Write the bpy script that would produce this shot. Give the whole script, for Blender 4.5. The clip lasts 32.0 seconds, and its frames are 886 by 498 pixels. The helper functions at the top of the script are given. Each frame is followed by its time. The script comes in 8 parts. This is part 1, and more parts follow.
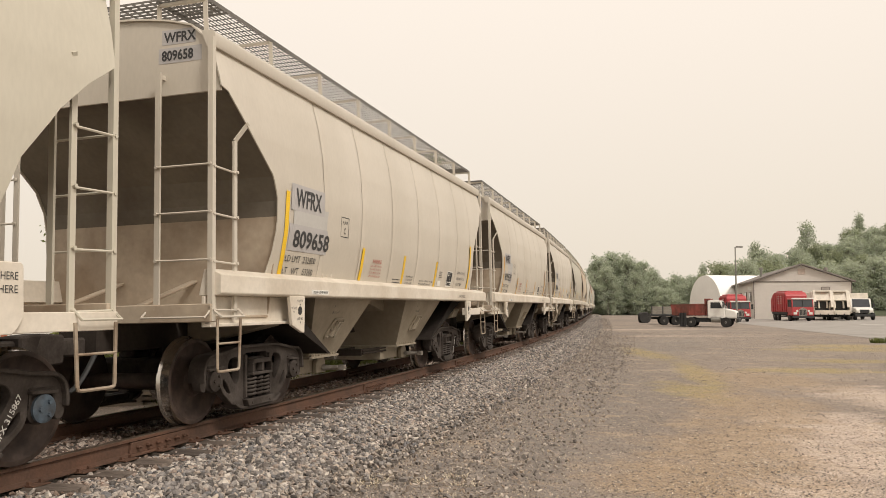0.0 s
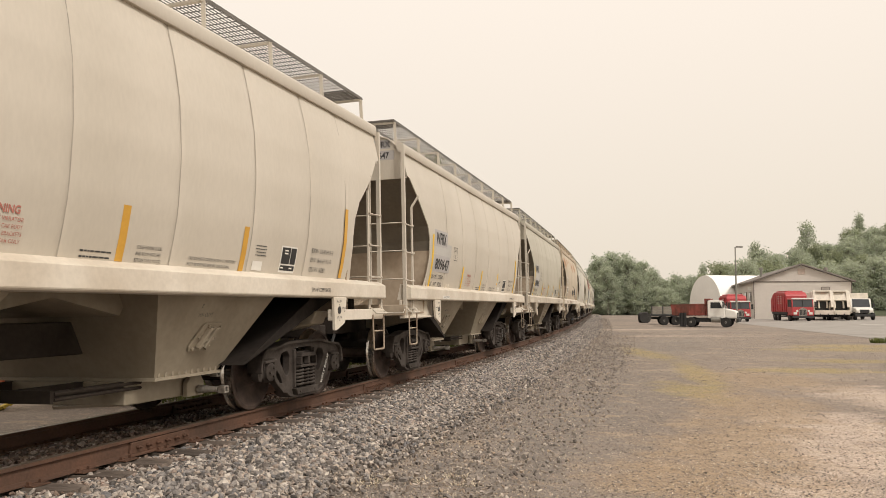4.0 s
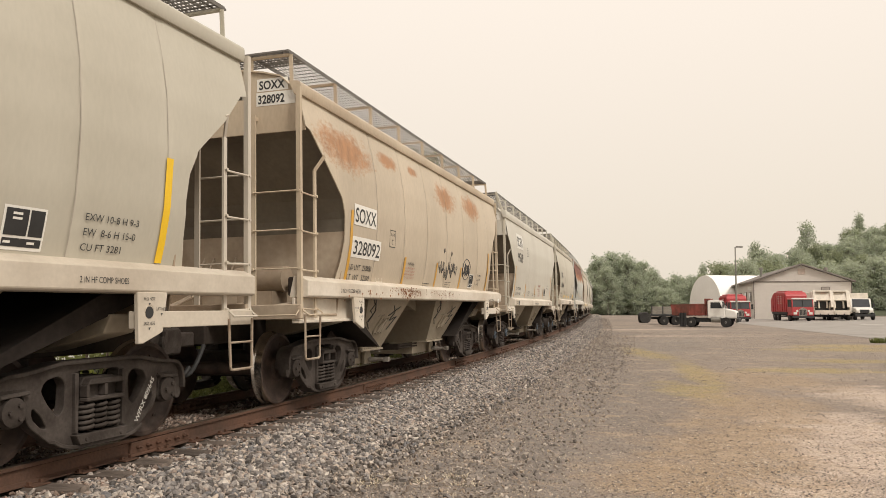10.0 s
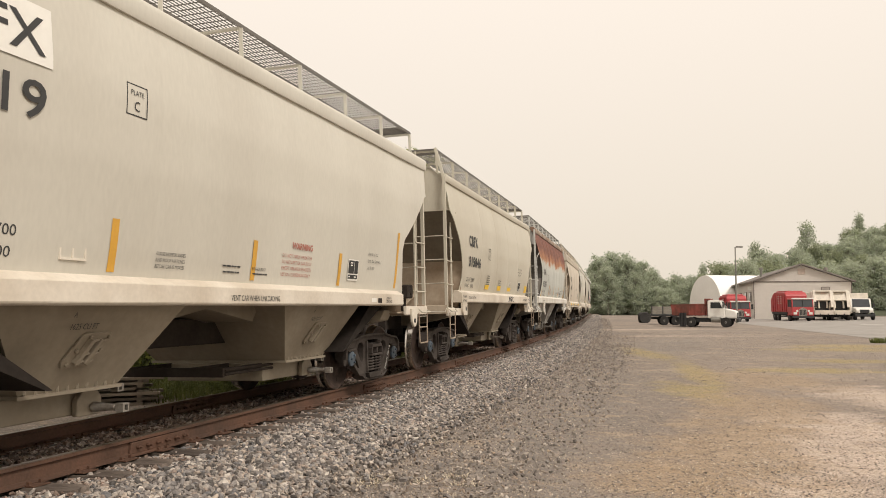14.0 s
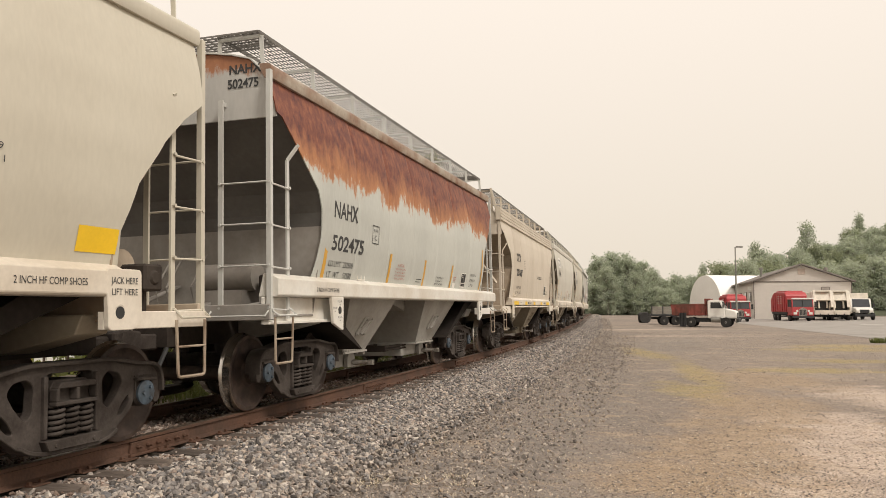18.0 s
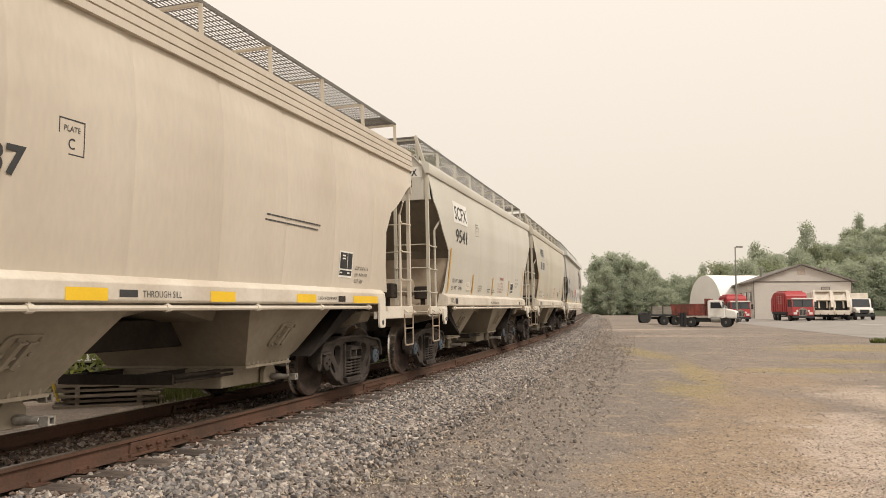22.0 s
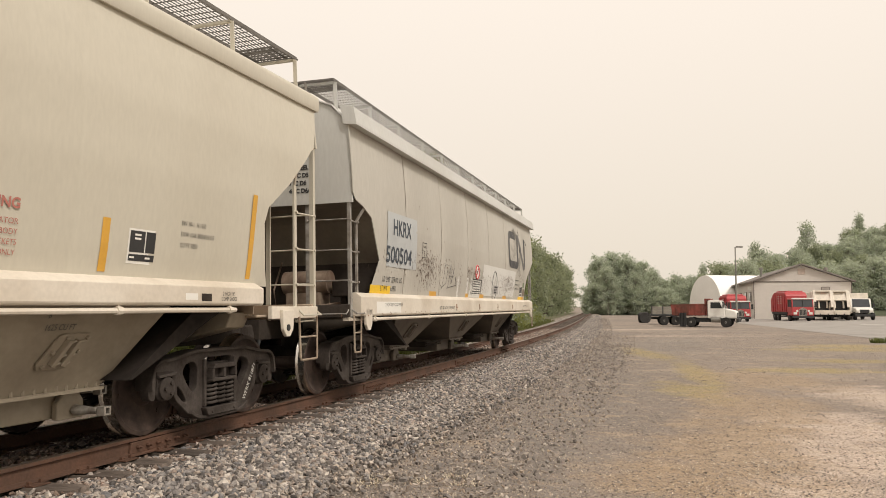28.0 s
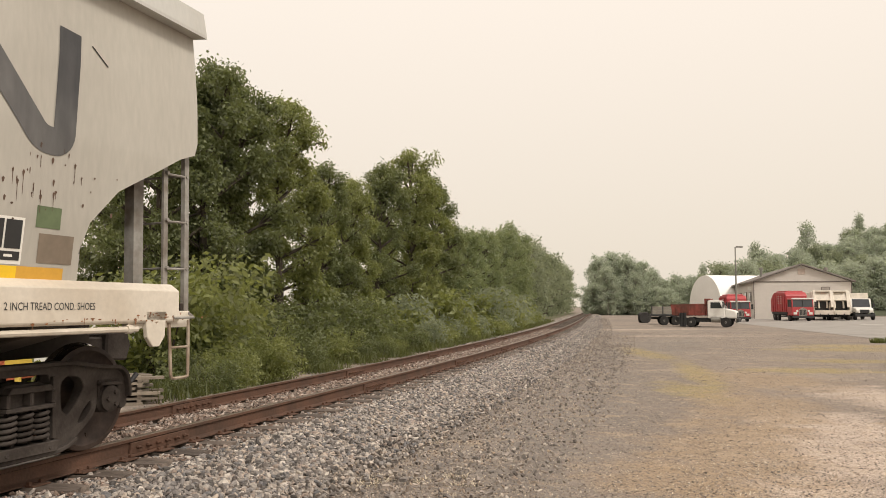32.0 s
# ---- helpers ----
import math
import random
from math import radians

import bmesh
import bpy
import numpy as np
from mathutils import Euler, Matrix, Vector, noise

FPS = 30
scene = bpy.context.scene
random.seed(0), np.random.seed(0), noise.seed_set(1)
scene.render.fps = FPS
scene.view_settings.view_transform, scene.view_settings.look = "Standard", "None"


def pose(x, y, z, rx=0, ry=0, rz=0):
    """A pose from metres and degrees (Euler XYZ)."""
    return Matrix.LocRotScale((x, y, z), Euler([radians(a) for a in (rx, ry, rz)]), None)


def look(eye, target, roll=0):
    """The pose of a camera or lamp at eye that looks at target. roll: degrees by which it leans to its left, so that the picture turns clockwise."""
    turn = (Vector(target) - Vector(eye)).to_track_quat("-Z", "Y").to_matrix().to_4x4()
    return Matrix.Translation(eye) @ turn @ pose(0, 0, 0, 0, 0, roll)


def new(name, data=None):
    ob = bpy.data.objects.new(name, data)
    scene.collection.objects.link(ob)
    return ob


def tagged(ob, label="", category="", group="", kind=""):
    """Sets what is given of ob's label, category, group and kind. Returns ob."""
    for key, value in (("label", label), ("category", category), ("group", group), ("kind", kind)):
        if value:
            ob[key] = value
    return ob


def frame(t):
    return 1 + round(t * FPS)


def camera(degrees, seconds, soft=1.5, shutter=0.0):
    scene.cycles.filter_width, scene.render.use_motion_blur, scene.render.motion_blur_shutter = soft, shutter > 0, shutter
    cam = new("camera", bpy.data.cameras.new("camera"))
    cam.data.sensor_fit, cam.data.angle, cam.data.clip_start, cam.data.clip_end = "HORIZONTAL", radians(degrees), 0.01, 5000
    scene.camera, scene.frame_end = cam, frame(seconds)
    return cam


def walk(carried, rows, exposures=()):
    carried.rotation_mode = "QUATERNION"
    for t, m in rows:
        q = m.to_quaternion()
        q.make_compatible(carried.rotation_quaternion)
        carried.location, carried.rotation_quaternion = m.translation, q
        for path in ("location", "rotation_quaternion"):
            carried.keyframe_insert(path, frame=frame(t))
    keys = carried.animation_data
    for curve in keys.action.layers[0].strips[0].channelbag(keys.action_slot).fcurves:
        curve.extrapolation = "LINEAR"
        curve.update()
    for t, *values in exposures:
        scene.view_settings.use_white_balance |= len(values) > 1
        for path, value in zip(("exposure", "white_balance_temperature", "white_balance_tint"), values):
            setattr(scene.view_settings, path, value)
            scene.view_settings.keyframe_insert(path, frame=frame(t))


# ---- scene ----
# The yard is the plane z = 0; the track lies on low ballast, RZ up to the top of its rails.
RZ = 0.40
EYE = (0.0, 0.0, 1.6875)
CAM = look(EYE, (0.0, math.cos(0.0734) * 10, EYE[2] + math.sin(0.0734) * 10), 0.1)
cam = camera(59.7, 32.0, 0.5)
walk(cam, [(0, CAM), (32, CAM)])

# ---- light: a smoky, bright overcast sky and a veiled sun ----
SUN_EL, SUN_AZ = radians(46), radians(140)   # azimuth clockwise from +y
world = bpy.data.worlds.new("hazy_sky")
scene.world = world
world.use_nodes = True
wn, wl = world.node_tree.nodes, world.node_tree.links
wn.clear()
w_out = wn.new("ShaderNodeOutputWorld")
w_bg = wn.new("ShaderNodeBackground")
w_sky = wn.new("ShaderNodeTexSky")
w_sky.sky_type, w_sky.sun_disc = "NISHITA", False
w_sky.sun_elevation, w_sky.sun_rotation = SUN_EL, SUN_AZ
w_sky.dust_density, w_sky.air_density = 6.0, 1.0
w_gain = wn.new("ShaderNodeVectorMath")
w_gain.operation = "SCALE"
w_gain.inputs[3].default_value = 0.10
w_mix = wn.new("ShaderNodeMixRGB")
w_mix.inputs[0].default_value = 0.93
w_tc = wn.new("ShaderNodeTexCoord")
w_sep = wn.new("ShaderNodeSeparateXYZ")
w_ramp = wn.new("ShaderNodeValToRGB")
w_ramp.color_ramp.elements[0].position = 0.0
w_ramp.color_ramp.elements[0].color = (0.80, 0.71, 0.59, 1)
w_ramp.color_ramp.elements[1].position = 0.42
w_ramp.color_ramp.elements[1].color = (1.0, 0.888, 0.775, 1)
wl.new(w_tc.outputs["Generated"], w_sep.inputs[0])
wl.new(w_sep.outputs["Z"], w_ramp.inputs[0])
wl.new(w_sky.outputs[0], w_gain.inputs[0])
wl.new(w_gain.outputs[0], w_mix.inputs[1])
wl.new(w_ramp.outputs[0], w_mix.inputs[2])
wl.new(w_mix.outputs[0], w_bg.inputs[0])
w_bg.inputs[1].default_value = 1.0
wl.new(w_bg.outputs[0], w_out.inputs[0])
sun_data = bpy.data.lights.new("sun", "SUN")
sun_data.energy, sun_data.angle, sun_data.color = 2.1, radians(14), (1.0, 0.93, 0.85)
sun = new("sun", sun_data)
sun_dir = Vector((math.sin(SUN_AZ) * math.cos(SUN_EL), math.cos(SUN_AZ) * math.cos(SUN_EL), math.sin(SUN_EL)))
sun.matrix_world = look(sun_dir * 50, (0, 0, 0))
scene.view_settings.exposure = 0.12


# ---- materials ----
def mat(name, col, rough=0.6, metal=0.0, var=0.25, grain=14.0, stain=1.2, bump=0.15, dark=None, stretch=(1, 1, 1), island=0.0, each=0.0, spec=0.5):
    """Base colour varied at two scales; stains run towards the colour dark."""
    m = bpy.data.materials.new(name)
    m.use_nodes = True
    n, l = m.node_tree.nodes, m.node_tree.links
    b = n["Principled BSDF"]
    b.inputs["Roughness"].default_value, b.inputs["Metallic"].default_value = rough, metal
    b.inputs["Specular IOR Level"].default_value = spec
    tc, mp = n.new("ShaderNodeTexCoord"), n.new("ShaderNodeMapping")
    mp.inputs["Scale"].default_value = stretch
    l.new(tc.outputs["Object"], mp.inputs[0])
    big, small = n.new("ShaderNodeTexNoise"), n.new("ShaderNodeTexNoise")
    big.inputs["Scale"].default_value, big.inputs["Detail"].default_value = stain, 6
    small.inputs["Scale"].default_value, small.inputs["Detail"].default_value = grain, 5
    l.new(mp.outputs[0], big.inputs[0]), l.new(mp.outputs[0], small.inputs[0])
    dark = dark or tuple(c * (1 - var) for c in col)
    lite = tuple(min(1, c * (1 + var * 0.5)) for c in col)
    r1, r2 = n.new("ShaderNodeValToRGB"), n.new("ShaderNodeValToRGB")
    r1.color_ramp.elements[0].position, r1.color_ramp.elements[1].position = 0.32, 0.62
    r1.color_ramp.elements[0].color, r1.color_ramp.elements[1].color = (*dark, 1), (*col, 1)
    r2.color_ramp.elements[0].position, r2.color_ramp.elements[1].position = 0.3, 0.7
    r2.color_ramp.elements[0].color = (*[c / max(lite) for c in [max(lite) * (1 - var * 0.7)] * 3], 1)
    r2.color_ramp.elements[1].color = (1, 1, 1, 1)
    mx = n.new("ShaderNodeMixRGB")
    mx.blend_type, mx.inputs[0].default_value = "MULTIPLY", 1.0
    l.new(big.outputs[0], r1.inputs[0]), l.new(small.outputs[0], r2.inputs[0])
    l.new(r1.outputs[0], mx.inputs[1]), l.new(r2.outputs[0], mx.inputs[2])
    last = mx.outputs[0]
    if island or each:
        hs = n.new("ShaderNodeHueSaturation")
        mr = n.new("ShaderNodeMapRange")
        mr.inputs["To Min"].default_value, mr.inputs["To Max"].default_value = 1 - max(island, each), 1 + max(island, each)
        src = n.new("ShaderNodeNewGeometry").outputs["Random Per Island"] if island else n.new("ShaderNodeObjectInfo").outputs["Random"]
        l.new(src, mr.inputs[0]), l.new(mr.outputs[0], hs.inputs["Value"]), l.new(last, hs.inputs["Color"])
        last = hs.outputs[0]
    l.new(last, b.inputs["Base Color"])
    if bump:
        bp = n.new("ShaderNodeBump")
        bp.inputs["Strength"].default_value, bp.inputs["Distance"].default_value = bump, 0.01
        l.new(small.outputs[0], bp.inputs["Height"]), l.new(bp.outputs[0], b.inputs["Normal"])
    return m


def leaf_mat(name, col, island=0.5, through_=0.42, glow=(1.5, 1.5, 0.9), rough=0.5):
    m = mat(name, col, 0.55, 0, 0.3, 3.0, 0.35, 0.0, island=island)
    n, l = m.node_tree.nodes, m.node_tree.links
    b = n["Principled BSDF"]
    tr = n.new("ShaderNodeBsdfTranslucent")
    tr.inputs[0].default_value = (*[min(1.0, a * b_) for a, b_ in zip(col, glow)], 1)
    ms = n.new("ShaderNodeMixShader")
    ms.inputs[0].default_value = through_
    b.inputs["Roughness"].default_value = rough
    l.new(b.outputs[0], ms.inputs[1]), l.new(tr.outputs[0], ms.inputs[2])
    l.new(ms.outputs[0], n["Material Output"].inputs[0])
    return m


CREAM = mat("cream_paint", (0.575, 0.525, 0.445), 0.45, 0, 0.08, 30, 0.7, 0.03, dark=(0.51, 0.462, 0.385), stretch=(1, 1, 0.35))
CREAM_B = mat("grey_cream_paint", (0.60, 0.575, 0.50), 0.48, 0, 0.09, 30, 0.7, 0.04, dark=(0.53, 0.50, 0.43), stretch=(1, 1, 0.3))
CREAM_C = mat("warm_cream_paint", (0.55, 0.515, 0.425), 0.5, 0, 0.09, 30, 0.6, 0.04, dark=(0.48, 0.44, 0.355), stretch=(1, 1, 0.3))
TAN = mat("weathered_tan_paint", (0.56, 0.47, 0.35), 0.6, 0, 0.16, 26, 0.9, 0.05, dark=(0.44, 0.35, 0.25), stretch=(1, 1, 0.4))
PALE = mat("dusty_tan_paint", (0.60, 0.535, 0.44), 0.55, 0, 0.10, 22, 0.9, 0.04, dark=(0.52, 0.455, 0.365), stretch=(1, 1, 0.3))
SILL = mat("dirty_white_sill_paint", (0.70, 0.64, 0.545), 0.5, 0, 0.14, 24, 1.6, 0.04, dark=(0.57, 0.50, 0.405))
SILLD = mat("dirty_cream_sill_paint", (0.58, 0.52, 0.43), 0.55, 0, 0.14, 24, 1.6, 0.04, dark=(0.46, 0.40, 0.32))
GREYW = mat("grey_white_paint", (0.56, 0.56, 0.53), 0.5, 0, 0.12, 28, 0.7, 0.04, dark=(0.48, 0.47, 0.43), stretch=(1, 1, 0.25))
# near-black colour carries the deep shade below the slope sheets
SLOPE_BLACK = mat("shade_black_slope_underside", (0.030, 0.024, 0.020), 0.9, 0, 0.4, 16, 2.0, 0.1, dark=(0.016, 0.012, 0.010), spec=0.2)
# darkened so underframe shade sits in the colour; last car's end plates too
UNDER = mat("shade_dark_underframe_paint", (0.060, 0.048, 0.039), 0.85, 0, 0.35, 20, 2.0, 0.12, dark=(0.028, 0.021, 0.017), spec=0.25)
# three chute paints, darkened to hold the shade below the sills
BAY = mat("shaded_cream_hopper_paint", (0.34, 0.293, 0.22), 0.65, 0, 0.2, 14, 1.2, 0.06, dark=(0.24, 0.20, 0.146))
BAYG = mat("shaded_grey_hopper_paint", (0.40, 0.385, 0.35), 0.65, 0, 0.2, 14, 1.2, 0.06, dark=(0.28, 0.26, 0.225))
BAYD = mat("shaded_brown_hopper_paint", (0.15, 0.125, 0.10), 0.7, 0, 0.25, 14, 1.2, 0.06, dark=(0.085, 0.068, 0.052))
# two strip colours that stand for shadow in the weld creases
SEAM = mat("weld_crease_shade", (0.465, 0.42, 0.355), 0.7, 0, 0.25, 9, 2.0, 0.0)
SEAMD = mat("dark_weld_crease_shade", (0.24, 0.20, 0.155), 0.75, 0, 0.3, 9, 2.0, 0.0)
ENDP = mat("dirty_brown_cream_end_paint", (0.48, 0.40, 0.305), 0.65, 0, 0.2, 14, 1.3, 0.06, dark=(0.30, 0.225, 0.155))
# slope-sheet colour: grime, plus the overhanging end's shade painted in
GRIME_SHADE = mat("grime_and_shade_slope_paint", (0.215, 0.190, 0.150), 0.7, 0, 0.2, 16, 0.8, 0.05, dark=(0.115, 0.095, 0.072))
# tan slope sheet, darkened in its colour for the overhang's shade
TAN_SHADE = mat("shaded_brown_slope_paint", (0.34, 0.285, 0.215), 0.7, 0, 0.2, 16, 0.8, 0.05, dark=(0.20, 0.16, 0.115))
CREAM_G = mat("dull_green_cream_paint", (0.485, 0.455, 0.375), 0.5, 0, 0.08, 30, 0.7, 0.03, dark=(0.43, 0.40, 0.325), stretch=(1, 1, 0.35))
GALV = mat("galvanised_grating_steel", (0.30, 0.29, 0.26), 0.5, 0.5, 0.2, 30, 3, 0.05)
GRATE = mat("dark_grating_steel", (0.20, 0.185, 0.165), 0.55, 0.4, 0.25, 30, 3, 0.05)
CAST = mat("dusty_cast_steel", (0.082, 0.068, 0.059), 0.8, 0, 0.4, 34, 4, 0.3, dark=(0.034, 0.026, 0.021), spec=0.3)
TREAD = mat("polished_wheel_tread", (0.58, 0.55, 0.51), 0.16, 0.95, 0.15, 30, 4, 0.03)
PLATE = mat("rust_brown_wheel_plate", (0.082, 0.056, 0.044), 0.65, 0, 0.4, 26, 5, 0.2, dark=(0.030, 0.020, 0.016), spec=0.35)
CAPBLUE = mat("blue_bearing_cap", (0.095, 0.132, 0.170), 0.6, 0.1, 0.4, 30, 9, 0.1, dark=(0.055, 0.062, 0.07))
STENCIL = mat("white_stencil_paint", (0.62, 0.60, 0.55), 0.7, 0, 0.3, 30, 9, 0.0)
STEPP = mat("dirty_tan_step_paint", (0.40, 0.33, 0.25), 0.65, 0, 0.3, 24, 4.0, 0.08, dark=(0.22, 0.15, 0.10))
BLACK = mat("black_paint", (0.03, 0.03, 0.03), 0.6, 0, 0.2, 20, 3, 0.0)
LETTER = mat("black_lettering", (0.045, 0.045, 0.045), 0.6, 0, 0.25, 18, 3, 0.0)
REDINK = mat("red_lettering", (0.48, 0.18, 0.14), 0.6, 0, 0.2, 18, 3, 0.0)
YELLOW = mat("yellow_reflective_strip", (0.86, 0.55, 0.02), 0.45, 0, 0.08, 40, 3, 0.02)
AMBER = mat("amber_reflective_strip", (0.66, 0.36, 0.05), 0.45, 0, 0.1, 40, 3, 0.02)
PATCH = mat("grey_repaint_patch", (0.45, 0.43, 0.42), 0.5, 0, 0.08, 24, 2, 0.0)
PATCHL = mat("pale_grey_repaint_band", (0.50, 0.485, 0.455), 0.5, 0, 0.08, 24, 2, 0.0)
WHITE = mat("white_decal", (0.80, 0.78, 0.72), 0.5, 0, 0.06, 20, 3, 0.0)
CHROME = mat("bare_bright_steel", (0.50, 0.47, 0.42), 0.42, 0.5, 0.4, 30, 6, 0.05, dark=(0.20, 0.17, 0.14))
RUST = mat("rail_rust", (0.135, 0.068, 0.042), 0.8, 0.1, 0.35, 40, 2.5, 0.25, dark=(0.085, 0.048, 0.032))
RAILTOP = mat("worn_railhead", (0.22, 0.165, 0.125), 0.42, 0.7, 0.3, 40, 5, 0.1)
TIE = mat("weathered_tie_wood", (0.165, 0.132, 0.108), 0.9, 0, 0.45, 20, 3.5, 0.5, dark=(0.085, 0.065, 0.052), stretch=(4, 0.6, 4), each=0.35)


def stone_mat(name, cols, rough=0.85):
    """Each stone takes one of several rock colours."""
    m = mat(name, (1, 1, 1), rough, 0, 0.35, 45, 20, 0.35)
    n, l = m.node_tree.nodes, m.node_tree.links
    b = n["Principled BSDF"]
    old = b.inputs["Base Color"].links[0].from_socket
    cr = n.new("ShaderNodeValToRGB")
    cr.color_ramp.interpolation = "CONSTANT"
    while len(cr.color_ramp.elements) < len(cols):
        cr.color_ramp.elements.new(0.5)
    for i, c in enumerate(cols):
        cr.color_ramp.elements[i].position, cr.color_ramp.elements[i].color = i / len(cols), (*c, 1)
    mx = n.new("ShaderNodeMixRGB")
    mx.blend_type, mx.inputs[0].default_value = "MULTIPLY", 1.0
    l.new(n.new("ShaderNodeNewGeometry").outputs["Random Per Island"], cr.inputs[0])
    l.new(cr.outputs[0], mx.inputs[1]), l.new(old, mx.inputs[2]), l.new(mx.outputs[0], b.inputs["Base Color"])
    return m


STONE = stone_mat("ballast_rock", ((0.258, 0.230, 0.209), (0.470, 0.420, 0.370), (0.134, 0.121, 0.110), (0.650, 0.582, 0.510), (0.370, 0.297, 0.246), (0.202, 0.194, 0.193), (0.403, 0.353, 0.308), (0.095, 0.085, 0.077), (0.515, 0.431, 0.353), (0.302, 0.277, 0.258), (0.168, 0.143, 0.127), (0.336, 0.305, 0.280)))
PEBBLE = stone_mat("yard_grit", ((0.27, 0.22, 0.18), (0.46, 0.38, 0.31), (0.20, 0.172, 0.15), (0.38, 0.30, 0.235), (0.66, 0.57, 0.47), (0.185, 0.16, 0.14), (0.34, 0.295, 0.255), (0.46, 0.36, 0.265), (0.24, 0.20, 0.17), (0.30, 0.26, 0.225), (0.54, 0.44, 0.345)), 0.9)


# ---- small mesh kit ----
def bm_new():
    return bmesh.new()


def box(bm, x0, x1, y0, y1, z0, z1):
    vs = [bm.verts.new(c) for c in ((x0, y0, z0), (x1, y0, z0), (x1, y1, z0), (x0, y1, z0), (x0, y0, z1), (x1, y0, z1), (x1, y1, z1), (x0, y1, z1))]
    for f in ((0, 3, 2, 1), (4, 5, 6, 7), (0, 1, 5, 4), (1, 2, 6, 5), (2, 3, 7, 6), (3, 0, 4, 7)):
        bm.faces.new([vs[i] for i in f])
    return vs


def rod(bm, a, b, r=0.012, n=8, r2=None):
    a, b = Vector(a), Vector(b)
    q = (b - a).to_track_quat("Z", "Y")
    rings = []
    for p, rr in ((a, r), (b, r if r2 is None else r2)):
        rings.append([bm.verts.new(p + q @ Vector((math.cos(k * math.tau / n) * rr, math.sin(k * math.tau / n) * rr, 0))) for k in range(n)])
    for k in range(n):
        bm.faces.new((rings[0][k], rings[0][(k + 1) % n], rings[1][(k + 1) % n], rings[1][k]))
    bm.faces.new(rings[0][::-1]), bm.faces.new(rings[1])


def bar(bm, a, b, w=0.05, d=0.02, up=(0, 0, 1)):
    """A flat bar from a to b, w wide across up, d deep along up."""
    a, b, up = Vector(a), Vector(b), Vector(up)
    t = (b - a).normalized()
    s = t.cross(up).normalized() * w / 2
    u = s.cross(t).normalized() * d / 2
    vs = [bm.verts.new(p + i * s + j * u) for p in (a, b) for i, j in ((-1, -1), (1, -1), (1, 1), (-1, 1))]
    for f in ((0, 1, 2, 3), (7, 6, 5, 4), (0, 4, 5, 1), (1, 5, 6, 2), (2, 6, 7, 3), (3, 7, 4, 0)):
        bm.faces.new([vs[i] for i in f])


def path(bm, pts, r=0.012, n=6):
    """One tube along the points."""
    pts = [Vector(p) for p in pts]
    rings = []
    for i, p in enumerate(pts):
        t = (pts[min(i + 1, len(pts) - 1)] - pts[max(i - 1, 0)]).normalized()
        q = t.to_track_quat("Z", "Y")
        rings.append([bm.verts.new(p + q @ Vector((math.cos(k * math.tau / n) * r, math.sin(k * math.tau / n) * r, 0))) for k in range(n)])
    for a, b in zip(rings, rings[1:]):
        for k in range(n):
            bm.faces.new((a[k], a[(k + 1) % n], b[(k + 1) % n], b[k]))
    bm.faces.new(rings[0][::-1]), bm.faces.new(rings[-1])


def slab(bm, poly, y0, y1, holes=()):
    """A plate: the outline poly of (x, z), with holes, from y0 to y1."""
    edges = []
    for ring in (poly, *holes):
        vs = [bm.verts.new((x, y0, z)) for x, z in ring]
        edges += [bm.edges.new((vs[i], vs[(i + 1) % len(vs)])) for i in range(len(vs))]
    made = bmesh.ops.triangle_fill(bm, use_beauty=True, use_dissolve=False, edges=edges)
    faces = [g for g in made["geom"] if isinstance(g, bmesh.types.BMFace)]
    ext = bmesh.ops.extrude_face_region(bm, geom=faces)
    bmesh.ops.translate(bm, vec=(0, y1 - y0, 0), verts=[g for g in ext["geom"] if isinstance(g, bmesh.types.BMVert)])


def lathe(bm, prof, axis_y=True, n=24):
    """Turn (radius, along) pairs round the y axis (or z)."""
    rings = []
    for r, y in prof:
        ring = []
        for k in range(n):
            c, s = math.cos(k * math.tau / n) * r, math.sin(k * math.tau / n) * r
            ring.append(bm.verts.new((c, y, s) if axis_y else (c, s, y)))
        rings.append(ring)
    for a, b in zip(rings, rings[1:]):
        for k in range(n):
            bm.faces.new((a[k], a[(k + 1) % n], b[(k + 1) % n], b[k]))
    bm.faces.new(rings[0]), bm.faces.new(rings[-1][::-1])


def mesh_from(name, bm, material, smooth=False, bevel=0.0):
    bmesh.ops.recalc_face_normals(bm, faces=bm.faces)
    if bevel:
        bmesh.ops.bevel(bm, geom=[e for e in bm.edges if len(e.link_faces) == 2 and e.calc_face_angle(0) > 0.6], offset=bevel, segments=1, affect="EDGES")
    me = bpy.data.meshes.new(name)
    bm.to_mesh(me)
    bm.free()
    me.materials.append(material)
    if smooth:
        me.shade_smooth()
        me.set_sharp_from_angle(angle=radians(38))
    return me


def part(name, bm, material, parent, label="", smooth=False, bevel=0.0):
    me = bm if isinstance(bm, bpy.types.Mesh) else mesh_from(name, bm, material, smooth, bevel)
    ob = new(name, me)
    ob.parent = parent
    return tagged(ob, label)


def thing(name, m, label, category, group="", kind=""):
    ob = new(name)
    ob.empty_display_size = 0.2
    ob.matrix_world = m
    return tagged(ob, label, category, group, kind)


def solid(name, bm, material, m, label, category, group="", kind="", smooth=False, bevel=0.0):
    ob = new(name, mesh_from(name, bm, material, smooth, bevel))
    ob.matrix_world = m
    return tagged(ob, label, category, group, kind)


CACHE = {}


def cached(key, build):
    if key not in CACHE:
        CACHE[key] = build()
    return CACHE[key]


def grid_mesh(name, rows, material, smooth=True):
    """A mesh of rows of points, all of one length."""
    n = len(rows[0])
    verts = [p for r in rows for p in r]
    faces = [(i * n + j, i * n + j + 1, (i + 1) * n + j + 1, (i + 1) * n + j) for i in range(len(rows) - 1) for j in range(n - 1)]
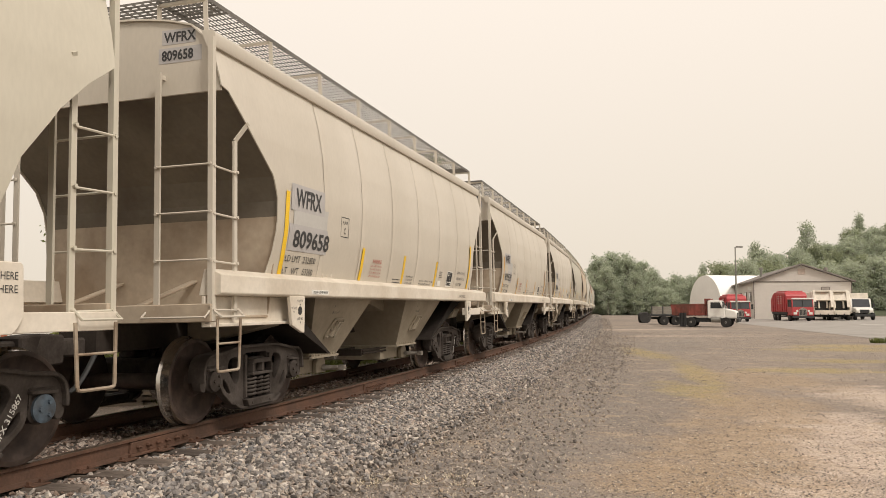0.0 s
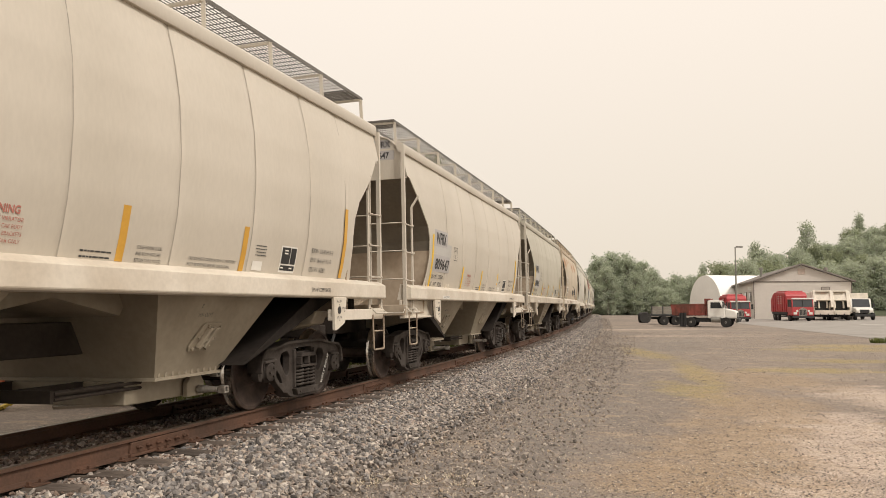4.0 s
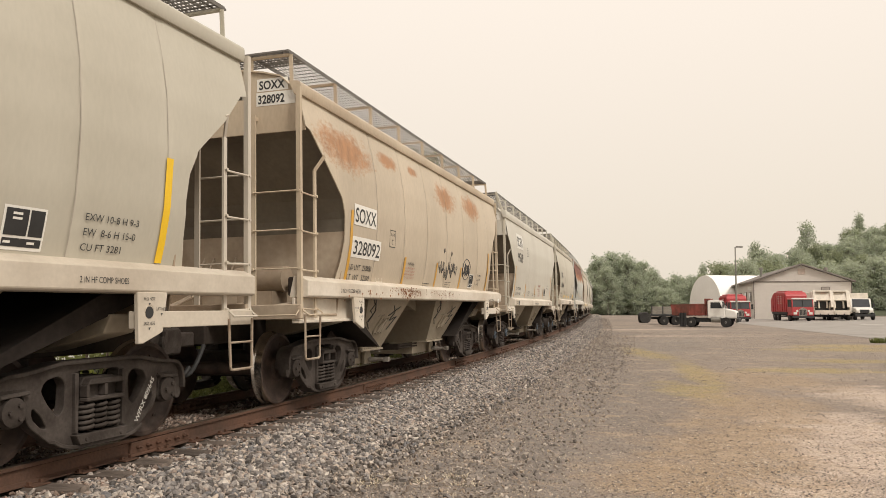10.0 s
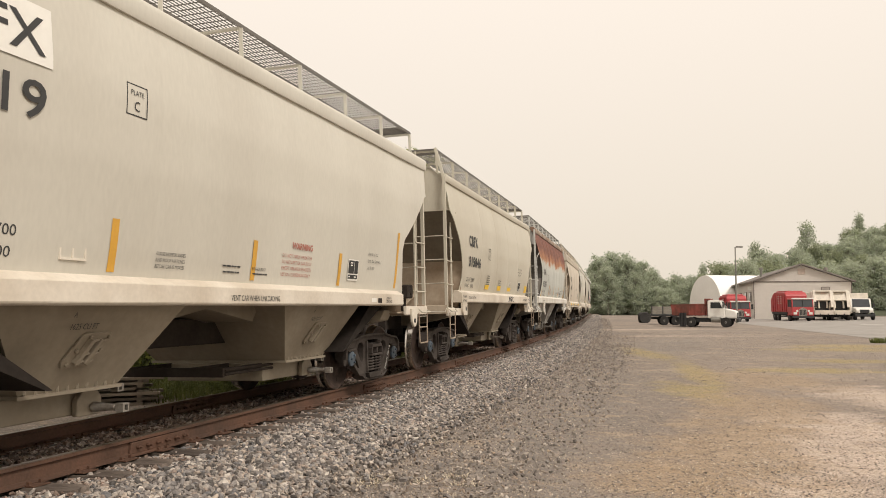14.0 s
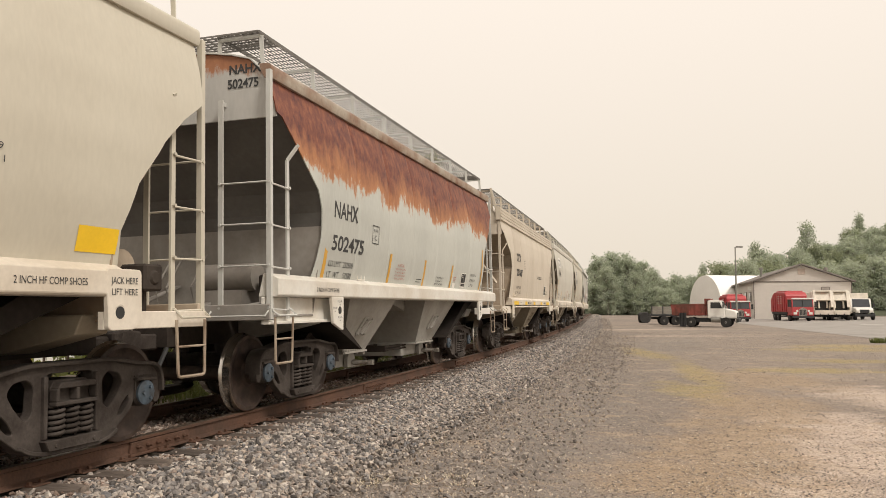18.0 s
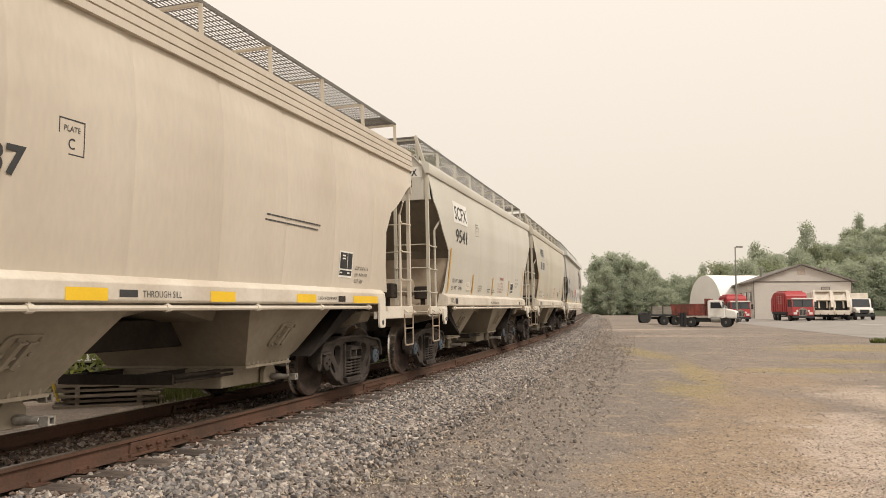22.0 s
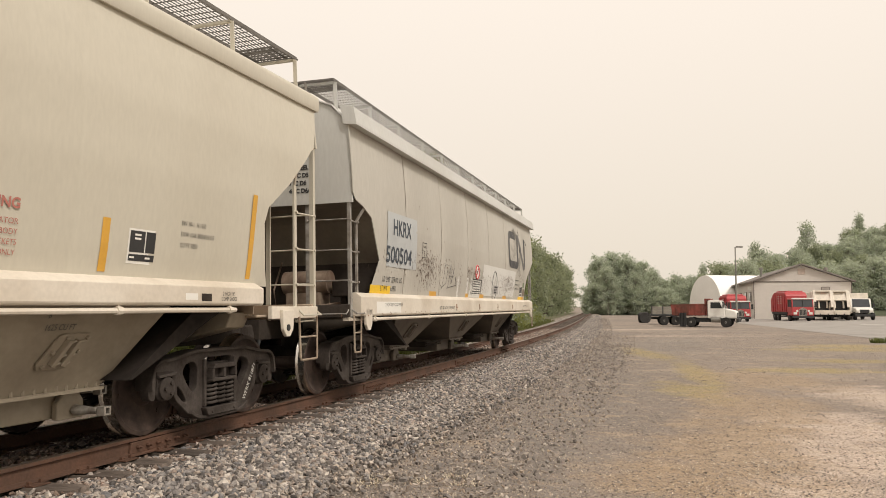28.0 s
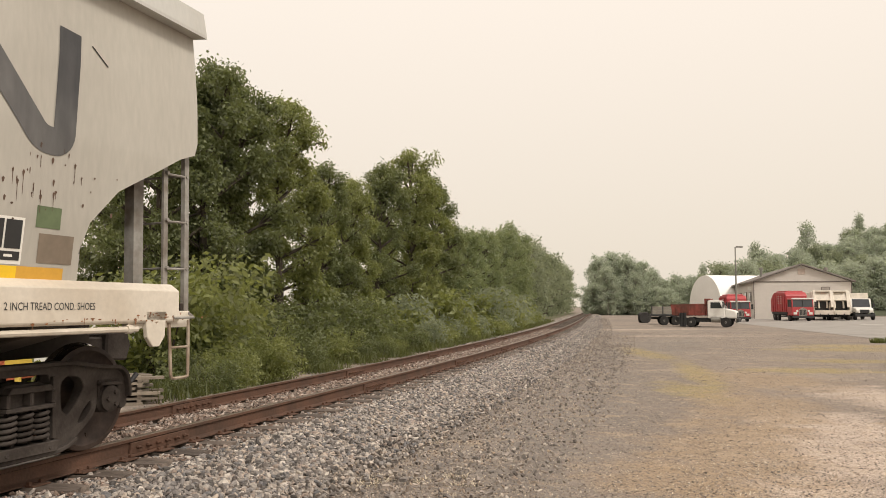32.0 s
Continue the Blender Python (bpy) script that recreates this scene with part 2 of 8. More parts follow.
    me = bpy.data.meshes.new(name)
    me.from_pydata(verts, [], faces)
    me.materials.append(material)
    if smooth:
        me.shade_smooth()
    return me


# ---- the line of the track: it comes from far off, bends a little and passes the camera's left ----
TH, K0, K1, OFF, CANT = 0.3194, 0.002925, -3.6445e-05, 5.907, 0.02416
STEP = 0.25
LINE_S = np.arange(-240, 420, STEP)
_s = np.clip(LINE_S, -40, K0 / -K1)
LINE_PSI = TH - K0 * _s - K1 * np.clip(_s, 0, 400) ** 2 / 2
_x, _y = np.cumsum(np.sin(LINE_PSI)) * STEP, np.cumsum(np.cos(LINE_PSI)) * STEP
_i = int(np.argmin(abs(LINE_S)))
LINE_X, LINE_Y = _x - _x[_i] - OFF * math.cos(TH), _y - _y[_i] + OFF * math.sin(TH)


def on_track(s, v=0.0, w=0.0):
    """The place s metres along the track, v to the right of its centre and w above its rails."""
    x, y, psi = (float(np.interp(s, LINE_S, a)) for a in (LINE_X, LINE_Y, LINE_PSI))
    vv, ww = v * math.cos(CANT) - w * math.sin(CANT), v * math.sin(CANT) + w * math.cos(CANT)
    return Vector((x + math.cos(psi) * vv, y - math.sin(psi) * vv, RZ + ww))


def track_pose(s, v=0.0, w=0.0):
    psi = float(np.interp(s, LINE_S, LINE_PSI))
    return Matrix.Translation(on_track(s, v, w)) @ Matrix.Rotation(math.pi / 2 - psi, 4, "Z") @ Matrix.Rotation(-CANT, 4, "X")


def beside(s, v):
    """Level ground beside the track."""
    p = on_track(s, v)
    return p.x, p.y


# ---- setting: ground, ballast, rails ----
def grains(m, under, scale, lo, hi):
    """Every grain its own brightness; also gives the distance from the grain's middle."""
    n, l = m.node_tree.nodes, m.node_tree.links
    tc, v, sep, r, mx = n.new("ShaderNodeTexCoord"), n.new("ShaderNodeTexVoronoi"), n.new("ShaderNodeSeparateColor"), n.new("ShaderNodeMapRange"), n.new("ShaderNodeVectorMath")
    v.inputs["Scale"].default_value = scale
    r.inputs["To Min"].default_value, r.inputs["To Max"].default_value = lo, hi
    mx.operation = "SCALE"
    l.new(tc.outputs["Object"], v.inputs["Vector"]), l.new(v.outputs["Color"], sep.inputs[0]), l.new(sep.outputs[0], r.inputs[0])
    l.new(under, mx.inputs[0]), l.new(r.outputs[0], mx.inputs[3])
    return mx.outputs[0], v.outputs["Distance"]


def ground_mat():
    m = mat("yard_dirt_and_gravel", (0.275, 0.224, 0.182), 0.95, 0, 0.3, 9, 0.16, 0.5, dark=(0.200, 0.170, 0.145))
    n, l = m.node_tree.nodes, m.node_tree.links
    b = n["Principled BSDF"]
    base = b.inputs["Base Color"].links[0].from_socket
    tc = n.new("ShaderNodeTexCoord")

    def noise_at(scale, stretch, seed):
        mp, t = n.new("ShaderNodeMapping"), n.new("ShaderNodeTexNoise")
        mp.inputs["Scale"].default_value, mp.inputs["Location"].default_value = stretch, (seed, seed * 2, 0)
        t.inputs["Scale"].default_value, t.inputs["Detail"].default_value, t.inputs["Roughness"].default_value = scale, 9, 0.68
        l.new(tc.outputs["Object"], mp.inputs[0]), l.new(mp.outputs[0], t.inputs[0])
        return t.outputs[0]

    def ramp(val, lo, hi, top=1.0):
        r = n.new("ShaderNodeMapRange")
        r.inputs["From Min"].default_value, r.inputs["From Max"].default_value, r.inputs["To Max"].default_value = lo, hi, top
        l.new(val, r.inputs[0])
        return r.outputs[0]

    def spots(scale, lo, hi, stretch, seed, top=1.0):
        return ramp(noise_at(scale, stretch, seed), lo, hi, top)

    def patch(x, y, rx, ry, turn, seed, top=1.0):
        """A ragged patch of soil round (x, y)."""
        mp, ln, ad, ml = n.new("ShaderNodeMapping"), n.new("ShaderNodeVectorMath"), n.new("ShaderNodeMath"), n.new("ShaderNodeMath")
        mp.vector_type = "TEXTURE"
        mp.inputs["Location"].default_value, mp.inputs["Scale"].default_value, mp.inputs["Rotation"].default_value = (x, y, 0), (rx, ry, 1), (0, 0, turn)
        ln.operation, ad.operation, ml.operation = "LENGTH", "ADD", "MULTIPLY"
        ml.inputs[1].default_value = 2.6
        l.new(tc.outputs["Object"], mp.inputs[0]), l.new(mp.outputs[0], ln.inputs[0])
        l.new(noise_at(1.7, (0.7, 0.8, 1), seed), ml.inputs[0]), l.new(ml.outputs[0], ad.inputs[0]), l.new(ln.outputs["Value"], ad.inputs[1])
        return ramp(ad.outputs[0], 2.35, 1.75, top)

    def over(under, fac, col):
        mx = n.new("ShaderNodeMixRGB")
        mx.inputs[2].default_value = (*col, 1)
        l.new(fac, mx.inputs[0]), l.new(under, mx.inputs[1])
        return mx.outputs[0]

    c = over(base, spots(0.30, 0.54, 0.68, (0.45, 1.1, 1), 3.1), (0.35, 0.283, 0.222))     # bare pale soil
    c = over(c, spots(0.9, 0.53, 0.68, (0.5, 1.2, 1), 11.4, 0.8), (0.19, 0.156, 0.13))        # dark damp grit
    for x, y, rx, ry, a, sd in ((1.3, 11.0, 1.4, 4.5, -0.25, 2.2), (2.6, 15.5, 1.5, 6.0, -0.30, 5.2), (0.6, 8.0, 1.0, 2.2, -0.2, 6.2), (4.2, 27, 2.2, 8, -0.3, 8.8), (9.5, 34, 2.2, 9, -0.35, 1.8)):
        c = over(c, patch(x, y, rx, ry, a, sd, 0.75), (0.195, 0.172, 0.15))                      # dark tyre tracks
    for x, y, rx, ry, a, sd in ((4.7, 8.6, 1.7, 2.0, 0.2, 4.4), (5.6, 11.0, 1.6, 1.8, 0, 9.1), (3.4, 7.2, 0.9, 0.7, 0, 5.5), (8.5, 14.5, 1.6, 2.4, 0, 3.9)):
        c = over(c, patch(x, y, rx, ry, a, sd, 0.85), (0.50, 0.405, 0.33))                     # bare pinkish soil
    for x, y, rx, ry, a, sd in ((13, 44, 6, 2, 0, 2.9), (12, 56, 9, 2.2, 0, 12.9)):
        c = over(c, patch(x, y, rx, ry, a, sd, 0.4), (0.50, 0.41, 0.33))
    for x, y, rx, ry, a, sd in ((6.4, 19.5, 0.6, 4.2, -0.2, 7.1), (5.0, 15.5, 0.7, 2.2, 0, 3.3), (7.2, 29, 0.8, 6, 0, 5.9), (15.5, 30.5, 3.2, 1.6, 0, 8.3), (17.5, 33, 3, 1.8, 0, 2.7), (12.6, 24, 2, 1.0, 0, 6.1), (3.2, 31, 0.7, 3.5, -0.3, 4.9), (9.6, 20.5, 2.4, 1.0, 0, 1.9)):
        c = over(c, patch(x, y, rx, ry, a, sd, 0.65), (0.33, 0.255, 0.085))                    # yellowed weeds
    for i, s_ in enumerate((7.0, 9.5, 12.0, 15.0, 18.0, 21.5, 25.0, 29.0, 34.0, 40.0, 47.0)):     # grey grit spread from the ballast
        x, y = beside(s_, 3.1 + 0.25 * (i % 3))
        c = over(c, patch(x, y, 0.8 + 0.02 * s_, 2.2 + 0.05 * s_, -0.30, 3.3 + i, 0.85), (0.215, 0.188, 0.165))
    for x, y, rx, ry, a, sd in ((3.4, 9.2, 1.1, 3.2, -0.3, 1.2), (5.2, 13.0, 1.2, 3.5, -0.3, 7.7), (2.2, 7.6, 0.9, 1.4, 0, 3.6), (7.5, 18.0, 1.6, 3.0, 0, 2.1)):
        c = over(c, patch(x, y, rx, ry, a, sd, 0.75), (0.31, 0.225, 0.142))                     # ochre soil
    c = over(c, spots(1.3, 0.55, 0.66, (0.8, 1.1, 1), 21.7, 0.75), (0.37, 0.285, 0.20))
    c = over(c, spots(2.4, 0.57, 0.68, (1, 1, 1), 1.3, 0.65), (0.43, 0.345, 0.265))
    c = over(c, spots(5.0, 0.54, 0.66, (1, 1, 1), 8.3, 0.45), (0.16, 0.134, 0.115))
    c = over(c, spots(9.0, 0.56, 0.66, (1, 1, 1), 4.3, 0.45), (0.43, 0.35, 0.275))
    c = over(c, spots(14.0, 0.55, 0.65, (1, 1, 1), 14.3, 0.5), (0.15, 0.126, 0.108))
    c, _ = grains(m, c, 130, 0.84, 1.16)
    c, dist = grains(m, c, 55, 0.74, 1.26)
    l.new(c, b.inputs["Base Color"])
    bp = [q for q in n if q.type == "BUMP"][0]
    bp.inputs["Strength"].default_value, bp.inputs["Distance"].default_value = 0.55, 0.010
    l.new(dist, bp.inputs["Height"])
    return m


def ballast_mat():
    m = mat("ballast_bed", (0.32, 0.285, 0.25), 0.95, 0, 0.4, 26, 1.1, 0.9, dark=(0.22, 0.19, 0.165))
    n, l = m.node_tree.nodes, m.node_tree.links
    b = n["Principled BSDF"]
    c, dist = grains(m, b.inputs["Base Color"].links[0].from_socket, 19, 0.3, 1.75)
    c, _ = grains(m, c, 9, 0.8, 1.2)
    # dirt washed over its foot
    tc, sep, mr, mx = n.new("ShaderNodeTexCoord"), n.new("ShaderNodeSeparateXYZ"), n.new("ShaderNodeMapRange"), n.new("ShaderNodeMixRGB")
    mr.inputs["From Min"].default_value, mr.inputs["From Max"].default_value = 0.09, 0.01
    mx.inputs[2].default_value = (0.25, 0.213, 0.18, 1)
    l.new(tc.outputs["Object"], sep.inputs[0]), l.new(sep.outputs["Z"], mr.inputs[0]), l.new(mr.outputs[0], mx.inputs[0]), l.new(c, mx.inputs[1])
    c, _ = grains(m, mx.outputs[0], 60, 0.6, 1.4)
    l.new(c, b.inputs["Base Color"])
    bp = [q for q in n if q.type == "BUMP"][0]
    bp.invert = True
    bp.inputs["Strength"].default_value, bp.inputs["Distance"].default_value = 1.0, 0.03
    l.new(dist, bp.inputs["Height"])
    return m


GROUND = ground_mat()
BALLAST = ballast_mat()
ASPHALT = mat("worn_pale_asphalt", (0.34, 0.315, 0.285), 0.9, 0, 0.2, 40, 0.5, 0.2, dark=(0.27, 0.25, 0.225))
GRASSY = mat("rough_grass_ground", (0.10, 0.115, 0.045), 0.95, 0, 0.4, 12, 0.5, 0.5, dark=(0.13, 0.105, 0.06))

R = 1800.0
xs = [-R, -600, -250, -120] + [-80 + 5 * i for i in range(57)] + [260, 420, 800, R]
ys = [-R, -600, -250, -120] + [-80 + 5 * i for i in range(70)] + [320, 480, 900, R]
rows = [[(x, y, 0.0) for x in xs] for y in ys]
ground = new("ground", grid_mesh("ground", rows, GROUND, False))
tagged(ground, "bare yard of brown dirt, grit and yellowed weeds", "ground", kind="structure")

# raised bed of ballast under the track: crown and two slopes, uneven at the foot
rnd = random.Random(5)
sect = [(-4.6, -0.46), (-3.4, -0.42), (-2.5, -0.33), (-1.75, -0.235), (-1.35, -0.225), (0, -0.235), (1.35, -0.225), (1.65, -0.235), (2.05, -0.30), (2.4, -0.385), (2.9, -0.44)]
rows = []
for s in np.concatenate([np.arange(-200, -2, 4.0), np.arange(-2, 40, 0.25), np.arange(40, 400, 2.0)]):
    row = []
    for v, w in sect:
        j = 0.0 if abs(v) < 1.5 else 0.02 * noise.noise(Vector((s * 1.3, v * 2.1, 0)))
        k = (0.25 * noise.noise(Vector((s * 0.25, v, 3.0))) + 0.22 * noise.noise(Vector((s * 1.1, v, 7.0)))) if v > 2.3 or v < -2.9 else 0.0
        p = on_track(s, v + k, w)
        p.z += j
        if v > 2.8 or v < -3.5:
            p.z = -0.03
        row.append(p)
    rows.append(row)
bed = new("ballast_bed", grid_mesh("ballast_bed", rows, BALLAST, True))
tagged(bed, "raised bed of grey crushed-stone ballast under the track", "ballast", kind="structure")

# green verge on the far side
rows = [[Vector((*beside(s, v), 0.008)) for v in (-3.3 + 0.25 * math.sin(s * 0.9), -4.5, -7.0, -12.0)] for s in np.arange(11.5, 200, 1.5)]
verge = new("verge", grid_mesh("verge", rows, GRASSY, False))
tagged(verge, "weedy verge of rough grass beyond the track", "verge", kind="structure")

RAIL_SEC = [(-0.070, -0.172), (0.070, -0.172), (0.070, -0.160), (0.012, -0.140), (0.010, -0.045), (0.036, -0.034), (0.036, -0.006), (0.028, 0.0), (-0.028, 0.0), (-0.036, -0.006), (-0.036, -0.034), (-0.010, -0.045), (-0.012, -0.140), (-0.070, -0.160)]


def rail(v0, name):
    ss = np.concatenate([np.arange(-200, 0, 4.0), np.arange(0, 60, 0.5), np.arange(60, 400, 2.0)])
    n = len(RAIL_SEC)
    verts, faces, mats = [], [], []
    for s in ss:
        verts += [on_track(s, v0 + a, b) for a, b in RAIL_SEC]
    for i in range(len(ss) - 1):
        for k in range(n):
            faces.append((i * n + k, i * n + (k + 1) % n, (i + 1) * n + (k + 1) % n, (i + 1) * n + k))
            mats.append(1 if k in (6, 7, 8) else 0)
    faces += [tuple(range(n))[::-1], tuple(range((len(ss) - 1) * n, len(ss) * n))]
    mats += [0, 0]
    me = bpy.data.meshes.new(name)
    me.from_pydata(verts, [], faces)
    me.materials.append(RUST), me.materials.append(RAILTOP)
    me.polygons.foreach_set("material_index", mats)
    return tagged(new(name, me), "rusty steel rail with a worn brighter head", "rail", "rails", kind="structure")


rail_near, rail_far = rail(0.755, "rail_near"), rail(-0.755, "rail_far")


# bolted joints: two fishplates with nuts on each side of the web
def joint_plate():
    b = bm_new()
    for y in (-1, 1):
        slab(b, [(-0.46, -0.150), (0.46, -0.150), (0.44, -0.045), (-0.44, -0.045)], y * 0.014, y * 0.040)
        for k in range(6):
            x = -0.36 + k * 0.144
            rod(b, (x, y * 0.038, -0.095), (x, y * 0.075, -0.095), 0.021, 6)
            rod(b, (x, y * 0.07, -0.095), (x, y * 0.105, -0.095), 0.012, 6)
    return mesh_from("joint_plate", b, RUST, bevel=0.004)


JOINT = joint_plate()
for v, lot in ((0.755, (6.60, 12.34, 18.2, 24.0, 30.0, 36, 43)), (-0.755, (9.3, 15.14, 21.0, 27.0, 33.0, 40))):
    for s in lot:
        ob = new("rail_joint", JOINT)
        ob.matrix_world = track_pose(s, v)
        tagged(ob, "bolted rusty fishplate joint on the rail", "rail joint", "rail joints")


# ---- the covered hopper cars ----
WB = 1.778          # wheelbase of a truck
WR = 0.457          # wheel radius


def wheelset_mesh():
    b = bm_new()
    for sgn in (-1, 1):
        prof = [(0.09, 0.62), (0.13, 0.66), (0.13, 0.70), (0.16, 0.72), (0.30, 0.745), (0.395, 0.725), (0.415, 0.715), (0.462, 0.683), (0.482, 0.690), (0.484, 0.700), (0.470, 0.716), (0.459, 0.724), (0.456, 0.80), (0.452, 0.818), (0.44, 0.822), (0.412, 0.822), (0.392, 0.80), (0.30, 0.775), (0.17, 0.80), (0.14, 0.835), (0.115, 0.84), (0.085, 0.84)]
        lathe(b, [(r, sgn * y) for r, y in prof], True, 40)
    lathe(b, [(0.085, -1.06), (0.085, 1.06)], True, 16)
    for k in range(3):   # chalk and cast marks on the plates
        a = k * 2.2
        for sgn in (-1, 1):
            x, z = math.cos(a) * 0.33, math.sin(a) * 0.33
            box(b, x - 0.02, x + 0.025, sgn * 0.782, sgn * 0.790, z - 0.012, z + 0.012)
    me = mesh_from("wheelset", b, PLATE, True)
    me.materials.append(TREAD)
    for p in me.polygons:
        c = p.center
        if math.hypot(c.x, c.z) > 0.445 and abs(c.y) < 0.83:
            p.material_index = 1
    return me


def rounded(poly, r, n=3):
    """The outline with its corners cut by short arcs."""
    out = []
    m = len(poly)
    for i, (x, z) in enumerate(poly):
        p, a, c = Vector((x, z)), Vector(poly[i - 1]), Vector(poly[(i + 1) % m])
        q = min(r, (a - p).length * 0.45, (c - p).length * 0.45)
        u, w = p + (a - p).normalized() * q, p + (c - p).normalized() * q
        for k in range(n + 1):
            t = k / n
            v = u * (1 - t) ** 2 + p * 2 * t * (1 - t) + w * t * t
            out.append((v.x, v.y))
    return out


def frame_mesh():
    b = bm_new()
    right = [(0.46, 0.805), (0.80, 0.745), (1.00, 0.735), (1.10, 0.67), (1.135, 0.52), (1.115, 0.36), (1.03, 0.345), (1.012, 0.565), (0.765, 0.585), (0.762, 0.40), (0.715, 0.315), (0.46, 0.125), (0.30, 0.085)]
    out = rounded(right + [(-x, z) for x, z in right[::-1]], 0.055)
    win = rounded([(-0.245, 0.20), (-0.265, 0.45), (-0.245, 0.715), (0.245, 0.715), (0.265, 0.45), (0.245, 0.20)], 0.04)
    tri = rounded([(0.375, 0.42), (0.365, 0.63), (0.43, 0.69), (0.565, 0.665), (0.615, 0.59), (0.55, 0.48), (0.44, 0.36)], 0.05)
    slot = rounded([(0.605, 0.385), (0.695, 0.47), (0.700, 0.385), (0.60, 0.29), (0.545, 0.285)], 0.03)
    holes = [win, tri, [(-x, z) for x, z in tri[::-1]], slot, [(-x, z) for x, z in slot[::-1]]]
    slab(b, out, -0.05, 0.05, holes)

    def band(line, d, w):
        """A flange along an open line, d deep towards its right hand and 2 w wide."""
        side = []
        for i, (x, z) in enumerate(line):
            t = Vector(line[min(i + 1, len(line) - 1)]) - Vector(line[max(i - 1, 0)])
            n_ = Vector((t.y, -t.x)).normalized() * d
            side.append((x + n_.x, z + n_.y))
        slab(b, line + side[::-1], -w, w)

    top = [(0.46, 0.808), (0.80, 0.748), (1.00, 0.738), (1.10, 0.67), (1.137, 0.52), (1.118, 0.37), (1.116, 0.36)]
    band(rounded([(-x, z) for x, z in top[::-1]] + top, 0.10, 4)[10:-10], 0.034, 0.10)
    foot = [(0.30, 0.082), (0.46, 0.122), (0.715, 0.312), (0.72, 0.318)]
    band(rounded(foot[::-1] + [(-x, z) for x, z in foot], 0.10, 4)[10:-10], 0.034, 0.095)
    for sg in (-1, 1):
        box(b, *sorted((sg * 0.252, sg * 0.292)), -0.085, 0.085, 0.21, 0.70)
        bar(b, (sg * 0.755, 0, 0.592), (sg * 1.02, 0, 0.577), 0.19, 0.03)
    slab(b, [(-0.31, 0.20), (0.31, 0.20), (0.27, 0.115), (-0.27, 0.115)], -0.12, 0.12)
    for x in (-0.20, 0.20):
        rod(b, (x, -0.13, 0.155), (x, 0.13, 0.155), 0.02, 6)
    return mesh_from("side_frame", b, CAST, True, bevel=0.006)


def spring_mesh():
    verts, faces = [], []
    for cx, cy in ((-0.15, -0.04), (0.0, -0.04), (0.15, -0.04), (-0.075, 0.07), (0.075, 0.07)):
        seg, turns, base = 12, 5.6, len(verts)
        tot = int(seg * turns)
        for i in range(tot + 1):
            a = i / seg * math.tau
            z = 0.215 + 0.245 * i / tot
            c = Vector((cx + math.cos(a) * 0.056, cy + math.sin(a) * 0.056, z))
            o = Vector((math.cos(a), math.sin(a), 0))
            for k in range(5):
                q = k / 5 * math.tau
                verts.append(c + o * math.cos(q) * 0.020 + Vector((0, 0, math.sin(q) * 0.018)))
        for i in range(tot):
            for k in range(5):
                faces.append((base + i * 5 + k, base + i * 5 + (k + 1) % 5, base + (i + 1) * 5 + (k + 1) % 5, base + (i + 1) * 5 + k))
    me = bpy.data.meshes.new("spring_nest")
    me.from_pydata(verts, [], faces)
    me.materials.append(CAST)
    me.shade_smooth()
    return me


def bolster_mesh():
    b = bm_new()
    slab(b, [(-0.21, 0.47), (0.21, 0.47), (0.21, 0.60), (0.17, 0.66), (-0.17, 0.66), (-0.21, 0.60)], -1.06, 1.06)
    for sgn in (-1, 1):          # open pockets at the bolster's ends
        y0, y1 = sorted((sgn * 1.06, sgn * 1.145))
        box(b, -0.225, 0.225, y0, y1, 0.46, 0.495)
        slab(b, [(-0.215, 0.595), (0.215, 0.595), (0.18, 0.645), (-0.18, 0.645)], y0, y1)
        for x in (-0.208, 0.0, 0.208):
            box(b, x - 0.017, x + 0.017, y0, y1, 0.495, 0.596)
        box(b, -0.12, 0.12, *sorted((sgn * 0.55, sgn * 0.75)), 0.66, 0.74)
    rod(b, (0, 0, 0.6), (0, 0, 0.86), 0.20, 16)
    for x in (-0.42, 0.42):    # brake beams
        bar(b, (x, -0.85, 0.36), (x, 0.85, 0.36), 0.10, 0.09)
        bar(b, (x, -0.8, 0.38), (x * 0.6, 0, 0.40), 0.05, 0.05)
        bar(b, (x, 0.8, 0.38), (x * 0.6, 0, 0.40), 0.05, 0.05)
    return mesh_from("bolster", b, CAST, bevel=0.008)


def bearing_mesh():
    b = bm_new()
    lathe(b, [(0.115, 0.93), (0.125, 0.95), (0.125, 1.03), (0.10, 1.06)], True, 20)
    slab(b, [(-0.125, 0.02), (-0.125, 0.165), (0.125, 0.165), (0.125, 0.02), (0.10, 0.10), (0.0, 0.128), (-0.10, 0.10)], 0.90, 1.06)
    return mesh_from("bearing_adapter", b, CAST, True)


def cap_mesh(key, material):
    b = bm_new()
    lathe(b, [(0.105, 1.055), (0.112, 1.062), (0.112, 1.085), (0.085, 1.10), (0.05, 1.102)], True, 20)
    for k in range(3):
        a = k * math.tau / 3
        rod(b, (math.cos(a) * 0.058, 1.09, math.sin(a) * 0.058), (math.cos(a) * 0.058, 1.122, math.sin(a) * 0.058), 0.019, 6)
    return mesh_from("bearing_cap", b, material, True)


WHEELS = []     # (wheelset, its rest place) to be keyed
FLIP = Matrix.Rotation(math.pi, 4, "Z")


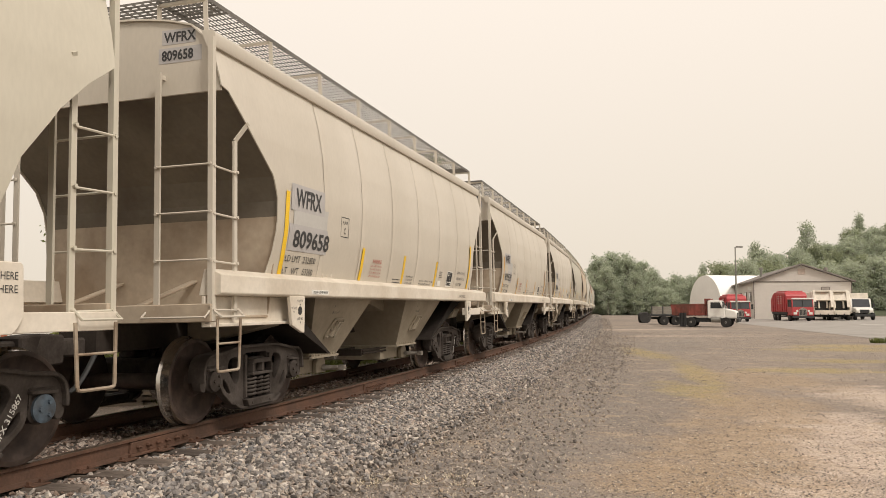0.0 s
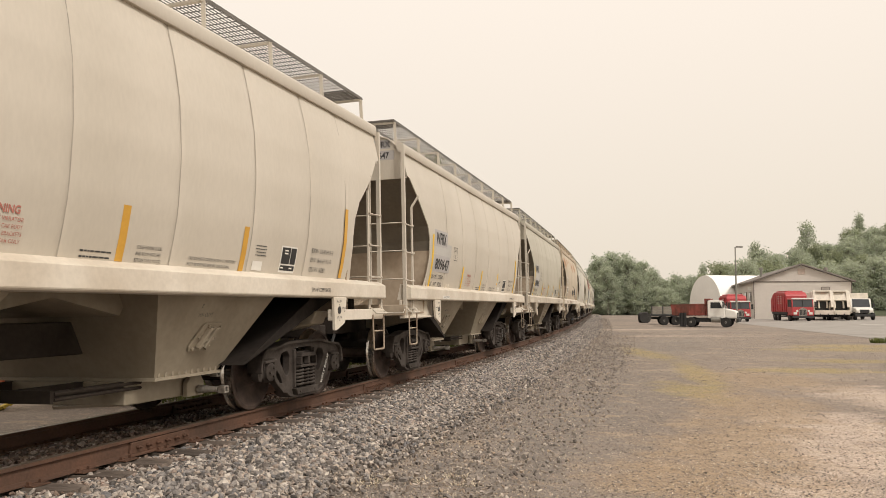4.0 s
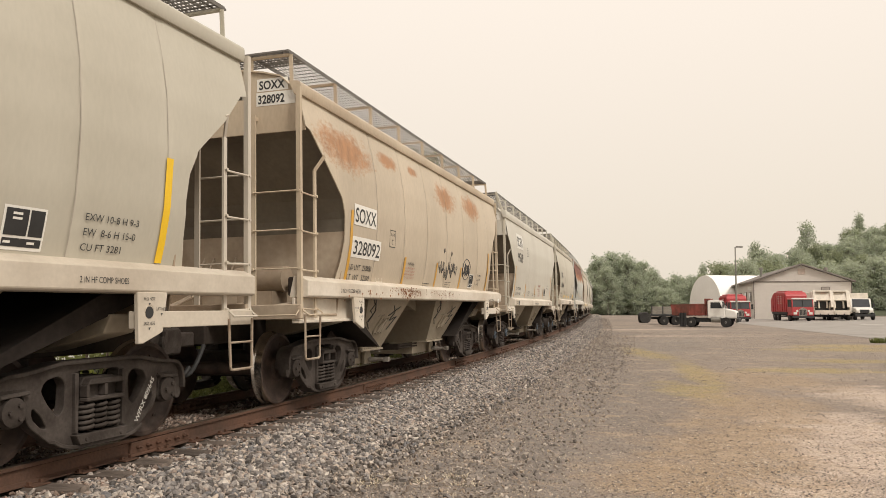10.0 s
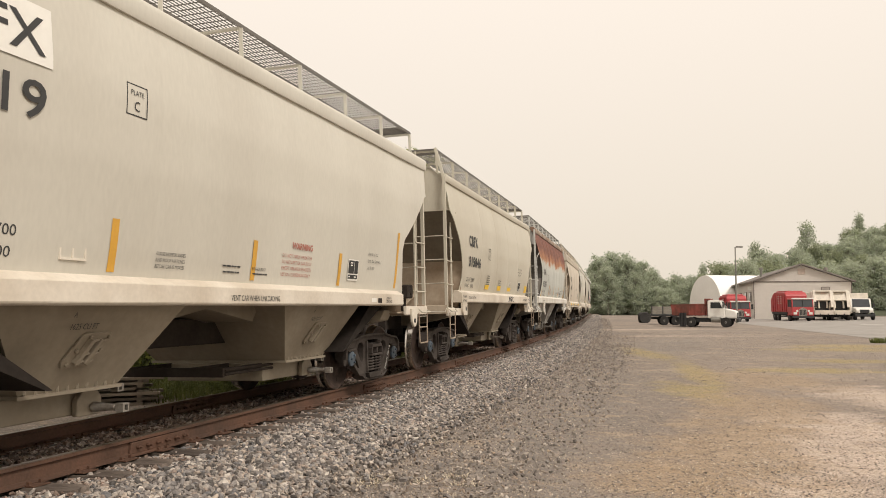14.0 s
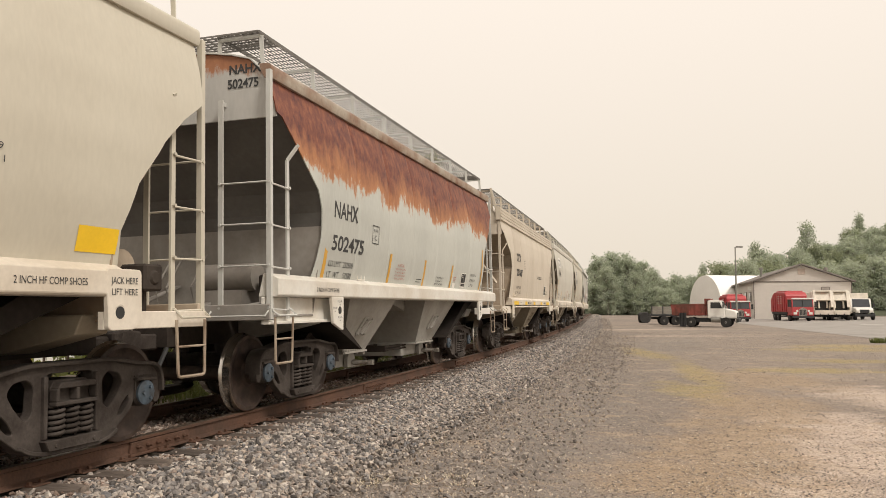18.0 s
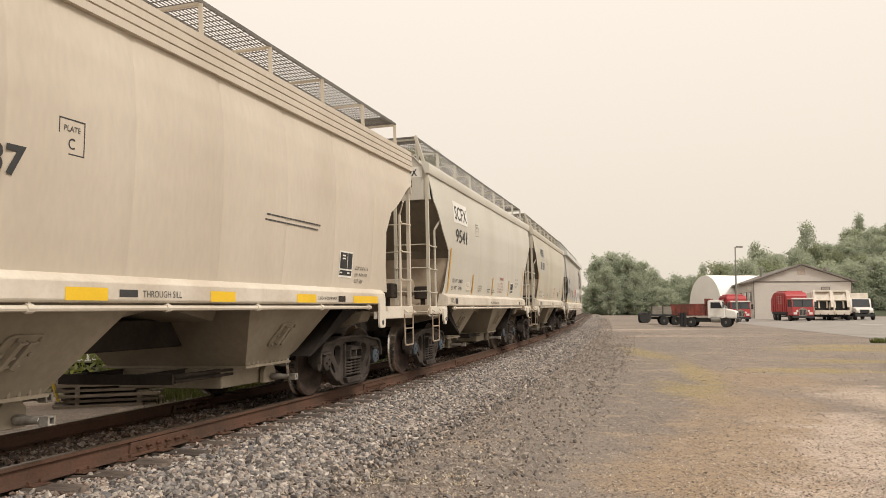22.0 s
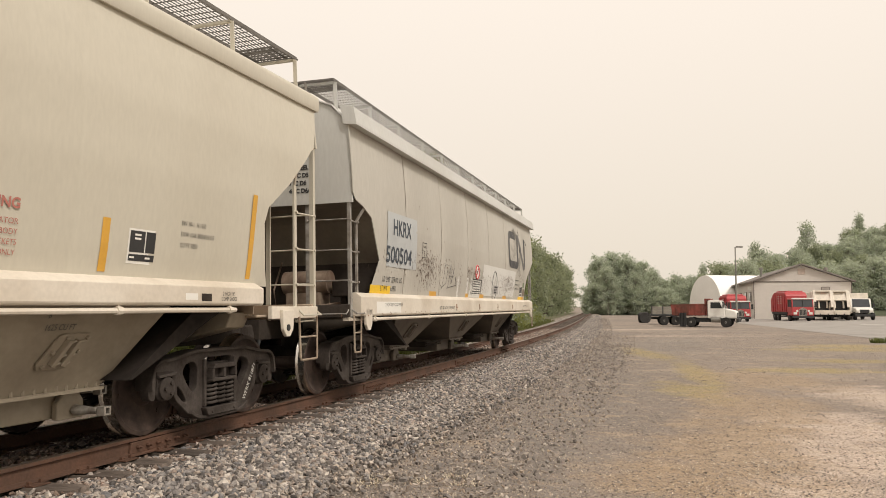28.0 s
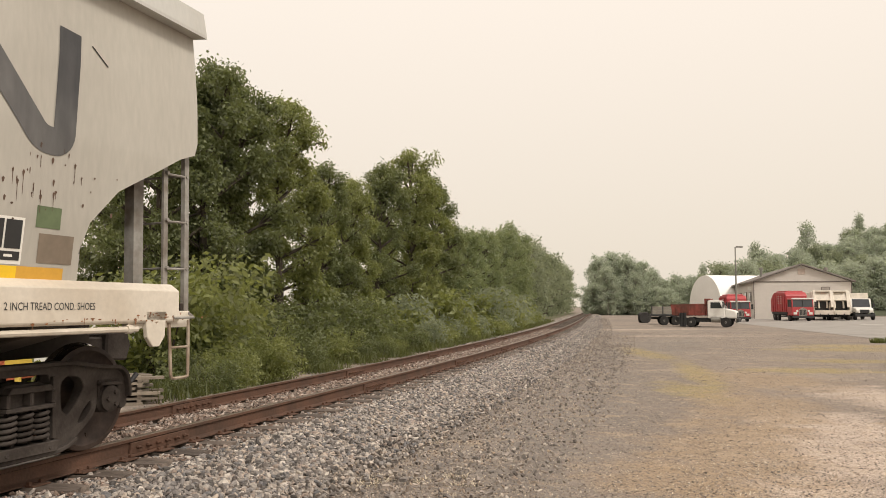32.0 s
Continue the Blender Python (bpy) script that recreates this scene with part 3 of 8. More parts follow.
def truck(parent, x, blue, mark=""):
    tk = part("truck", cached("bolster", bolster_mesh), None, parent, "grimy cast-steel freight truck")
    tk.matrix_local = Matrix.Translation((x, 0, 0))
    for sgn in (-1, 1):
        f = part("side_frame", cached("frame", frame_mesh), None, tk)
        f.matrix_local = Matrix.Translation((0, sgn * 1.0, 0))
        sp = part("spring_nest", cached("spring", spring_mesh), None, tk)
        sp.matrix_local = Matrix.Translation((0, sgn * 1.02, 0))
        if sgn > 0:
            sp.matrix_local = sp.matrix_local @ FLIP
    for k, ax in enumerate((-WB / 2, WB / 2)):
        ws = part("wheelset", cached("wheelset", wheelset_mesh), None, tk, "brown wheels with bright worn treads on an axle")
        rest = Matrix.Translation((ax, 0, WR))
        ws.matrix_local = rest
        WHEELS.append((ws, ax))
        for sgn in (-1, 1):
            turn = Matrix.Identity(4) if sgn > 0 else FLIP
            ad = part("bearing_adapter", cached("bearing", bearing_mesh), None, tk)
            ad.matrix_local = rest @ turn
            bl = blue[k]
            cp = part("bearing_cap", cached("cap%d" % bl, lambda: cap_mesh("c", CAPBLUE if bl else CAST)), None, tk, "faded blue bearing cap" if bl else "")
            cp.matrix_local = rest @ turn
    if mark:
        d = Vector((0.245, 0.40)).normalized()
        me = text_mesh(mark, 0.05, lambda a, z: Vector((0.435 + d.x * a - d.y * z, -0.100, 0.20 + d.y * a + d.x * z)), STENCIL, width=0.44, bold=0.001)
        tx = part("lettering", me, None, tk, "white stencilled number")
        tx.matrix_local = Matrix.Translation((0, -1.0, 0))
    return tk


def smooth_at(table, q):
    return float(np.interp(q, [a for a, _ in table], [b for _, b in table]))


def text_mesh(body, height, place, material, squeeze=1.0, bold=0.0, name="lettering", width=None, gap=1.0):
    """Built-in font, laid on a surface: place(x, z) gives the point for x along and z up from the first letter's foot."""
    cu = bpy.data.curves.new("text", "FONT")
    cu.body, cu.size, cu.offset, cu.resolution_u, cu.space_character = body, height * 1.38, bold, 3, gap
    tmp = bpy.data.objects.new("text", cu)
    me = bpy.data.meshes.new_from_object(tmp)
    bpy.data.objects.remove(tmp)
    bpy.data.curves.remove(cu)
    me.name = name
    if width:
        squeeze = width / max(v.co.x for v in me.vertices)
    for v in me.vertices:
        v.co = place(v.co.x * squeeze, v.co.y)
    me.materials.clear()
    me.materials.append(material)
    return me


class Car:
    """One covered hopper: x runs from the end that leads to the end that trails, y to its left, z up from the rails."""

    def __init__(self, spec):
        self.k = spec
        self.L = spec["L"]
        self.uc = (self.L + WB) / 2
        self.half = self.uc + spec["over"]      # half length at the eaves
        top = spec["prof"][-1][0]
        self.top = top

    def v(self, w):
        return smooth_at(self.k["prof"], w)

    def e(self, w, end=-1):
        """How far the side sheet is cut back from the leading (-1) or trailing end, at the height w."""
        t = sorted((w_, e_) for e_, w_ in (self.k.get("cut_rear", self.k["cut"]) if end > 0 else self.k["cut"]))
        return smooth_at(t, w)

    def knee(self, end):
        return self.k.get("knee_rear", self.k["knee"]) if end > 0 else self.k["knee"]

    def ends(self, w):
        return -self.half + self.e(w), self.half - self.e(w, 1)

    def build(self, name_label):
        k = self.k
        car = self.car = thing("covered_hopper_car", Matrix.Identity(4), name_label, "freight car", "covered hoppers of the train")
        P, S = k["paint"], k["sill_paint"]
        half, L = self.half, self.L
        wl = [w for w, _ in k["prof"]]
        lo, hi = wl[0], wl[-1]
        ws = sorted(set([round(lo + (hi - lo) * i / 22, 4) for i in range(23)] + [w for _, w in k["cut"] + k.get("cut_rear", []) if lo <= w <= hi]))
        seams = k["seams"]
        # side sheets: two skins a plate's thickness apart
        inner = half - 1.35
        cols = {round(-inner + 2 * inner * i / 40, 3) for i in range(41)}
        seam_x = [u_ - self.uc for u_ in seams]
        for sx in seam_x:
            if abs(sx) < inner - 0.1:
                cols = {c for c in cols if abs(c - sx) > 0.11} | {sx + d for d in (-0.09, -0.04, -0.014, 0, 0.014, 0.04, 0.09)}
        cols = sorted(cols)
        lead = 12
        for sgn in (-1, 1):
            verts, faces = [], []
            for skin in (0, 1):
                for w in ws:
                    x0, x1 = self.ends(w)
                    xs = [x0 + (cols[0] - x0) * i / lead for i in range(lead)] + cols + [cols[-1] + (x1 - cols[-1]) * (i + 1) / lead for i in range(lead)]
                    for x in xs:
                        v = self.v(w)
                        for sx in seam_x:
                            d = abs(x - sx)
                            if d < 0.09:
                                v -= k["seam"] * (1 - d / 0.09) ** 1.6
                        v += k["dent"] * noise.noise(Vector((x * 0.9, w * 0.8, k["seed"] + sgn)))
                        verts.append((x, sgn * (v - skin * 0.014), w))
            nu = len(xs) - 1
            nr, nc = len(ws), nu + 1
            off = nr * nc
            for i in range(nr - 1):
                for j in range(nu):
                    a = i * nc + j
                    q = (a, a + 1, a + nc + 1, a + nc)
                    faces.append(q if sgn < 0 else q[::-1])
                    r = tuple(off + c for c in q)
                    faces.append(r[::-1] if sgn < 0 else r)
            ring = [j for j in range(nc)] + [i * nc + nu for i in range(1, nr)] + [(nr - 1) * nc + j for j in range(nu - 1, -1, -1)] + [i * nc for i in range(nr - 2, 0, -1)]
            for a, b in zip(ring, ring[1:] + ring[:1]):
                q = (a, b, off + b, off + a)
                faces.append(q[::-1] if sgn < 0 else q)
            me = bpy.data.meshes.new("side_sheet")
            me.from_pydata(verts, [], faces)
            me.materials.append(k.get("side_mat", P))
            me.shade_smooth()
            me.set_sharp_from_angle(angle=radians(35))
            side = part("side_sheet", me, None, car, k["side_label"])
            if sgn < 0:
                self.side = side
                for sx in seam_x:
                    a_, b_ = lo + 0.02, hi - 0.01
                    # a darker strip laid along each crease in place of its shadow
                    if k["seam_shade"] and abs(sx) < half - 1.2:
                        hw = k["seam_shade"]
                        rows = [[Vector((sx + d * (0.6 + 0.8 * abs(noise.noise(Vector((sx, i * 0.7, 0))))), -(self.v(w) - k["seam"] + 0.0075), w)) for d in (-hw, hw)] for i, w in enumerate(np.linspace(a_, b_, 16))]
                        part("weld_seam", grid_mesh("weld_seam", rows, SEAMD if k.get("fascia") else SEAM), None, side)
        # roof: a shallow arch with the eave rails
        b = bm_new()
        rr = k["ridge"]
        ve = self.v(hi)
        ys = [-ve + 2 * ve * i / 12 for i in range(13)]
        zz = [hi + (rr - hi) * max(0.0, 1 - (y / ve) ** 2) ** 0.45 for y in ys]
        va = [[b.verts.new((x, y, z)) for y, z in zip(ys, zz)] for x in (-half, half)]
        vb = [[b.verts.new((x, y, z - 0.02)) for y, z in zip(ys, zz)] for x in (-half, half)]
        for i in range(12):
            b.faces.new((va[0][i], va[1][i], va[1][i + 1], va[0][i + 1]))
            b.faces.new((vb[0][i + 1], vb[1][i + 1], vb[1][i], vb[0][i]))
            for e in (0, 1):
                b.faces.new((va[e][i], va[e][i + 1], vb[e][i + 1], vb[e][i]))
        part("roof", b, P, car, smooth=True)
        for sgn in (-1, 1):
            b = bm_new()
            ew, eh = k["eave"]
            if k.get("steps"):
                pts = [(ve - 0.10, hi - 0.02)]
                for i in range(k["steps"]):
                    z0, dz = hi - 0.02 + i * eh / k["steps"], eh / k["steps"]
                    y = ve + ew * (1 - i * 0.16)
                    pts += [(y, z0), (y, z0 + dz - 0.022), (y - 0.035, z0 + dz - 0.018), (y - 0.035, z0 + dz)]
                pts.append((ve - 0.10, hi - 0.02 + eh))
            elif k.get("fascia"):
                pts = [(ve - 0.05, hi - 0.03), (ve + ew, hi - 0.05), (ve + ew, hi - 0.02), (ve + ew * 0.72, hi + eh), (ve - 0.10, hi + eh + 0.05)]
            else:
                pts = [(ve - 0.03, hi - 0.05), (ve + ew * 0.8, hi - 0.05), (ve + ew, hi - 0.02)] + [(ve + ew - eh * 0.45 + eh * 0.45 * math.cos(a_), hi + eh * 0.55 + eh * 0.45 * math.sin(a_)) for a_ in (0.0, 0.4, 0.8, 1.2, 1.57)] + [(ve - 0.10, hi + eh)]
            rings = [[b.verts.new((x, sgn * y, z)) for y, z in pts] for x in (-half - 0.03, half + 0.03)]
            for i in range(len(pts)):
                j = (i + 1) % len(pts)
                b.faces.new((rings[0][i], rings[0][j], rings[1][j], rings[1][i]))
            b.faces.new(rings[0]), b.faces.new(rings[1][::-1])
            part("eave_rail", b, k.get("eave_paint", P), car, smooth=not k.get("fascia"))
        # hatch trough on the roof
        b = bm_new()
        box(b, -half + 0.9, half - 0.9, -0.32, 0.32, rr - 0.05, rr + 0.09)
        part("hatch_cover", b, P, car, bevel=0.03)
        # running boards: open grating on stanchions along each side of the hatch, joined at the ends
        self.running_boards()
        # ends
        for end in (-1, 1):
            self.end(end)
        # sills
        s0, s1 = k["sill"]
        for sgn in (-1, 1):
            b = bm_new()
            v0 = self.v(lo)
            xs0, xs1 = -self.uc + k["sill_from"], self.uc - k.get("sill_rear", k["sill_from"])
            y0, y1 = sorted((sgn * (v0 - 0.10), sgn * k["sill_v"]))
            rings = []
            prof = [(v0 - 0.06, s1 + 0.05), (v0 + 0.012, s1 + 0.05), (k["sill_v"], s1 - 0.01), (k["sill_v"], s0 + 0.02), (k["sill_v"] - 0.02, s0), (v0 - 0.12, s0)]
            for x in (xs0, xs1):
                rings.append([b.verts.new((x, sgn * y, z)) for y, z in prof])
            for i in range(len(prof)):
                j = (i + 1) % len(prof)
                b.faces.new((rings[0][i], rings[0][j], rings[1][j], rings[1][i]))
            b.faces.new(rings[0]), b.faces.new(rings[1][::-1])
            part("side_sill", b, S, car, "pale sill with chipped paint", bevel=0.006)
            if k.get("pipe"):
                b = bm_new()
                yy = sgn * (k["sill_v"] - 0.03)
                rod(b, (xs0 + 0.5, yy, s0 - 0.045), (xs1 - 0.5, yy, s0 - 0.045), 0.024, 8)
                for i in range(6):
                    x = xs0 + 0.6 + (xs1 - xs0 - 1.2) * i / 5
                    rod(b, (x - 0.03, yy, s0 - 0.045), (x + 0.03, yy, s0 - 0.045), 0.036, 8)
                    box(b, x - 0.012, x + 0.012, *sorted((yy - 0.01 * sgn, yy + 0.006 * sgn)), s0 - 0.04, s0 + 0.01)
                part("train_pipe", b, S, car, smooth=True)
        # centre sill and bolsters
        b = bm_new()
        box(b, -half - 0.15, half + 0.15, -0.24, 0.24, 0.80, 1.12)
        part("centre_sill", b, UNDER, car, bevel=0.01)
        for x in (-L / 2, L / 2):
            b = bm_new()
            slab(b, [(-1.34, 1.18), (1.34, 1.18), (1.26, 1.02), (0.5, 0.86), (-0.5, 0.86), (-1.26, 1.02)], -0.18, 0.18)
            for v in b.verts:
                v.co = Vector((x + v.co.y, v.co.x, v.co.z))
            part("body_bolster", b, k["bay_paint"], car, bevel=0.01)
        self.hoppers()
        for end in (-1, 1):
            b = bm_new()
            x = end * (half + 0.12)
            box(b, *sorted((x, x + end * 0.42)), -0.09, 0.09, 0.78, 0.96)
            slab(b, [(x + end * 0.36, 0.72), (x + end * 0.66, 0.70), (x + end * 0.72, 0.86), (x + end * 0.66, 1.02), (x + end * 0.36, 1.0)], -0.15, 0.12)
            part("coupler", b, CAST, car, "rusty knuckle coupler", bevel=0.02)
            b = bm_new()
            pts = [Vector((x + end * (0.1 + 0.55 * t), -0.28, 0.80 - 0.34 * math.sin(math.pi * min(1, t * 0.75)))) for t in [i / 8 for i in range(9)]]
            path(b, pts, 0.026, 6)
            part("air_hose", b, BLACK, car)
        for i, x in enumerate((-L / 2, L / 2)):
            truck(car, x, k["caps"][2 * i:2 * i + 2], k.get("mark", "") if i else "")
        return car

    def running_boards(self):
        k, half = self.k, self.half
        z, vi, vo = k["walk"], k["walk_v"][0], k["walk_v"][1]
        x0, x1 = -half + 0.05, half - 0.05
        for sgn in (-1, 1):
            b = bm_new()
            for y in (vi, vo):
                bar(b, (x0, sgn * y, z), (x1, sgn * y, z), 0.010, 0.042)
            n = 12
            for i in range(1, n):
                y = vi + (vo - vi) * i / n
                bar(b, (x0, sgn * y, z), (x1, sgn * y, z), 0.006, 0.010)
            m = int((x1 - x0) / 0.13)
            for i in range(m + 1):
                x = x0 + (x1 - x0) * i / m
                bar(b, (x, sgn * vi, z), (x, sgn * vo, z), 0.006, 0.010)
            rb = part("running_board", b, GRATE, self.car, "grey open steel grating walkway")
            n = k["stanch"]
            for i in range(n + 1):
                x = x0 + 0.05 + (x1 - x0 - 0.1) * i / n
                c = bm_new()
                ve = self.v(self.top)
                bar(c, (x, sgn * vo, z - 0.03), (x, sgn * min(vo + 0.02, ve), self.top + k["eave"][1] * 0.6), 0.05, 0.012, (1, 0, 0))
                bar(c, (x, sgn * vi, z - 0.03), (x, sgn * vi, k["ridge"] - 0.06), 0.05, 0.012, (1, 0, 0))
                bar(c, (x, sgn * vi, z - 0.03), (x, sgn * vo, z - 0.03), 0.04, 0.03)
                part("stanchion", c, k["paint"], rb)
        for end in (-1, 1):
            b = bm_new()
            xa, xb = sorted((end * (half - 0.02), end * (half - 0.55)))
            for i in range(8):
                x = xa + (xb - xa) * i / 7
                bar(b, (x, -vo, z), (x, vo, z), 0.008, 0.02)
            for i in range(26):
                y = -vo + 2 * vo * i / 25
                bar(b, (xa, y, z), (xb, y, z), 0.008, 0.02)
            part("end_walkway", b, GRATE, self.car)

    def end(self, end):
        k, half, car = self.k, self.half, self.car
        P = k["paint"]
        hi, rr = self.top, k["ridge"]
        bot = k["bulk"]                    # foot of the upright bulkhead
        xw = end * (half - 0.03)
        # upright bulkhead under the roof
        b = bm_new()
        ve, vb = self.v(hi), self.v(bot)
        pts = [(-vb + 0.02, bot - 0.04)] + [(-ve + 2 * ve * i / 10, hi + (rr - hi) * max(0.0, 1 - (-1 + 0.2 * i) ** 2) ** 0.45 - 0.01) for i in range(11)] + [(vb - 0.02, bot - 0.04)]
        ra, rb = [[b.verts.new((x, y, z)) for y, z in pts] for x in (xw, xw - end * 0.03)]
        b.faces.new(ra), b.faces.new(rb[::-1])
        for i in range(len(pts)):
            j = (i + 1) % len(pts)
            b.faces.new((ra[i], ra[j], rb[j], rb[i]))
        part("end_bulkhead", b, k.get("bulk_paint", P), car)
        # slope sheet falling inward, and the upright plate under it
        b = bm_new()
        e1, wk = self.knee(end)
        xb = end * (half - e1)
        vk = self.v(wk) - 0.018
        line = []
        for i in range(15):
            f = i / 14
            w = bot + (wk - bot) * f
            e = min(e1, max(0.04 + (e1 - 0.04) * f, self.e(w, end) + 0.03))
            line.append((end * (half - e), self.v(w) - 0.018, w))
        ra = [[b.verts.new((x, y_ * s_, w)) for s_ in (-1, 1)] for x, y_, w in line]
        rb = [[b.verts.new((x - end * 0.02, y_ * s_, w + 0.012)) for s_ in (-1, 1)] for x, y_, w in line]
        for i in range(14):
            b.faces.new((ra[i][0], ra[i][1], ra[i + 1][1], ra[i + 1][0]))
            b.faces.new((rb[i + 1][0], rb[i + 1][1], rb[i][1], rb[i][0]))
        part("slope_sheet", b, k.get("slope_paint", GRIME_SHADE), car, "slope sheet in dark paint for grime and overhang shade")
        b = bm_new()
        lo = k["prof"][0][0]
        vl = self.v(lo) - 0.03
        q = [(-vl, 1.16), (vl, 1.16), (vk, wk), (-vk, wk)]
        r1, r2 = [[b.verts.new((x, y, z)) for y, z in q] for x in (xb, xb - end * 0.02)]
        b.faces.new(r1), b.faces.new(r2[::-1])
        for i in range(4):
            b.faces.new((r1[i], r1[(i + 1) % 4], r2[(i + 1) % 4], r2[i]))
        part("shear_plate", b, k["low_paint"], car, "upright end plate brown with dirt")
        # platform and end sill
        b = bm_new()
        pe = half + k["deck"]              # face of the end sill
        box(b, *sorted((end * pe, end * (pe - 0.10))), -1.52, 1.52, 1.09, 1.27)
        box(b, *sorted((end * (pe - 0.10), end * (half - e1 + 0.02))), -1.46, 1.46, 1.12, 1.15)
        for y in (-0.5, 0.5):
            bar(b, (end * (pe - 0.12), y, 1.22), (end * (half - e1), y, 1.55), 0.09, 0.03)
        part("end_platform", b, k["low_paint"], car, bevel=0.008)
        for sgn in (-1, 1):
            b = bm_new()
            xs = sorted((end * (pe - 0.02), end * (self.uc - k["bracket"])))
            if k["deep"] and not k.get("open_end") and end < 0:     # recessed plate under the sill at the leading end
                box(b, *xs, *sorted((sgn * 1.40, sgn * 1.44)), 1.06, k["sill"][0] - 0.004)
                box(b, *xs, *sorted((sgn * 1.40, sgn * 1.50)), 1.04, 1.075)
            elif k["deep"]:
                box(b, *xs, *sorted((sgn * 1.49, sgn * 1.555)), 1.055, 1.20)
            else:
                box(b, *xs, *sorted((sgn * 1.50, sgn * 1.555)), 1.10, 1.24)
            if k["deep"] and not k.get("posts"):
                xe = self.uc - k["bracket"]
                if k.get("open_end"):
                    slab(b, rounded([(end * xe, 1.05), (end * (xe - 0.03), 1.54), (end * (xe + 0.37), 1.54), (end * (xe + 0.38), 1.16), (end * (xe + 0.30), 1.05)], 0.04), sgn * 1.556, sgn * 1.604)
                else:
                    slab(b, [(end * xe, 0.93), (end * (xe - 0.02), 1.36), (end * (xe + 0.36), 1.36), (end * (xe + 0.30), 1.02), (end * (xe + 0.05), 0.93)], sgn * 1.556, sgn * 1.600)
                rod(b, (end * (xe + 0.12), sgn * 1.60, 1.20), (end * (xe + 0.12), sgn * 1.604, 1.20), 0.055, 12)
            elif k.get("tall"):
                xe = self.uc - (0.82 if end < 0 else 0.97)
                slab(b, rounded([(end * (xe - 0.12), 1.30), (end * (xe - 0.11), 0.92), (end * (xe + 0.11), 0.92), (end * (xe + 0.12), 1.40), (end * (xe - 0.12), 1.40)], 0.05), sgn * 1.575, sgn * 1.612)
                box(b, *sorted((end * (xe - 0.10), end * (pe - 0.05))), *sorted((sgn * 1.50, sgn * 1.556)), 1.05, 1.16)
            else:
                xe = self.uc - k["bracket"] + 0.28
                slab(b, [(end * (xe - 0.12), 1.20), (end * (xe - 0.10), 0.98), (end * (xe - 0.03), 0.90), (end * (xe + 0.05), 0.90), (end * (xe + 0.12), 0.98), (end * (xe + 0.14), 1.20)], sgn * 1.556, sgn * 1.60)
            part("jacking_bracket", b, k["sill_paint"], car, bevel=0.006)
            # solid black disc on the plate, painted for the hole's dark inside
            b = bm_new()
            hx = end * (self.uc - (0.82 if end < 0 else 0.97)) if k.get("tall") else end * ((self.uc - k["bracket"] + 0.12) if k["deep"] else (self.uc - k["bracket"] + 0.28))
            rod(b, (hx, sgn * 1.58, 1.19 if k["deep"] else 1.0), (hx, sgn * (1.615 if k.get("tall") else 1.607), 1.19 if k["deep"] else 1.0), 0.05 if k["deep"] else 0.038, 14)
            if not k.get("posts"):
                part("lift_hole", b, BLACK, car)
            self.ladder(end, sgn, pe)
        if k.get("posts") and end > 0:
            for sgn in (-1, 1):
                b = bm_new()
                box(b, *sorted((end * (half - 0.40), end * (half - 0.52))), *sorted((sgn * 1.22, sgn * 1.32)), 1.14, k["bulk"] - 0.3)
                part("slope_post", b, k["end_paint"], car)
        self.brake_gear(end, pe)

    def ladder(self, end, sgn, pe):
        k, car = self.k, self.car
        x = end * (pe - 0.04)
        y = sgn * 1.50
        b = bm_new()
        if k.get("post_top"):
            box(b, x - 0.03, x + 0.03, *sorted((y - 0.012 * sgn, y + 0.03 * sgn)), 1.10, k["post_top"])
        else:
            knee = self.top + 0.02
            box(b, x - 0.028, x + 0.028, *sorted((y - 0.028 * sgn, y + 0.028 * sgn)), 1.10, knee)
            if end < 0 and k.get("bent", True):
                bar(b, (x, y, knee - 0.02), (end * (self.half - 0.03), sgn * k["walk_v"][1], k["walk"] + 0.02), 0.055, 0.052, (1, 0, 0))
        lad = part("corner_ladder", b, k["end_paint"], car, "ladder of steel angle with bolted round rungs")
        # side stile with its bent head, and end stile
        xs = x - end * k["side_stile"]
        b = bm_new()
        wt = k["stile_top"]
        box(b, xs - 0.028, xs + 0.028, *sorted((y - 0.012 * sgn, y + 0.012 * sgn)), 1.10, wt)
        bar(b, (xs, y, wt), (xs - end * 0.10, sgn * (self.v(wt) - 0.01), wt + 0.20), 0.05, 0.016, (0, 1, 0))
        part("stile", b, k["end_paint"], lad)
        b = bm_new()
        ye = sgn * k.get("end_stile", 0.88)
        et = k["bulk"] + 0.17 if not k.get("bent", True) else self.top + 0.22 if end < 0 else k.get("post_top", self.top - 0.1)
        box(b, x - 0.012, x + 0.012, ye - 0.03, ye + 0.03, 1.12, et)
        bar(b, (x, ye, et - 0.03 if not k.get("bent", True) else et - 0.01), (end * (self.half - 0.03), ye, et - 0.03 if not k.get("bent", True) else k["walk"] - 0.01 if et > self.top else et + 0.12), 0.05, 0.014, (0, 1, 0))
        part("stile", b, k["end_paint"], lad)
        n, w0, dw = k["rungs"]
        for i in range(n):
            w = w0 + dw * i
            b = bm_new()
            if w < wt:
                rod(b, (x, y + sgn * 0.02, w), (xs, y + sgn * 0.02, w - 0.01), 0.011, 6)
                for q in (x, xs):
                    rod(b, (q, y, w), (q, y + sgn * 0.04, w), 0.018, 6)
            rod(b, (x + end * 0.02, y, w + 0.02), (x + end * 0.02, ye, w + 0.02), 0.011, 6)
            for q in (y, ye):
                rod(b, (x, q, w + 0.02), (x + end * 0.04, q, w + 0.02), 0.018, 6)
            part("rung", b, k["end_paint"], lad)
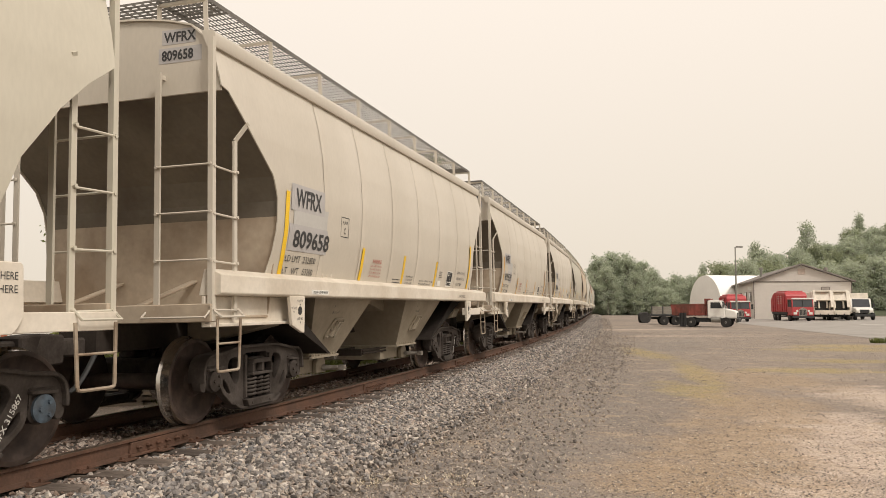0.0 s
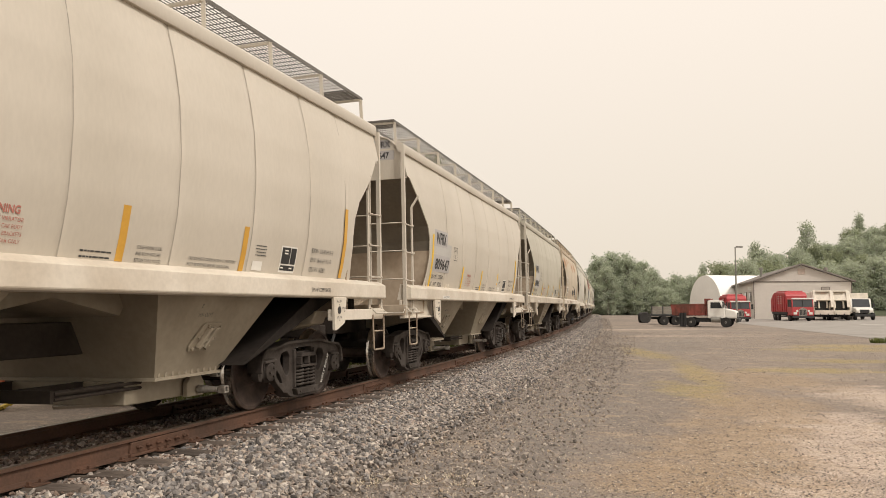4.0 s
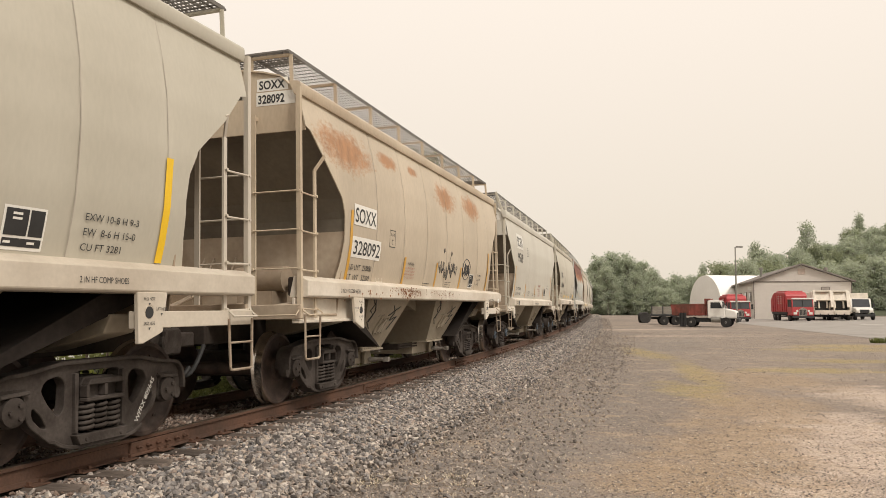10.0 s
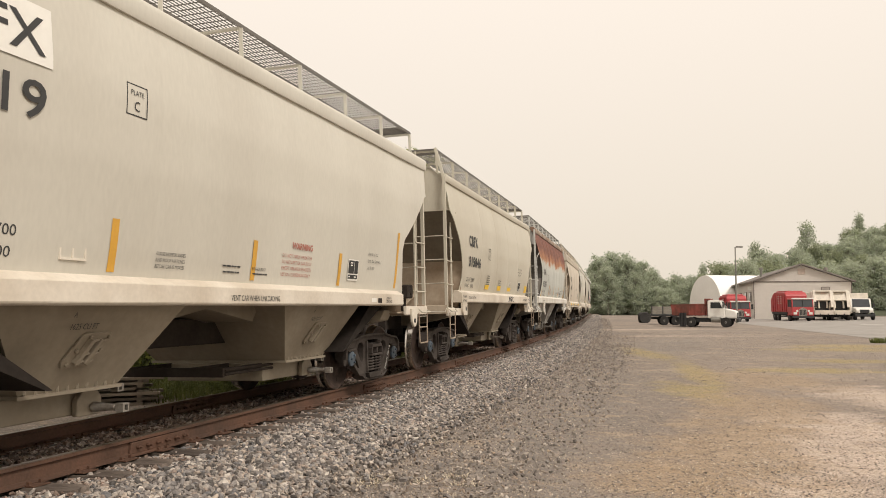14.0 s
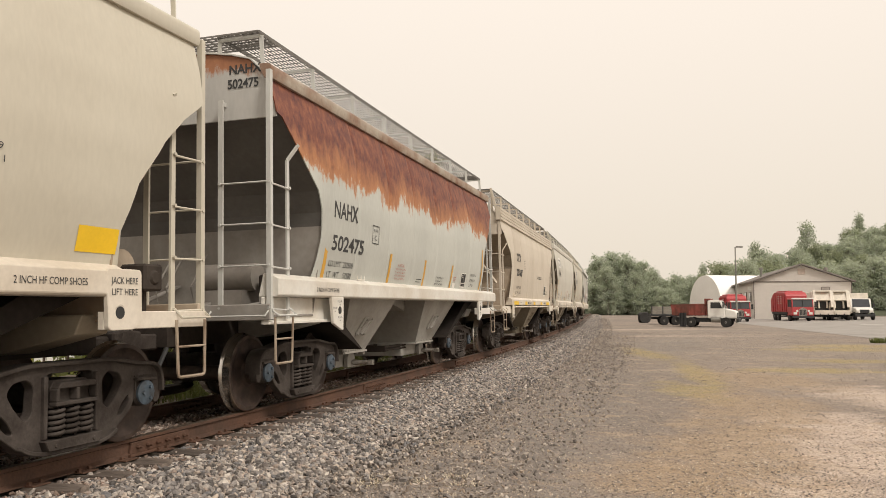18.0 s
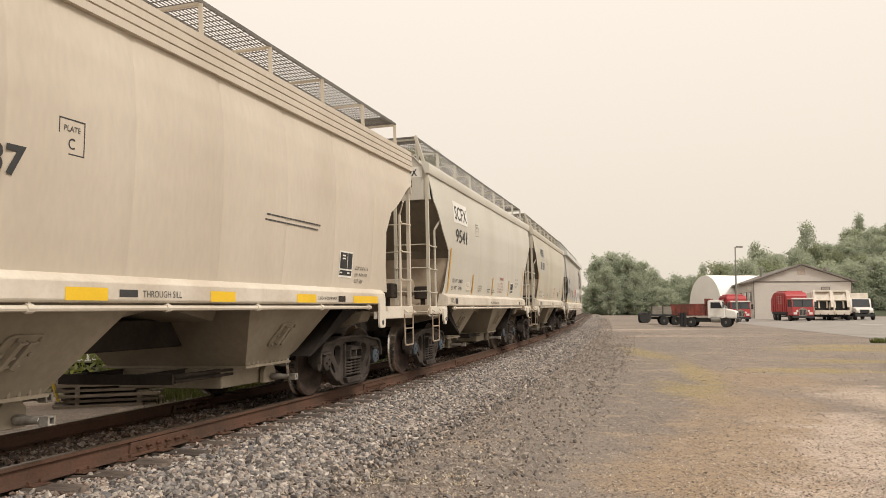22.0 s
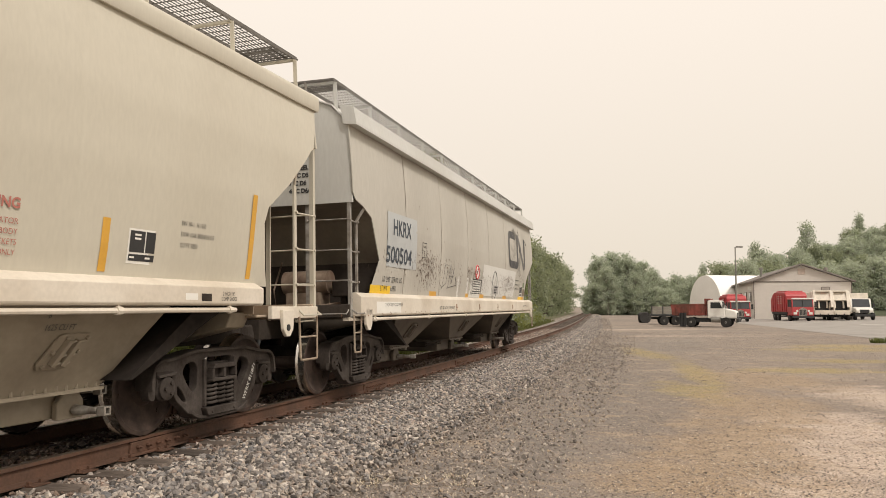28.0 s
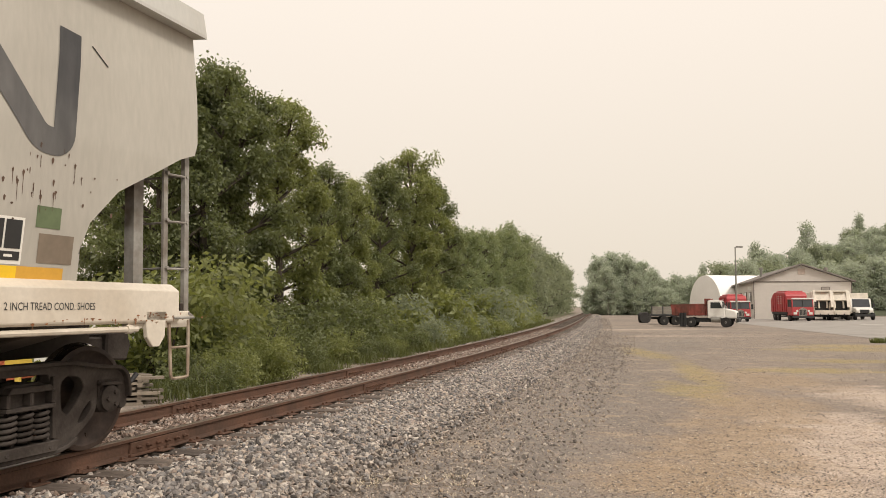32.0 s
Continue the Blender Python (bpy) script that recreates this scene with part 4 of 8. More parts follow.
        # sill step: a bent stirrup
        b = bm_new()
        ys, zb = sgn * 1.56, 0.61
        xo, xi = x - end * 0.01, x - end * (k["side_stile"] + 0.01)
        for a_, c_ in (((xo, 1.12), (xo - end * 0.005, zb + 0.03)), ((xi, 1.12), (xi + end * 0.03, zb + 0.03))):
            bar(b, (a_[0], ys, a_[1]), (c_[0], ys, c_[1]), 0.030, 0.014, (0, 1, 0))
        path(b, [(xo - end * 0.005, ys, zb + 0.035), (xo - end * 0.012, ys, zb + 0.008), (xo - end * 0.04, ys, zb), (xi + end * 0.07, ys, zb), (xi + end * 0.04, ys, zb + 0.008), (xi + end * 0.03, ys, zb + 0.035)], 0.015, 6)
        rod(b, (xo, ys, zb + 0.27), (xi + end * 0.02, ys, zb + 0.27), 0.012, 6)
        part("sill_step", b, STEPP, car, "dirty bent-steel sill step")
        # hand grab under the deck edge
        b = bm_new()
        path(b, [(x, y + sgn * 0.03, 1.20), (x, y + sgn * 0.11, 1.14), (xs, y + sgn * 0.11, 1.14), (xs, y + sgn * 0.03, 1.22)], 0.012, 6)
        path(b, [(x + end * 0.03, y, 1.20), (x + end * 0.11, y, 1.14), (x + end * 0.11, ye - sgn * 0.1, 1.14), (x + end * 0.03, ye - sgn * 0.1, 1.20)], 0.012, 6)
        part("grab_iron", b, k["end_paint"], car)

    def brake_gear(self, end, pe):
        k, car, half = self.k, self.car, self.half
        e1, wk = self.knee(end)
        if end == k["gear_end"]:
            b = bm_new()
            x = end * (half - 0.45)
            rod(b, (x, -1.05, 1.60), (x, -0.35, 1.60), 0.17, 18)
            box(b, x - 0.2, x + 0.2, -0.95, -0.45, 1.15, 1.45)
            part("air_reservoir", b, k.get("gear_paint", k["low_paint"]), car, smooth=True)
            b = bm_new()
            box(b, x - 0.12, x + 0.12, -1.40, -1.12, 1.38, 1.62)
            rod(b, (x, -1.42, 1.5), (x, -1.10, 1.5), 0.07, 10)
            rod(b, (x, -1.26, 1.16), (x, -1.26, 1.4), 0.05, 8)
            part("brake_valve", b, UNDER, car, bevel=0.02)
            b = bm_new()
            for y in (0.15, 0.3, -0.2):
                path(b, [(x, y, 1.17), (x + end * 0.1, y, 1.5), (end * (half - e1 + 0.05), y + 0.25, 1.95)], 0.014, 6)
            path(b, [(x, -1.2, 1.3), (x + end * 0.2, -0.9, 1.25), (x + end * 0.25, 0.2, 1.28)], 0.02, 6)
            part("brake_pipe", b, k.get("gear_paint", k["low_paint"]), car)
        if k.get("braces"):
            b = bm_new()
            for sgn in (-1, 1):
                bar(b, (end * (half - 0.05), sgn * 0.35, k["bulk"] + 0.1), (end * (half - e1 * 0.7), sgn * 1.2, 1.9), 0.10, 0.05)
            part("end_brace", b, k["end_paint"], car)

    def hoppers(self):
        k, car, uc = self.k, self.car, self.uc
        s0 = k["sill"][0]
        vt = self.v(k["prof"][0][0]) - 0.10
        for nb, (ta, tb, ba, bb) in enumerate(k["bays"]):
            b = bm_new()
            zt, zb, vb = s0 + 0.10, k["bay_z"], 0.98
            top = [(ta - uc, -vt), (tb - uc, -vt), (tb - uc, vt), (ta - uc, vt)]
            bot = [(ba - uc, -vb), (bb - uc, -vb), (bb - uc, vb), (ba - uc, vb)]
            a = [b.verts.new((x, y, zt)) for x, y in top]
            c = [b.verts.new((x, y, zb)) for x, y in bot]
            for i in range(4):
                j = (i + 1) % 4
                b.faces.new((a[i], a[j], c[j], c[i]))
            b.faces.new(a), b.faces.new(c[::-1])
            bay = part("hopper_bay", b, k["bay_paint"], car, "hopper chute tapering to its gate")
            b = bm_new()
            box(b, ba - uc - 0.03, bb - uc + 0.03, -vb - 0.03, vb + 0.03, zb - 0.03, zb + 0.0)
            for sgn in (-1, 1):
                n = 10
                for i in range(n):
                    x = ba - uc + (bb - ba) * (i + 0.5) / n
                    rod(b, (x, sgn * (vb + 0.012), zb - 0.01), (x, sgn * (vb + 0.012), zb + 0.045), 0.014, 5)
            part("bolted_flange", b, k["bay_paint"], bay)
            b = bm_new()
            box(b, ba - uc - 0.10, bb - uc - 0.14, -0.72, 0.72, zb - 0.26, zb - 0.03)
            part("outlet_gate", b, k["bay_paint"], bay, bevel=0.01)
            # operating shafts: a tapered stub, a collar and an open square socket
            b = bm_new()
            for xm, zs, reach in ((bb - 0.10 - uc, zb - 0.20, 1.12), (bb + 0.14 - uc, zb - 0.05, 0.86)):
                rod(b, (xm, -reach + 0.06, zs), (xm, reach - 0.06, zs), 0.032, 8)
                for sgn in (-1, 1):
                    rod(b, (xm, sgn * (reach - 0.30), zs), (xm, sgn * (reach - 0.10), zs), 0.050, 10, 0.030)
                    ya, yb = sorted((sgn * (reach - 0.04), sgn * (reach + 0.05)))
                    for q in (-1, 1):
                        box(b, xm + q * 0.030 - 0.009, xm + q * 0.030 + 0.009, ya, yb, zs - 0.039, zs + 0.039)
                        box(b, xm - 0.022, xm + 0.022, ya, yb, zs + q * 0.031 - 0.008, zs + q * 0.031 + 0.008)
            part("gate_shaft", b, CHROME, bay, "worn bright capstan ends", bevel=0.004)
            for sgn in (-1, 1):
                b = bm_new()
                y0, y1 = sorted((sgn * 0.74, sgn * 0.80))
                slab(b, rounded([(bb - 0.28 - uc, zb - 0.27), (bb + 0.02 - uc, zb - 0.27), (bb + 0.02 - uc, zb - 0.12), (bb - 0.06 - uc, zb - 0.02), (bb - 0.18 - uc, zb - 0.02), (bb - 0.28 - uc, zb - 0.12)], 0.02), y0, y1)
                part("shaft_bearing", b, k["bay_paint"], bay, bevel=0.006)
            # vibrator bracket on the sloping side: a skewed plate with claws and bolts
            for sgn in (-1, 1):
                b = bm_new()
                f = 0.57
                yv, zv = vt + (vb - vt) * f, zt + (zb - zt) * f
                xc = ((ta + tb) / 2 + (ba + bb) / 2) / 2 - uc - 0.03
                nrm = Vector((0, sgn * (zt - zb), -(vt - vb))).normalized()
                c0 = Vector((xc, sgn * yv, zv)) + nrm * 0.004
                dn = Vector((0, sgn * (vb - vt), zb - zt)).normalized()
                ax = Vector((1, 0, 0))

                def pt(i, j, d):
                    return c0 + ax * i + dn * j + nrm * d

                edge = [(-0.05, -0.155), (0.215, -0.155), (0.235, -0.10), (0.10, 0.135), (0.06, 0.155), (-0.205, 0.155), (-0.225, 0.105), (-0.10, -0.135)]
                lo_, hi_ = [[b.verts.new(pt(i, j, d)) for i, j in edge] for d in (0, 0.022)]
                b.faces.new(hi_), b.faces.new(lo_[::-1])
                for m in range(len(edge)):
                    n_ = (m + 1) % len(edge)
                    b.faces.new((lo_[m], lo_[n_], hi_[n_], hi_[m]))
                for i, j in ((-0.02, -0.12), (0.19, -0.12), (0.14, 0.0), (-0.17, 0.12), (0.06, 0.12), (-0.12, 0.0)):
                    rod(b, pt(i, j, 0.02), pt(i, j, 0.045), 0.020, 6)
                for i in (-0.055, 0.045):
                    sk = lambda j: i - j * 0.42
                    bar(b, pt(sk(-0.11), -0.11, 0.045), pt(sk(0.11), 0.11, 0.045), 0.045, 0.05, nrm)
                    for j in (-0.09, 0.03, 0.10):
                        rod(b, pt(sk(j) - 0.01, j, 0.055), pt(sk(j) + 0.07, j - 0.02, 0.055), 0.017, 6, 0.011)
                part("vibrator_bracket", b, k["bay_paint"], bay, bevel=0.004)
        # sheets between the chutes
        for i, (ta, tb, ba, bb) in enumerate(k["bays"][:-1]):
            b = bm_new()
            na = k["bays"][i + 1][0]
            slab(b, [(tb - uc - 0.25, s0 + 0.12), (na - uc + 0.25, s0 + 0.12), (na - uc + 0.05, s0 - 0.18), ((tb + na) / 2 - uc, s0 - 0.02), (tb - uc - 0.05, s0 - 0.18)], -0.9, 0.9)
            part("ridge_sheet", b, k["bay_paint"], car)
        zg = k["bay_z"]
        for bay_ in k["bays"][1:]:
            x1 = bay_[2] - uc
            for y in (-0.68, -0.2, 0.68):
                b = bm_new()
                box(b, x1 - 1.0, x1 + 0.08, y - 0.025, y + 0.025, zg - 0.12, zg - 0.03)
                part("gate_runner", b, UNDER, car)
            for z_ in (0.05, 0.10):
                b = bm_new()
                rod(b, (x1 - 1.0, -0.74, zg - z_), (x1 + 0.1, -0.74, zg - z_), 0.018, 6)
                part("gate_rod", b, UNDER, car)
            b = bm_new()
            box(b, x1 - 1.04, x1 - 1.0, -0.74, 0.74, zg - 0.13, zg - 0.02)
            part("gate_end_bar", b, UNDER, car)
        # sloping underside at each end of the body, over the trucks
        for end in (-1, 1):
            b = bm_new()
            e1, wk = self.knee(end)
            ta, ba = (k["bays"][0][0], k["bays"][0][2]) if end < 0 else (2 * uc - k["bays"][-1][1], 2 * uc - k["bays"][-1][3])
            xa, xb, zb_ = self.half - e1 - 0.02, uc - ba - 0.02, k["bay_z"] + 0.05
            # shade of the hollow over the truck is in this part's colour
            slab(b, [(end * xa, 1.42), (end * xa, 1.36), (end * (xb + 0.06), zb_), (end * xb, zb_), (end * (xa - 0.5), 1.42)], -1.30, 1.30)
            part("end_slope", b, SLOPE_BLACK, car, "underside of the slope sheet, near-black to stand for shade")

    # ---- markings on the near side ----
    def put(self, u, w, lift=0.007):
        return Vector((u - self.uc, -(self.v(w) + lift), w))

    def rect(self, name, u0, u1, w0, w1, material, lift=0.005, label="", slant=0.0):
        n = max(2, int((w1 - w0) / 0.08) + 1)
        m = max(2, int((u1 - u0) / 0.4) + 1)
        rows = [[self.put(u0 + (u1 - u0) * j / (m - 1) + slant * (i / (n - 1)), w0 + (w1 - w0) * i / (n - 1), lift) for j in range(m)] for i in range(n)]
        return part(name, grid_mesh(name, rows, material), None, self.side, label)

    def text(self, body, u, w, h, squeeze=0.85, material=None, bold=0.0, name="lettering", width=None, gap=1.0):
        me = text_mesh(body, h, lambda x, z: self.put(u + x, w + z, 0.009), material or LETTER, squeeze, bold, name, width, gap)
        return part(name, me, None, self.side, "")

    def bay_text(self, body, i, f, h):
        """Lettering on the sloping near face of a hopper chute, f of the way down."""
        k = self.k
        ta, tb, ba, bb = k["bays"][i]
        vt, vb, zt, zb = self.v(k["prof"][0][0]) - 0.10, 0.98, k["sill"][0] + 0.10, k["bay_z"]
        u0 = (ta + tb) / 2 + ((ba + bb) / 2 - (ta + tb) / 2) * f

        def place(x, z):
            g = f - z / (zt - zb)
            return Vector((u0 - self.uc + x - 0.3, -(vt + (vb - vt) * g + 0.012), zt + (zb - zt) * g - 0.004))
        part("lettering", text_mesh(body, h, place, LETTER, 0.9, 0.0), None, self.side)

    def bracket_text(self):
        k, y = self.k, -1.606
        for end in (-1, 1):
            xe = self.uc - k["bracket"]
            if k.get("open_end"):
                for body, z in (("JACK HERE", 1.42), ("LIFT HERE", 1.33)):
                    x0 = end * xe + (0.02 if end > 0 else -0.36)
                    part("lettering", text_mesh(body, 0.055, lambda a, z_, x0=x0, z=z: Vector((x0 + a, y - 0.002, z + z_)), LETTER, width=0.30), None, self.side)
                continue
            hx = end * (xe + 0.12)
            for body, dx, z in (("PULL HERE", 0.0, 1.29), ("LIFT HERE", end * 0.155, 1.205), ("JACK HERE", 0.0, 1.085)):
                part("lettering", text_mesh(body, 0.028, lambda a, z_, x0=hx + dx - 0.07, z=z: Vector((x0 + a, y, z + z_)), LETTER, width=0.14), None, self.side)
                b = bm_new()
                slab(b, [(hx + dx - 0.012, z - 0.022), (hx + dx + 0.012, z - 0.022), (hx + dx, z - 0.042)], y, y - 0.001)
                part("arrow", b, LETTER, self.side)

    def sill_text(self, body, u, w, h, squeeze=0.8):
        y = -(self.k["sill_v"] + 0.004)
        me = text_mesh(body, h, lambda x, z: Vector((u + x - self.uc, y, w + z)), LETTER, squeeze, 0.0)
        return part("lettering", me, None, self.side)

    def sill_rect(self, name, u0, u1, w0, w1, material, label=""):
        y = -(self.k["sill_v"] + 0.003)
        rows = [[Vector((u - self.uc, y, w)) for u in (u0, u1)] for w in (w0, w1)]
        return part(name, grid_mesh(name, rows, material), None, self.side, label)

    def end_text(self, body, v, w, h, squeeze=0.85, patch=None, bold=0.004):
        x = -(self.half - 0.03) - 0.004
        if patch:
            v0, v1, w0, w1 = patch
            rows = [[Vector((x + 0.001, -vv, ww)) for vv in (v0, v1)] for ww in (w0, w1)]
            part("number_patch", grid_mesh("number_patch", rows, self.k["patch"]), None, self.side)
        me = text_mesh(body, h, lambda a, z: Vector((x - 0.003, -(v + a), w + z)), LETTER, squeeze, bold)
        part("lettering", me, None, self.side)

    def fine_print(self, u, w, width, rows_, h=0.022, gap=0.045, material=None, seed=1):
        """Small print that cannot be read: plain bars of the words' lengths."""
        r = random.Random(seed)
        h *= 0.62
        for i in range(rows_):
            x, end_ = u + r.uniform(0, 0.10) * width, u + width - r.uniform(0, 0.12) * width
            vs, fs = [], []
            while x < end_ - 0.02:
                g = min(r.uniform(1.6, 5.0) * h, end_ - x)
                k_, z = len(vs), w - gap * i
                vs += [self.put(x, z - h), self.put(x + g, z - h), self.put(x + g, z), self.put(x, z)]
                fs.append((k_, k_ + 1, k_ + 2, k_ + 3))
                x += g + h * 0.7
            me = bpy.data.meshes.new("fine_print")
            me.from_pydata(vs, [], fs)
            me.materials.append(material or LETTER)
            part("fine_print", me, None, self.side)

    def dial_box(self, u, w, size=0.30):
        """Consolidated stencil: a white-edged card with black fields."""
        s, l = size * 1.18, size * 0.98
        self.rect("stencil_card", u, u + s, w, w + l, WHITE, 0.005, "white card with black stencil fields")
        for a, b_, c, d in ((0.05, 0.57, 0.33, 0.94), (0.61, 0.95, 0.33, 0.94), (0.05, 0.95, 0.08, 0.27)):
            self.rect("stencil_field", u + a * s, u + b_ * s, w + c * l, w + d * l, BLACK, 0.008)
        for a, b_, c in ((0.20, 0.42, 0.80), (0.20, 0.42, 0.69), (0.08, 0.24, 0.15), (0.62, 0.80, 0.15)):
            self.rect("fine_print", u + a * s, u + b_ * s, w + c * l, w + (c + 0.055) * l, WHITE, 0.010)

    def marks(self, name, lots, material, seed, size=(0.009, 0.03), label="", place=None):
        """Scattered short upright marks: lots of (u, w, spread along, spread up, how many), in one mesh."""
        r = random.Random(seed)
        place = place or (lambda u, w: self.put(u, w, 0.006))
        vs, fs = [], []
        for u0, w0, su, sw, n in lots:
            for _ in range(n):
                u, w = r.gauss(u0, su), w0 + r.uniform(-1, 0.4) * sw * (0.4 + r.random())
                a, h = size[0] * r.uniform(0.4, 1.7), size[1] * r.uniform(0.4, 2.0)
                i = len(vs)
                ring = ((-a, 0), (-a * 0.7, -h * 0.7), (0, -h), (a * 0.6, -h * 0.6), (a, h * 0.1), (0, h * 0.45))
                vs += [place(u + p_, w + q_) for p_, q_ in ring]
                fs.append(tuple(range(i, i + 6)))
                if r.random() < 0.4:        # a thin run below it
                    i = len(vs)
                    k_ = h * r.uniform(1.5, 3.5)
                    vs += [place(u + p_, w + q_) for p_, q_ in ((-0.003, -h * 0.8), (0.003, -h * 0.8), (0.002, -h - k_), (-0.001, -h - k_))]
                    fs.append((i, i + 1, i + 2, i + 3))
        me = bpy.data.meshes.new(name)
        me.from_pydata(vs, [], fs)
        me.materials.append(material)
        return tagged(part(name, me, None, self.side), label, kind="stuff")

    def scribble(self, name, lines, material, r=0.007, label="", place=None):
        """Hand-drawn strokes laid on the sheet."""
        place = place or (lambda u, w: self.put(u, w, 0.002))
        for ln in lines:
            b = bm_new()
            pts = []
            for (a0, a1), (b0, b1) in zip(ln, ln[1:]):
                pts += [place(a0 + (b0 - a0) * i / 3, a1 + (b1 - a1) * i / 3) for i in range(3)]
            path(b, pts + [place(*ln[-1])], r, 4)
            part(name, b, material, self.side, label)

    def on_bay(self, i):
        """Place on the near face of chute i: a along from its middle, f of the way down."""
        k = self.k
        ta, tb, ba, bb = k["bays"][i]
        vt, vb, zt, zb = self.v(k["prof"][0][0]) - 0.10, 0.98, k["sill"][0] + 0.10, k["bay_z"]
        return lambda a, f: Vector(((ta + tb) / 2 + ((ba + bb) / 2 - (ta + tb) / 2) * f - self.uc + a, -(vt + (vb - vt) * f + 0.004), zt + (zb - zt) * f))

    def plate_box(self, u, w, letter, squeeze=0.8):
        for a, b_, c, d in ((0, 0.26, 0, 0.011), (0, 0.26, 0.259, 0.27), (0, 0.011, 0, 0.27), (0.249, 0.26, 0, 0.27)):
            self.rect("plate_outline", u + a, u + b_, w + c, w + d, LETTER, 0.006)
        self.text("PLATE", u + 0.045, w + 0.175, 0.045, width=0.165)
        self.text(letter, u + 0.09, w + 0.045, 0.085, 0.9)

    def card_holder(self, u, w):
        b = bm_new()
        p = self.put(u, w, 0.0)
        x, y, z = p
        y += 0.02
        box(b, x, x + 0.27, y - 0.04, y, z, z + 0.018)
        box(b, x, x + 0.27, y - 0.04, y, z + 0.165, z + 0.18)
        box(b, x, x + 0.27, y - 0.04, y, z + 0.105, z + 0.118)
        for q in (0, 0.125, 0.254):
            box(b, x + q, x + q + 0.016, y - 0.04, y, z + 0.018, z + 0.165)
        part("card_holder", b, self.k["sill_paint"], self.side)

    def ribbon(self, name, line, width, material, lift=0.006, label=""):
        """A painted band of one width along a bent line."""
        pts = []
        for a, c in zip(line, line[1:]):
            a, c = Vector(a), Vector(c)
            m = max(1, int((c - a).length / 0.07))
            pts += [a.lerp(c, i / m) for i in range(m)]
        rows = []
        for i, p in enumerate(pts):
            t = (pts[min(i + 1, len(pts) - 1)] - pts[max(i - 1, 0)]).normalized()
            q = Vector((-t.y, t.x)) * width / 2
            rows.append([self.put(p.x + q.x * f, p.y + q.y * f, lift) for f in (-1, -0.33, 0.33, 1)])
        return part(name, grid_mesh(name, rows, material), None, self.side, label)


# ---- the train ----
PROF_A = [(1.56, 1.47), (1.8, 1.53), (2.1, 1.585), (2.6, 1.62), (3.1, 1.60), (3.5, 1.54), (3.90, 1.44)]
PROF_B = [(1.46, 1.47), (1.7, 1.51), (2.0, 1.545), (2.4, 1.59), (3.0, 1.61), (3.4, 1.575), (3.74, 1.52)]
CUT_A = [(0.0, 3.90), (0.015, 3.45), (0.13, 3.42), (0.48, 3.07), (0.93, 2.69), (1.05, 2.45), (1.08, 2.2), (1.05, 1.85), (0.98, 1.56)]
CUT_B = [(0.0, 3.74), (0.16, 3.19), (0.26, 3.12), (0.75, 2.67), (1.21, 2.33), (1.27, 2.14), (1.18, 1.69), (1.09, 1.46)]
CUT_C = [(0.0, 3.76), (0.0, 3.16), (0.29, 2.95), (0.58, 2.68), (0.90, 2.26), (1.05, 1.85), (1.0, 1.52)]
CUT_T = [(0.0, 3.56), (0.03, 3.30), (0.28, 3.20), (0.77, 2.89), (1.13, 2.70), (1.33, 2.37), (1.28, 1.86), (1.14, 1.46)]
CUT_D = [(0.0, 3.80), (0.01, 2.82), (0.10, 2.72), (0.36, 2.66), (0.69, 2.53), (1.10, 1.93), (0.80, 1.42)]
TYPE_A = dict(bent=False, L=7.93, over=0.65, prof=PROF_A, cut=CUT_A, eave=(0.06, 0.12), ridge=4.28, walk=4.43, walk_v=(0.75, 1.30), stanch=8, bulk=3.45, knee=(1.11, 2.25), sill=(1.35, 1.56), sill_v=1.60, sill_from=-0.72, bracket=1.05, deep=True, deck=0.12, side_stile=0.42, stile_top=2.95, rungs=(4, 1.21, 0.47), bays=((1.85, 3.95, 2.4, 3.3), (5.45, 7.66, 5.90, 6.95)), bay_z=0.56, gear_end=1, seams=(1.62, 2.88, 4.14, 5.44, 6.72, 7.98, 9.0), seam=0.015, seam_shade=0.007, dent=0.010, caps=(0, 0, 0, 0), paint=CREAM, sill_paint=SILL, end_paint=CREAM, low_paint=ENDP, bay_paint=BAY, patch=PATCH, side_label="curved cream side sheet with faint vertical weld seams")
TYPE_B = dict(TYPE_A, bent=True, L=8.70, over=0.49, prof=PROF_B, cut=CUT_B, eave=(0.05, 0.17), ridge=4.22, walk=4.39, bulk=3.25, knee=(1.30, 2.2), sill=(1.25, 1.44), sill_v=1.59, sill_from=0.56, sill_rear=0.85, bracket=0.62, deep=False, pipe=True, deck=0.0, stile_top=2.68, side_stile=0.45, rungs=(4, 1.07, 0.43), bays=((1.95, 4.3, 2.6, 3.7), (6.1, 8.5, 6.8, 7.9)), gear_end=1, seams=(3.5, 7.0), seam=0.004, seam_shade=0, dent=0.012, paint=CREAM_B, end_paint=CREAM_C, patch=WHITE, caps=(1, 1, 1, 1), side_label="smooth grey-cream side sheet with a few dents")
TYPE_C = dict(TYPE_A, bent=True, open_end=True, L=8.50, over=0.15, prof=[(w - 0.03, v) for w, v in PROF_A[:-1]] + [(3.80, 1.46)], cut=CUT_C, ridge=4.22, walk=4.42, bulk=3.2, knee=(1.08, 2.2), sill=(1.32, 1.53), sill_from=0.68, sill_rear=0.88, bracket=1.08, bays=((1.9, 4.1, 2.5, 3.4), (5.9, 8.0, 6.4, 7.3)), paint=CREAM_C, end_paint=CREAM_C, seams=(1.3, 2.7, 4.4, 6.0, 7.6, 9.0), seam=0.007, seam_shade=0, caps=(1, 1, 0, 1), side_label="smooth warm cream side sheet with scuffs")
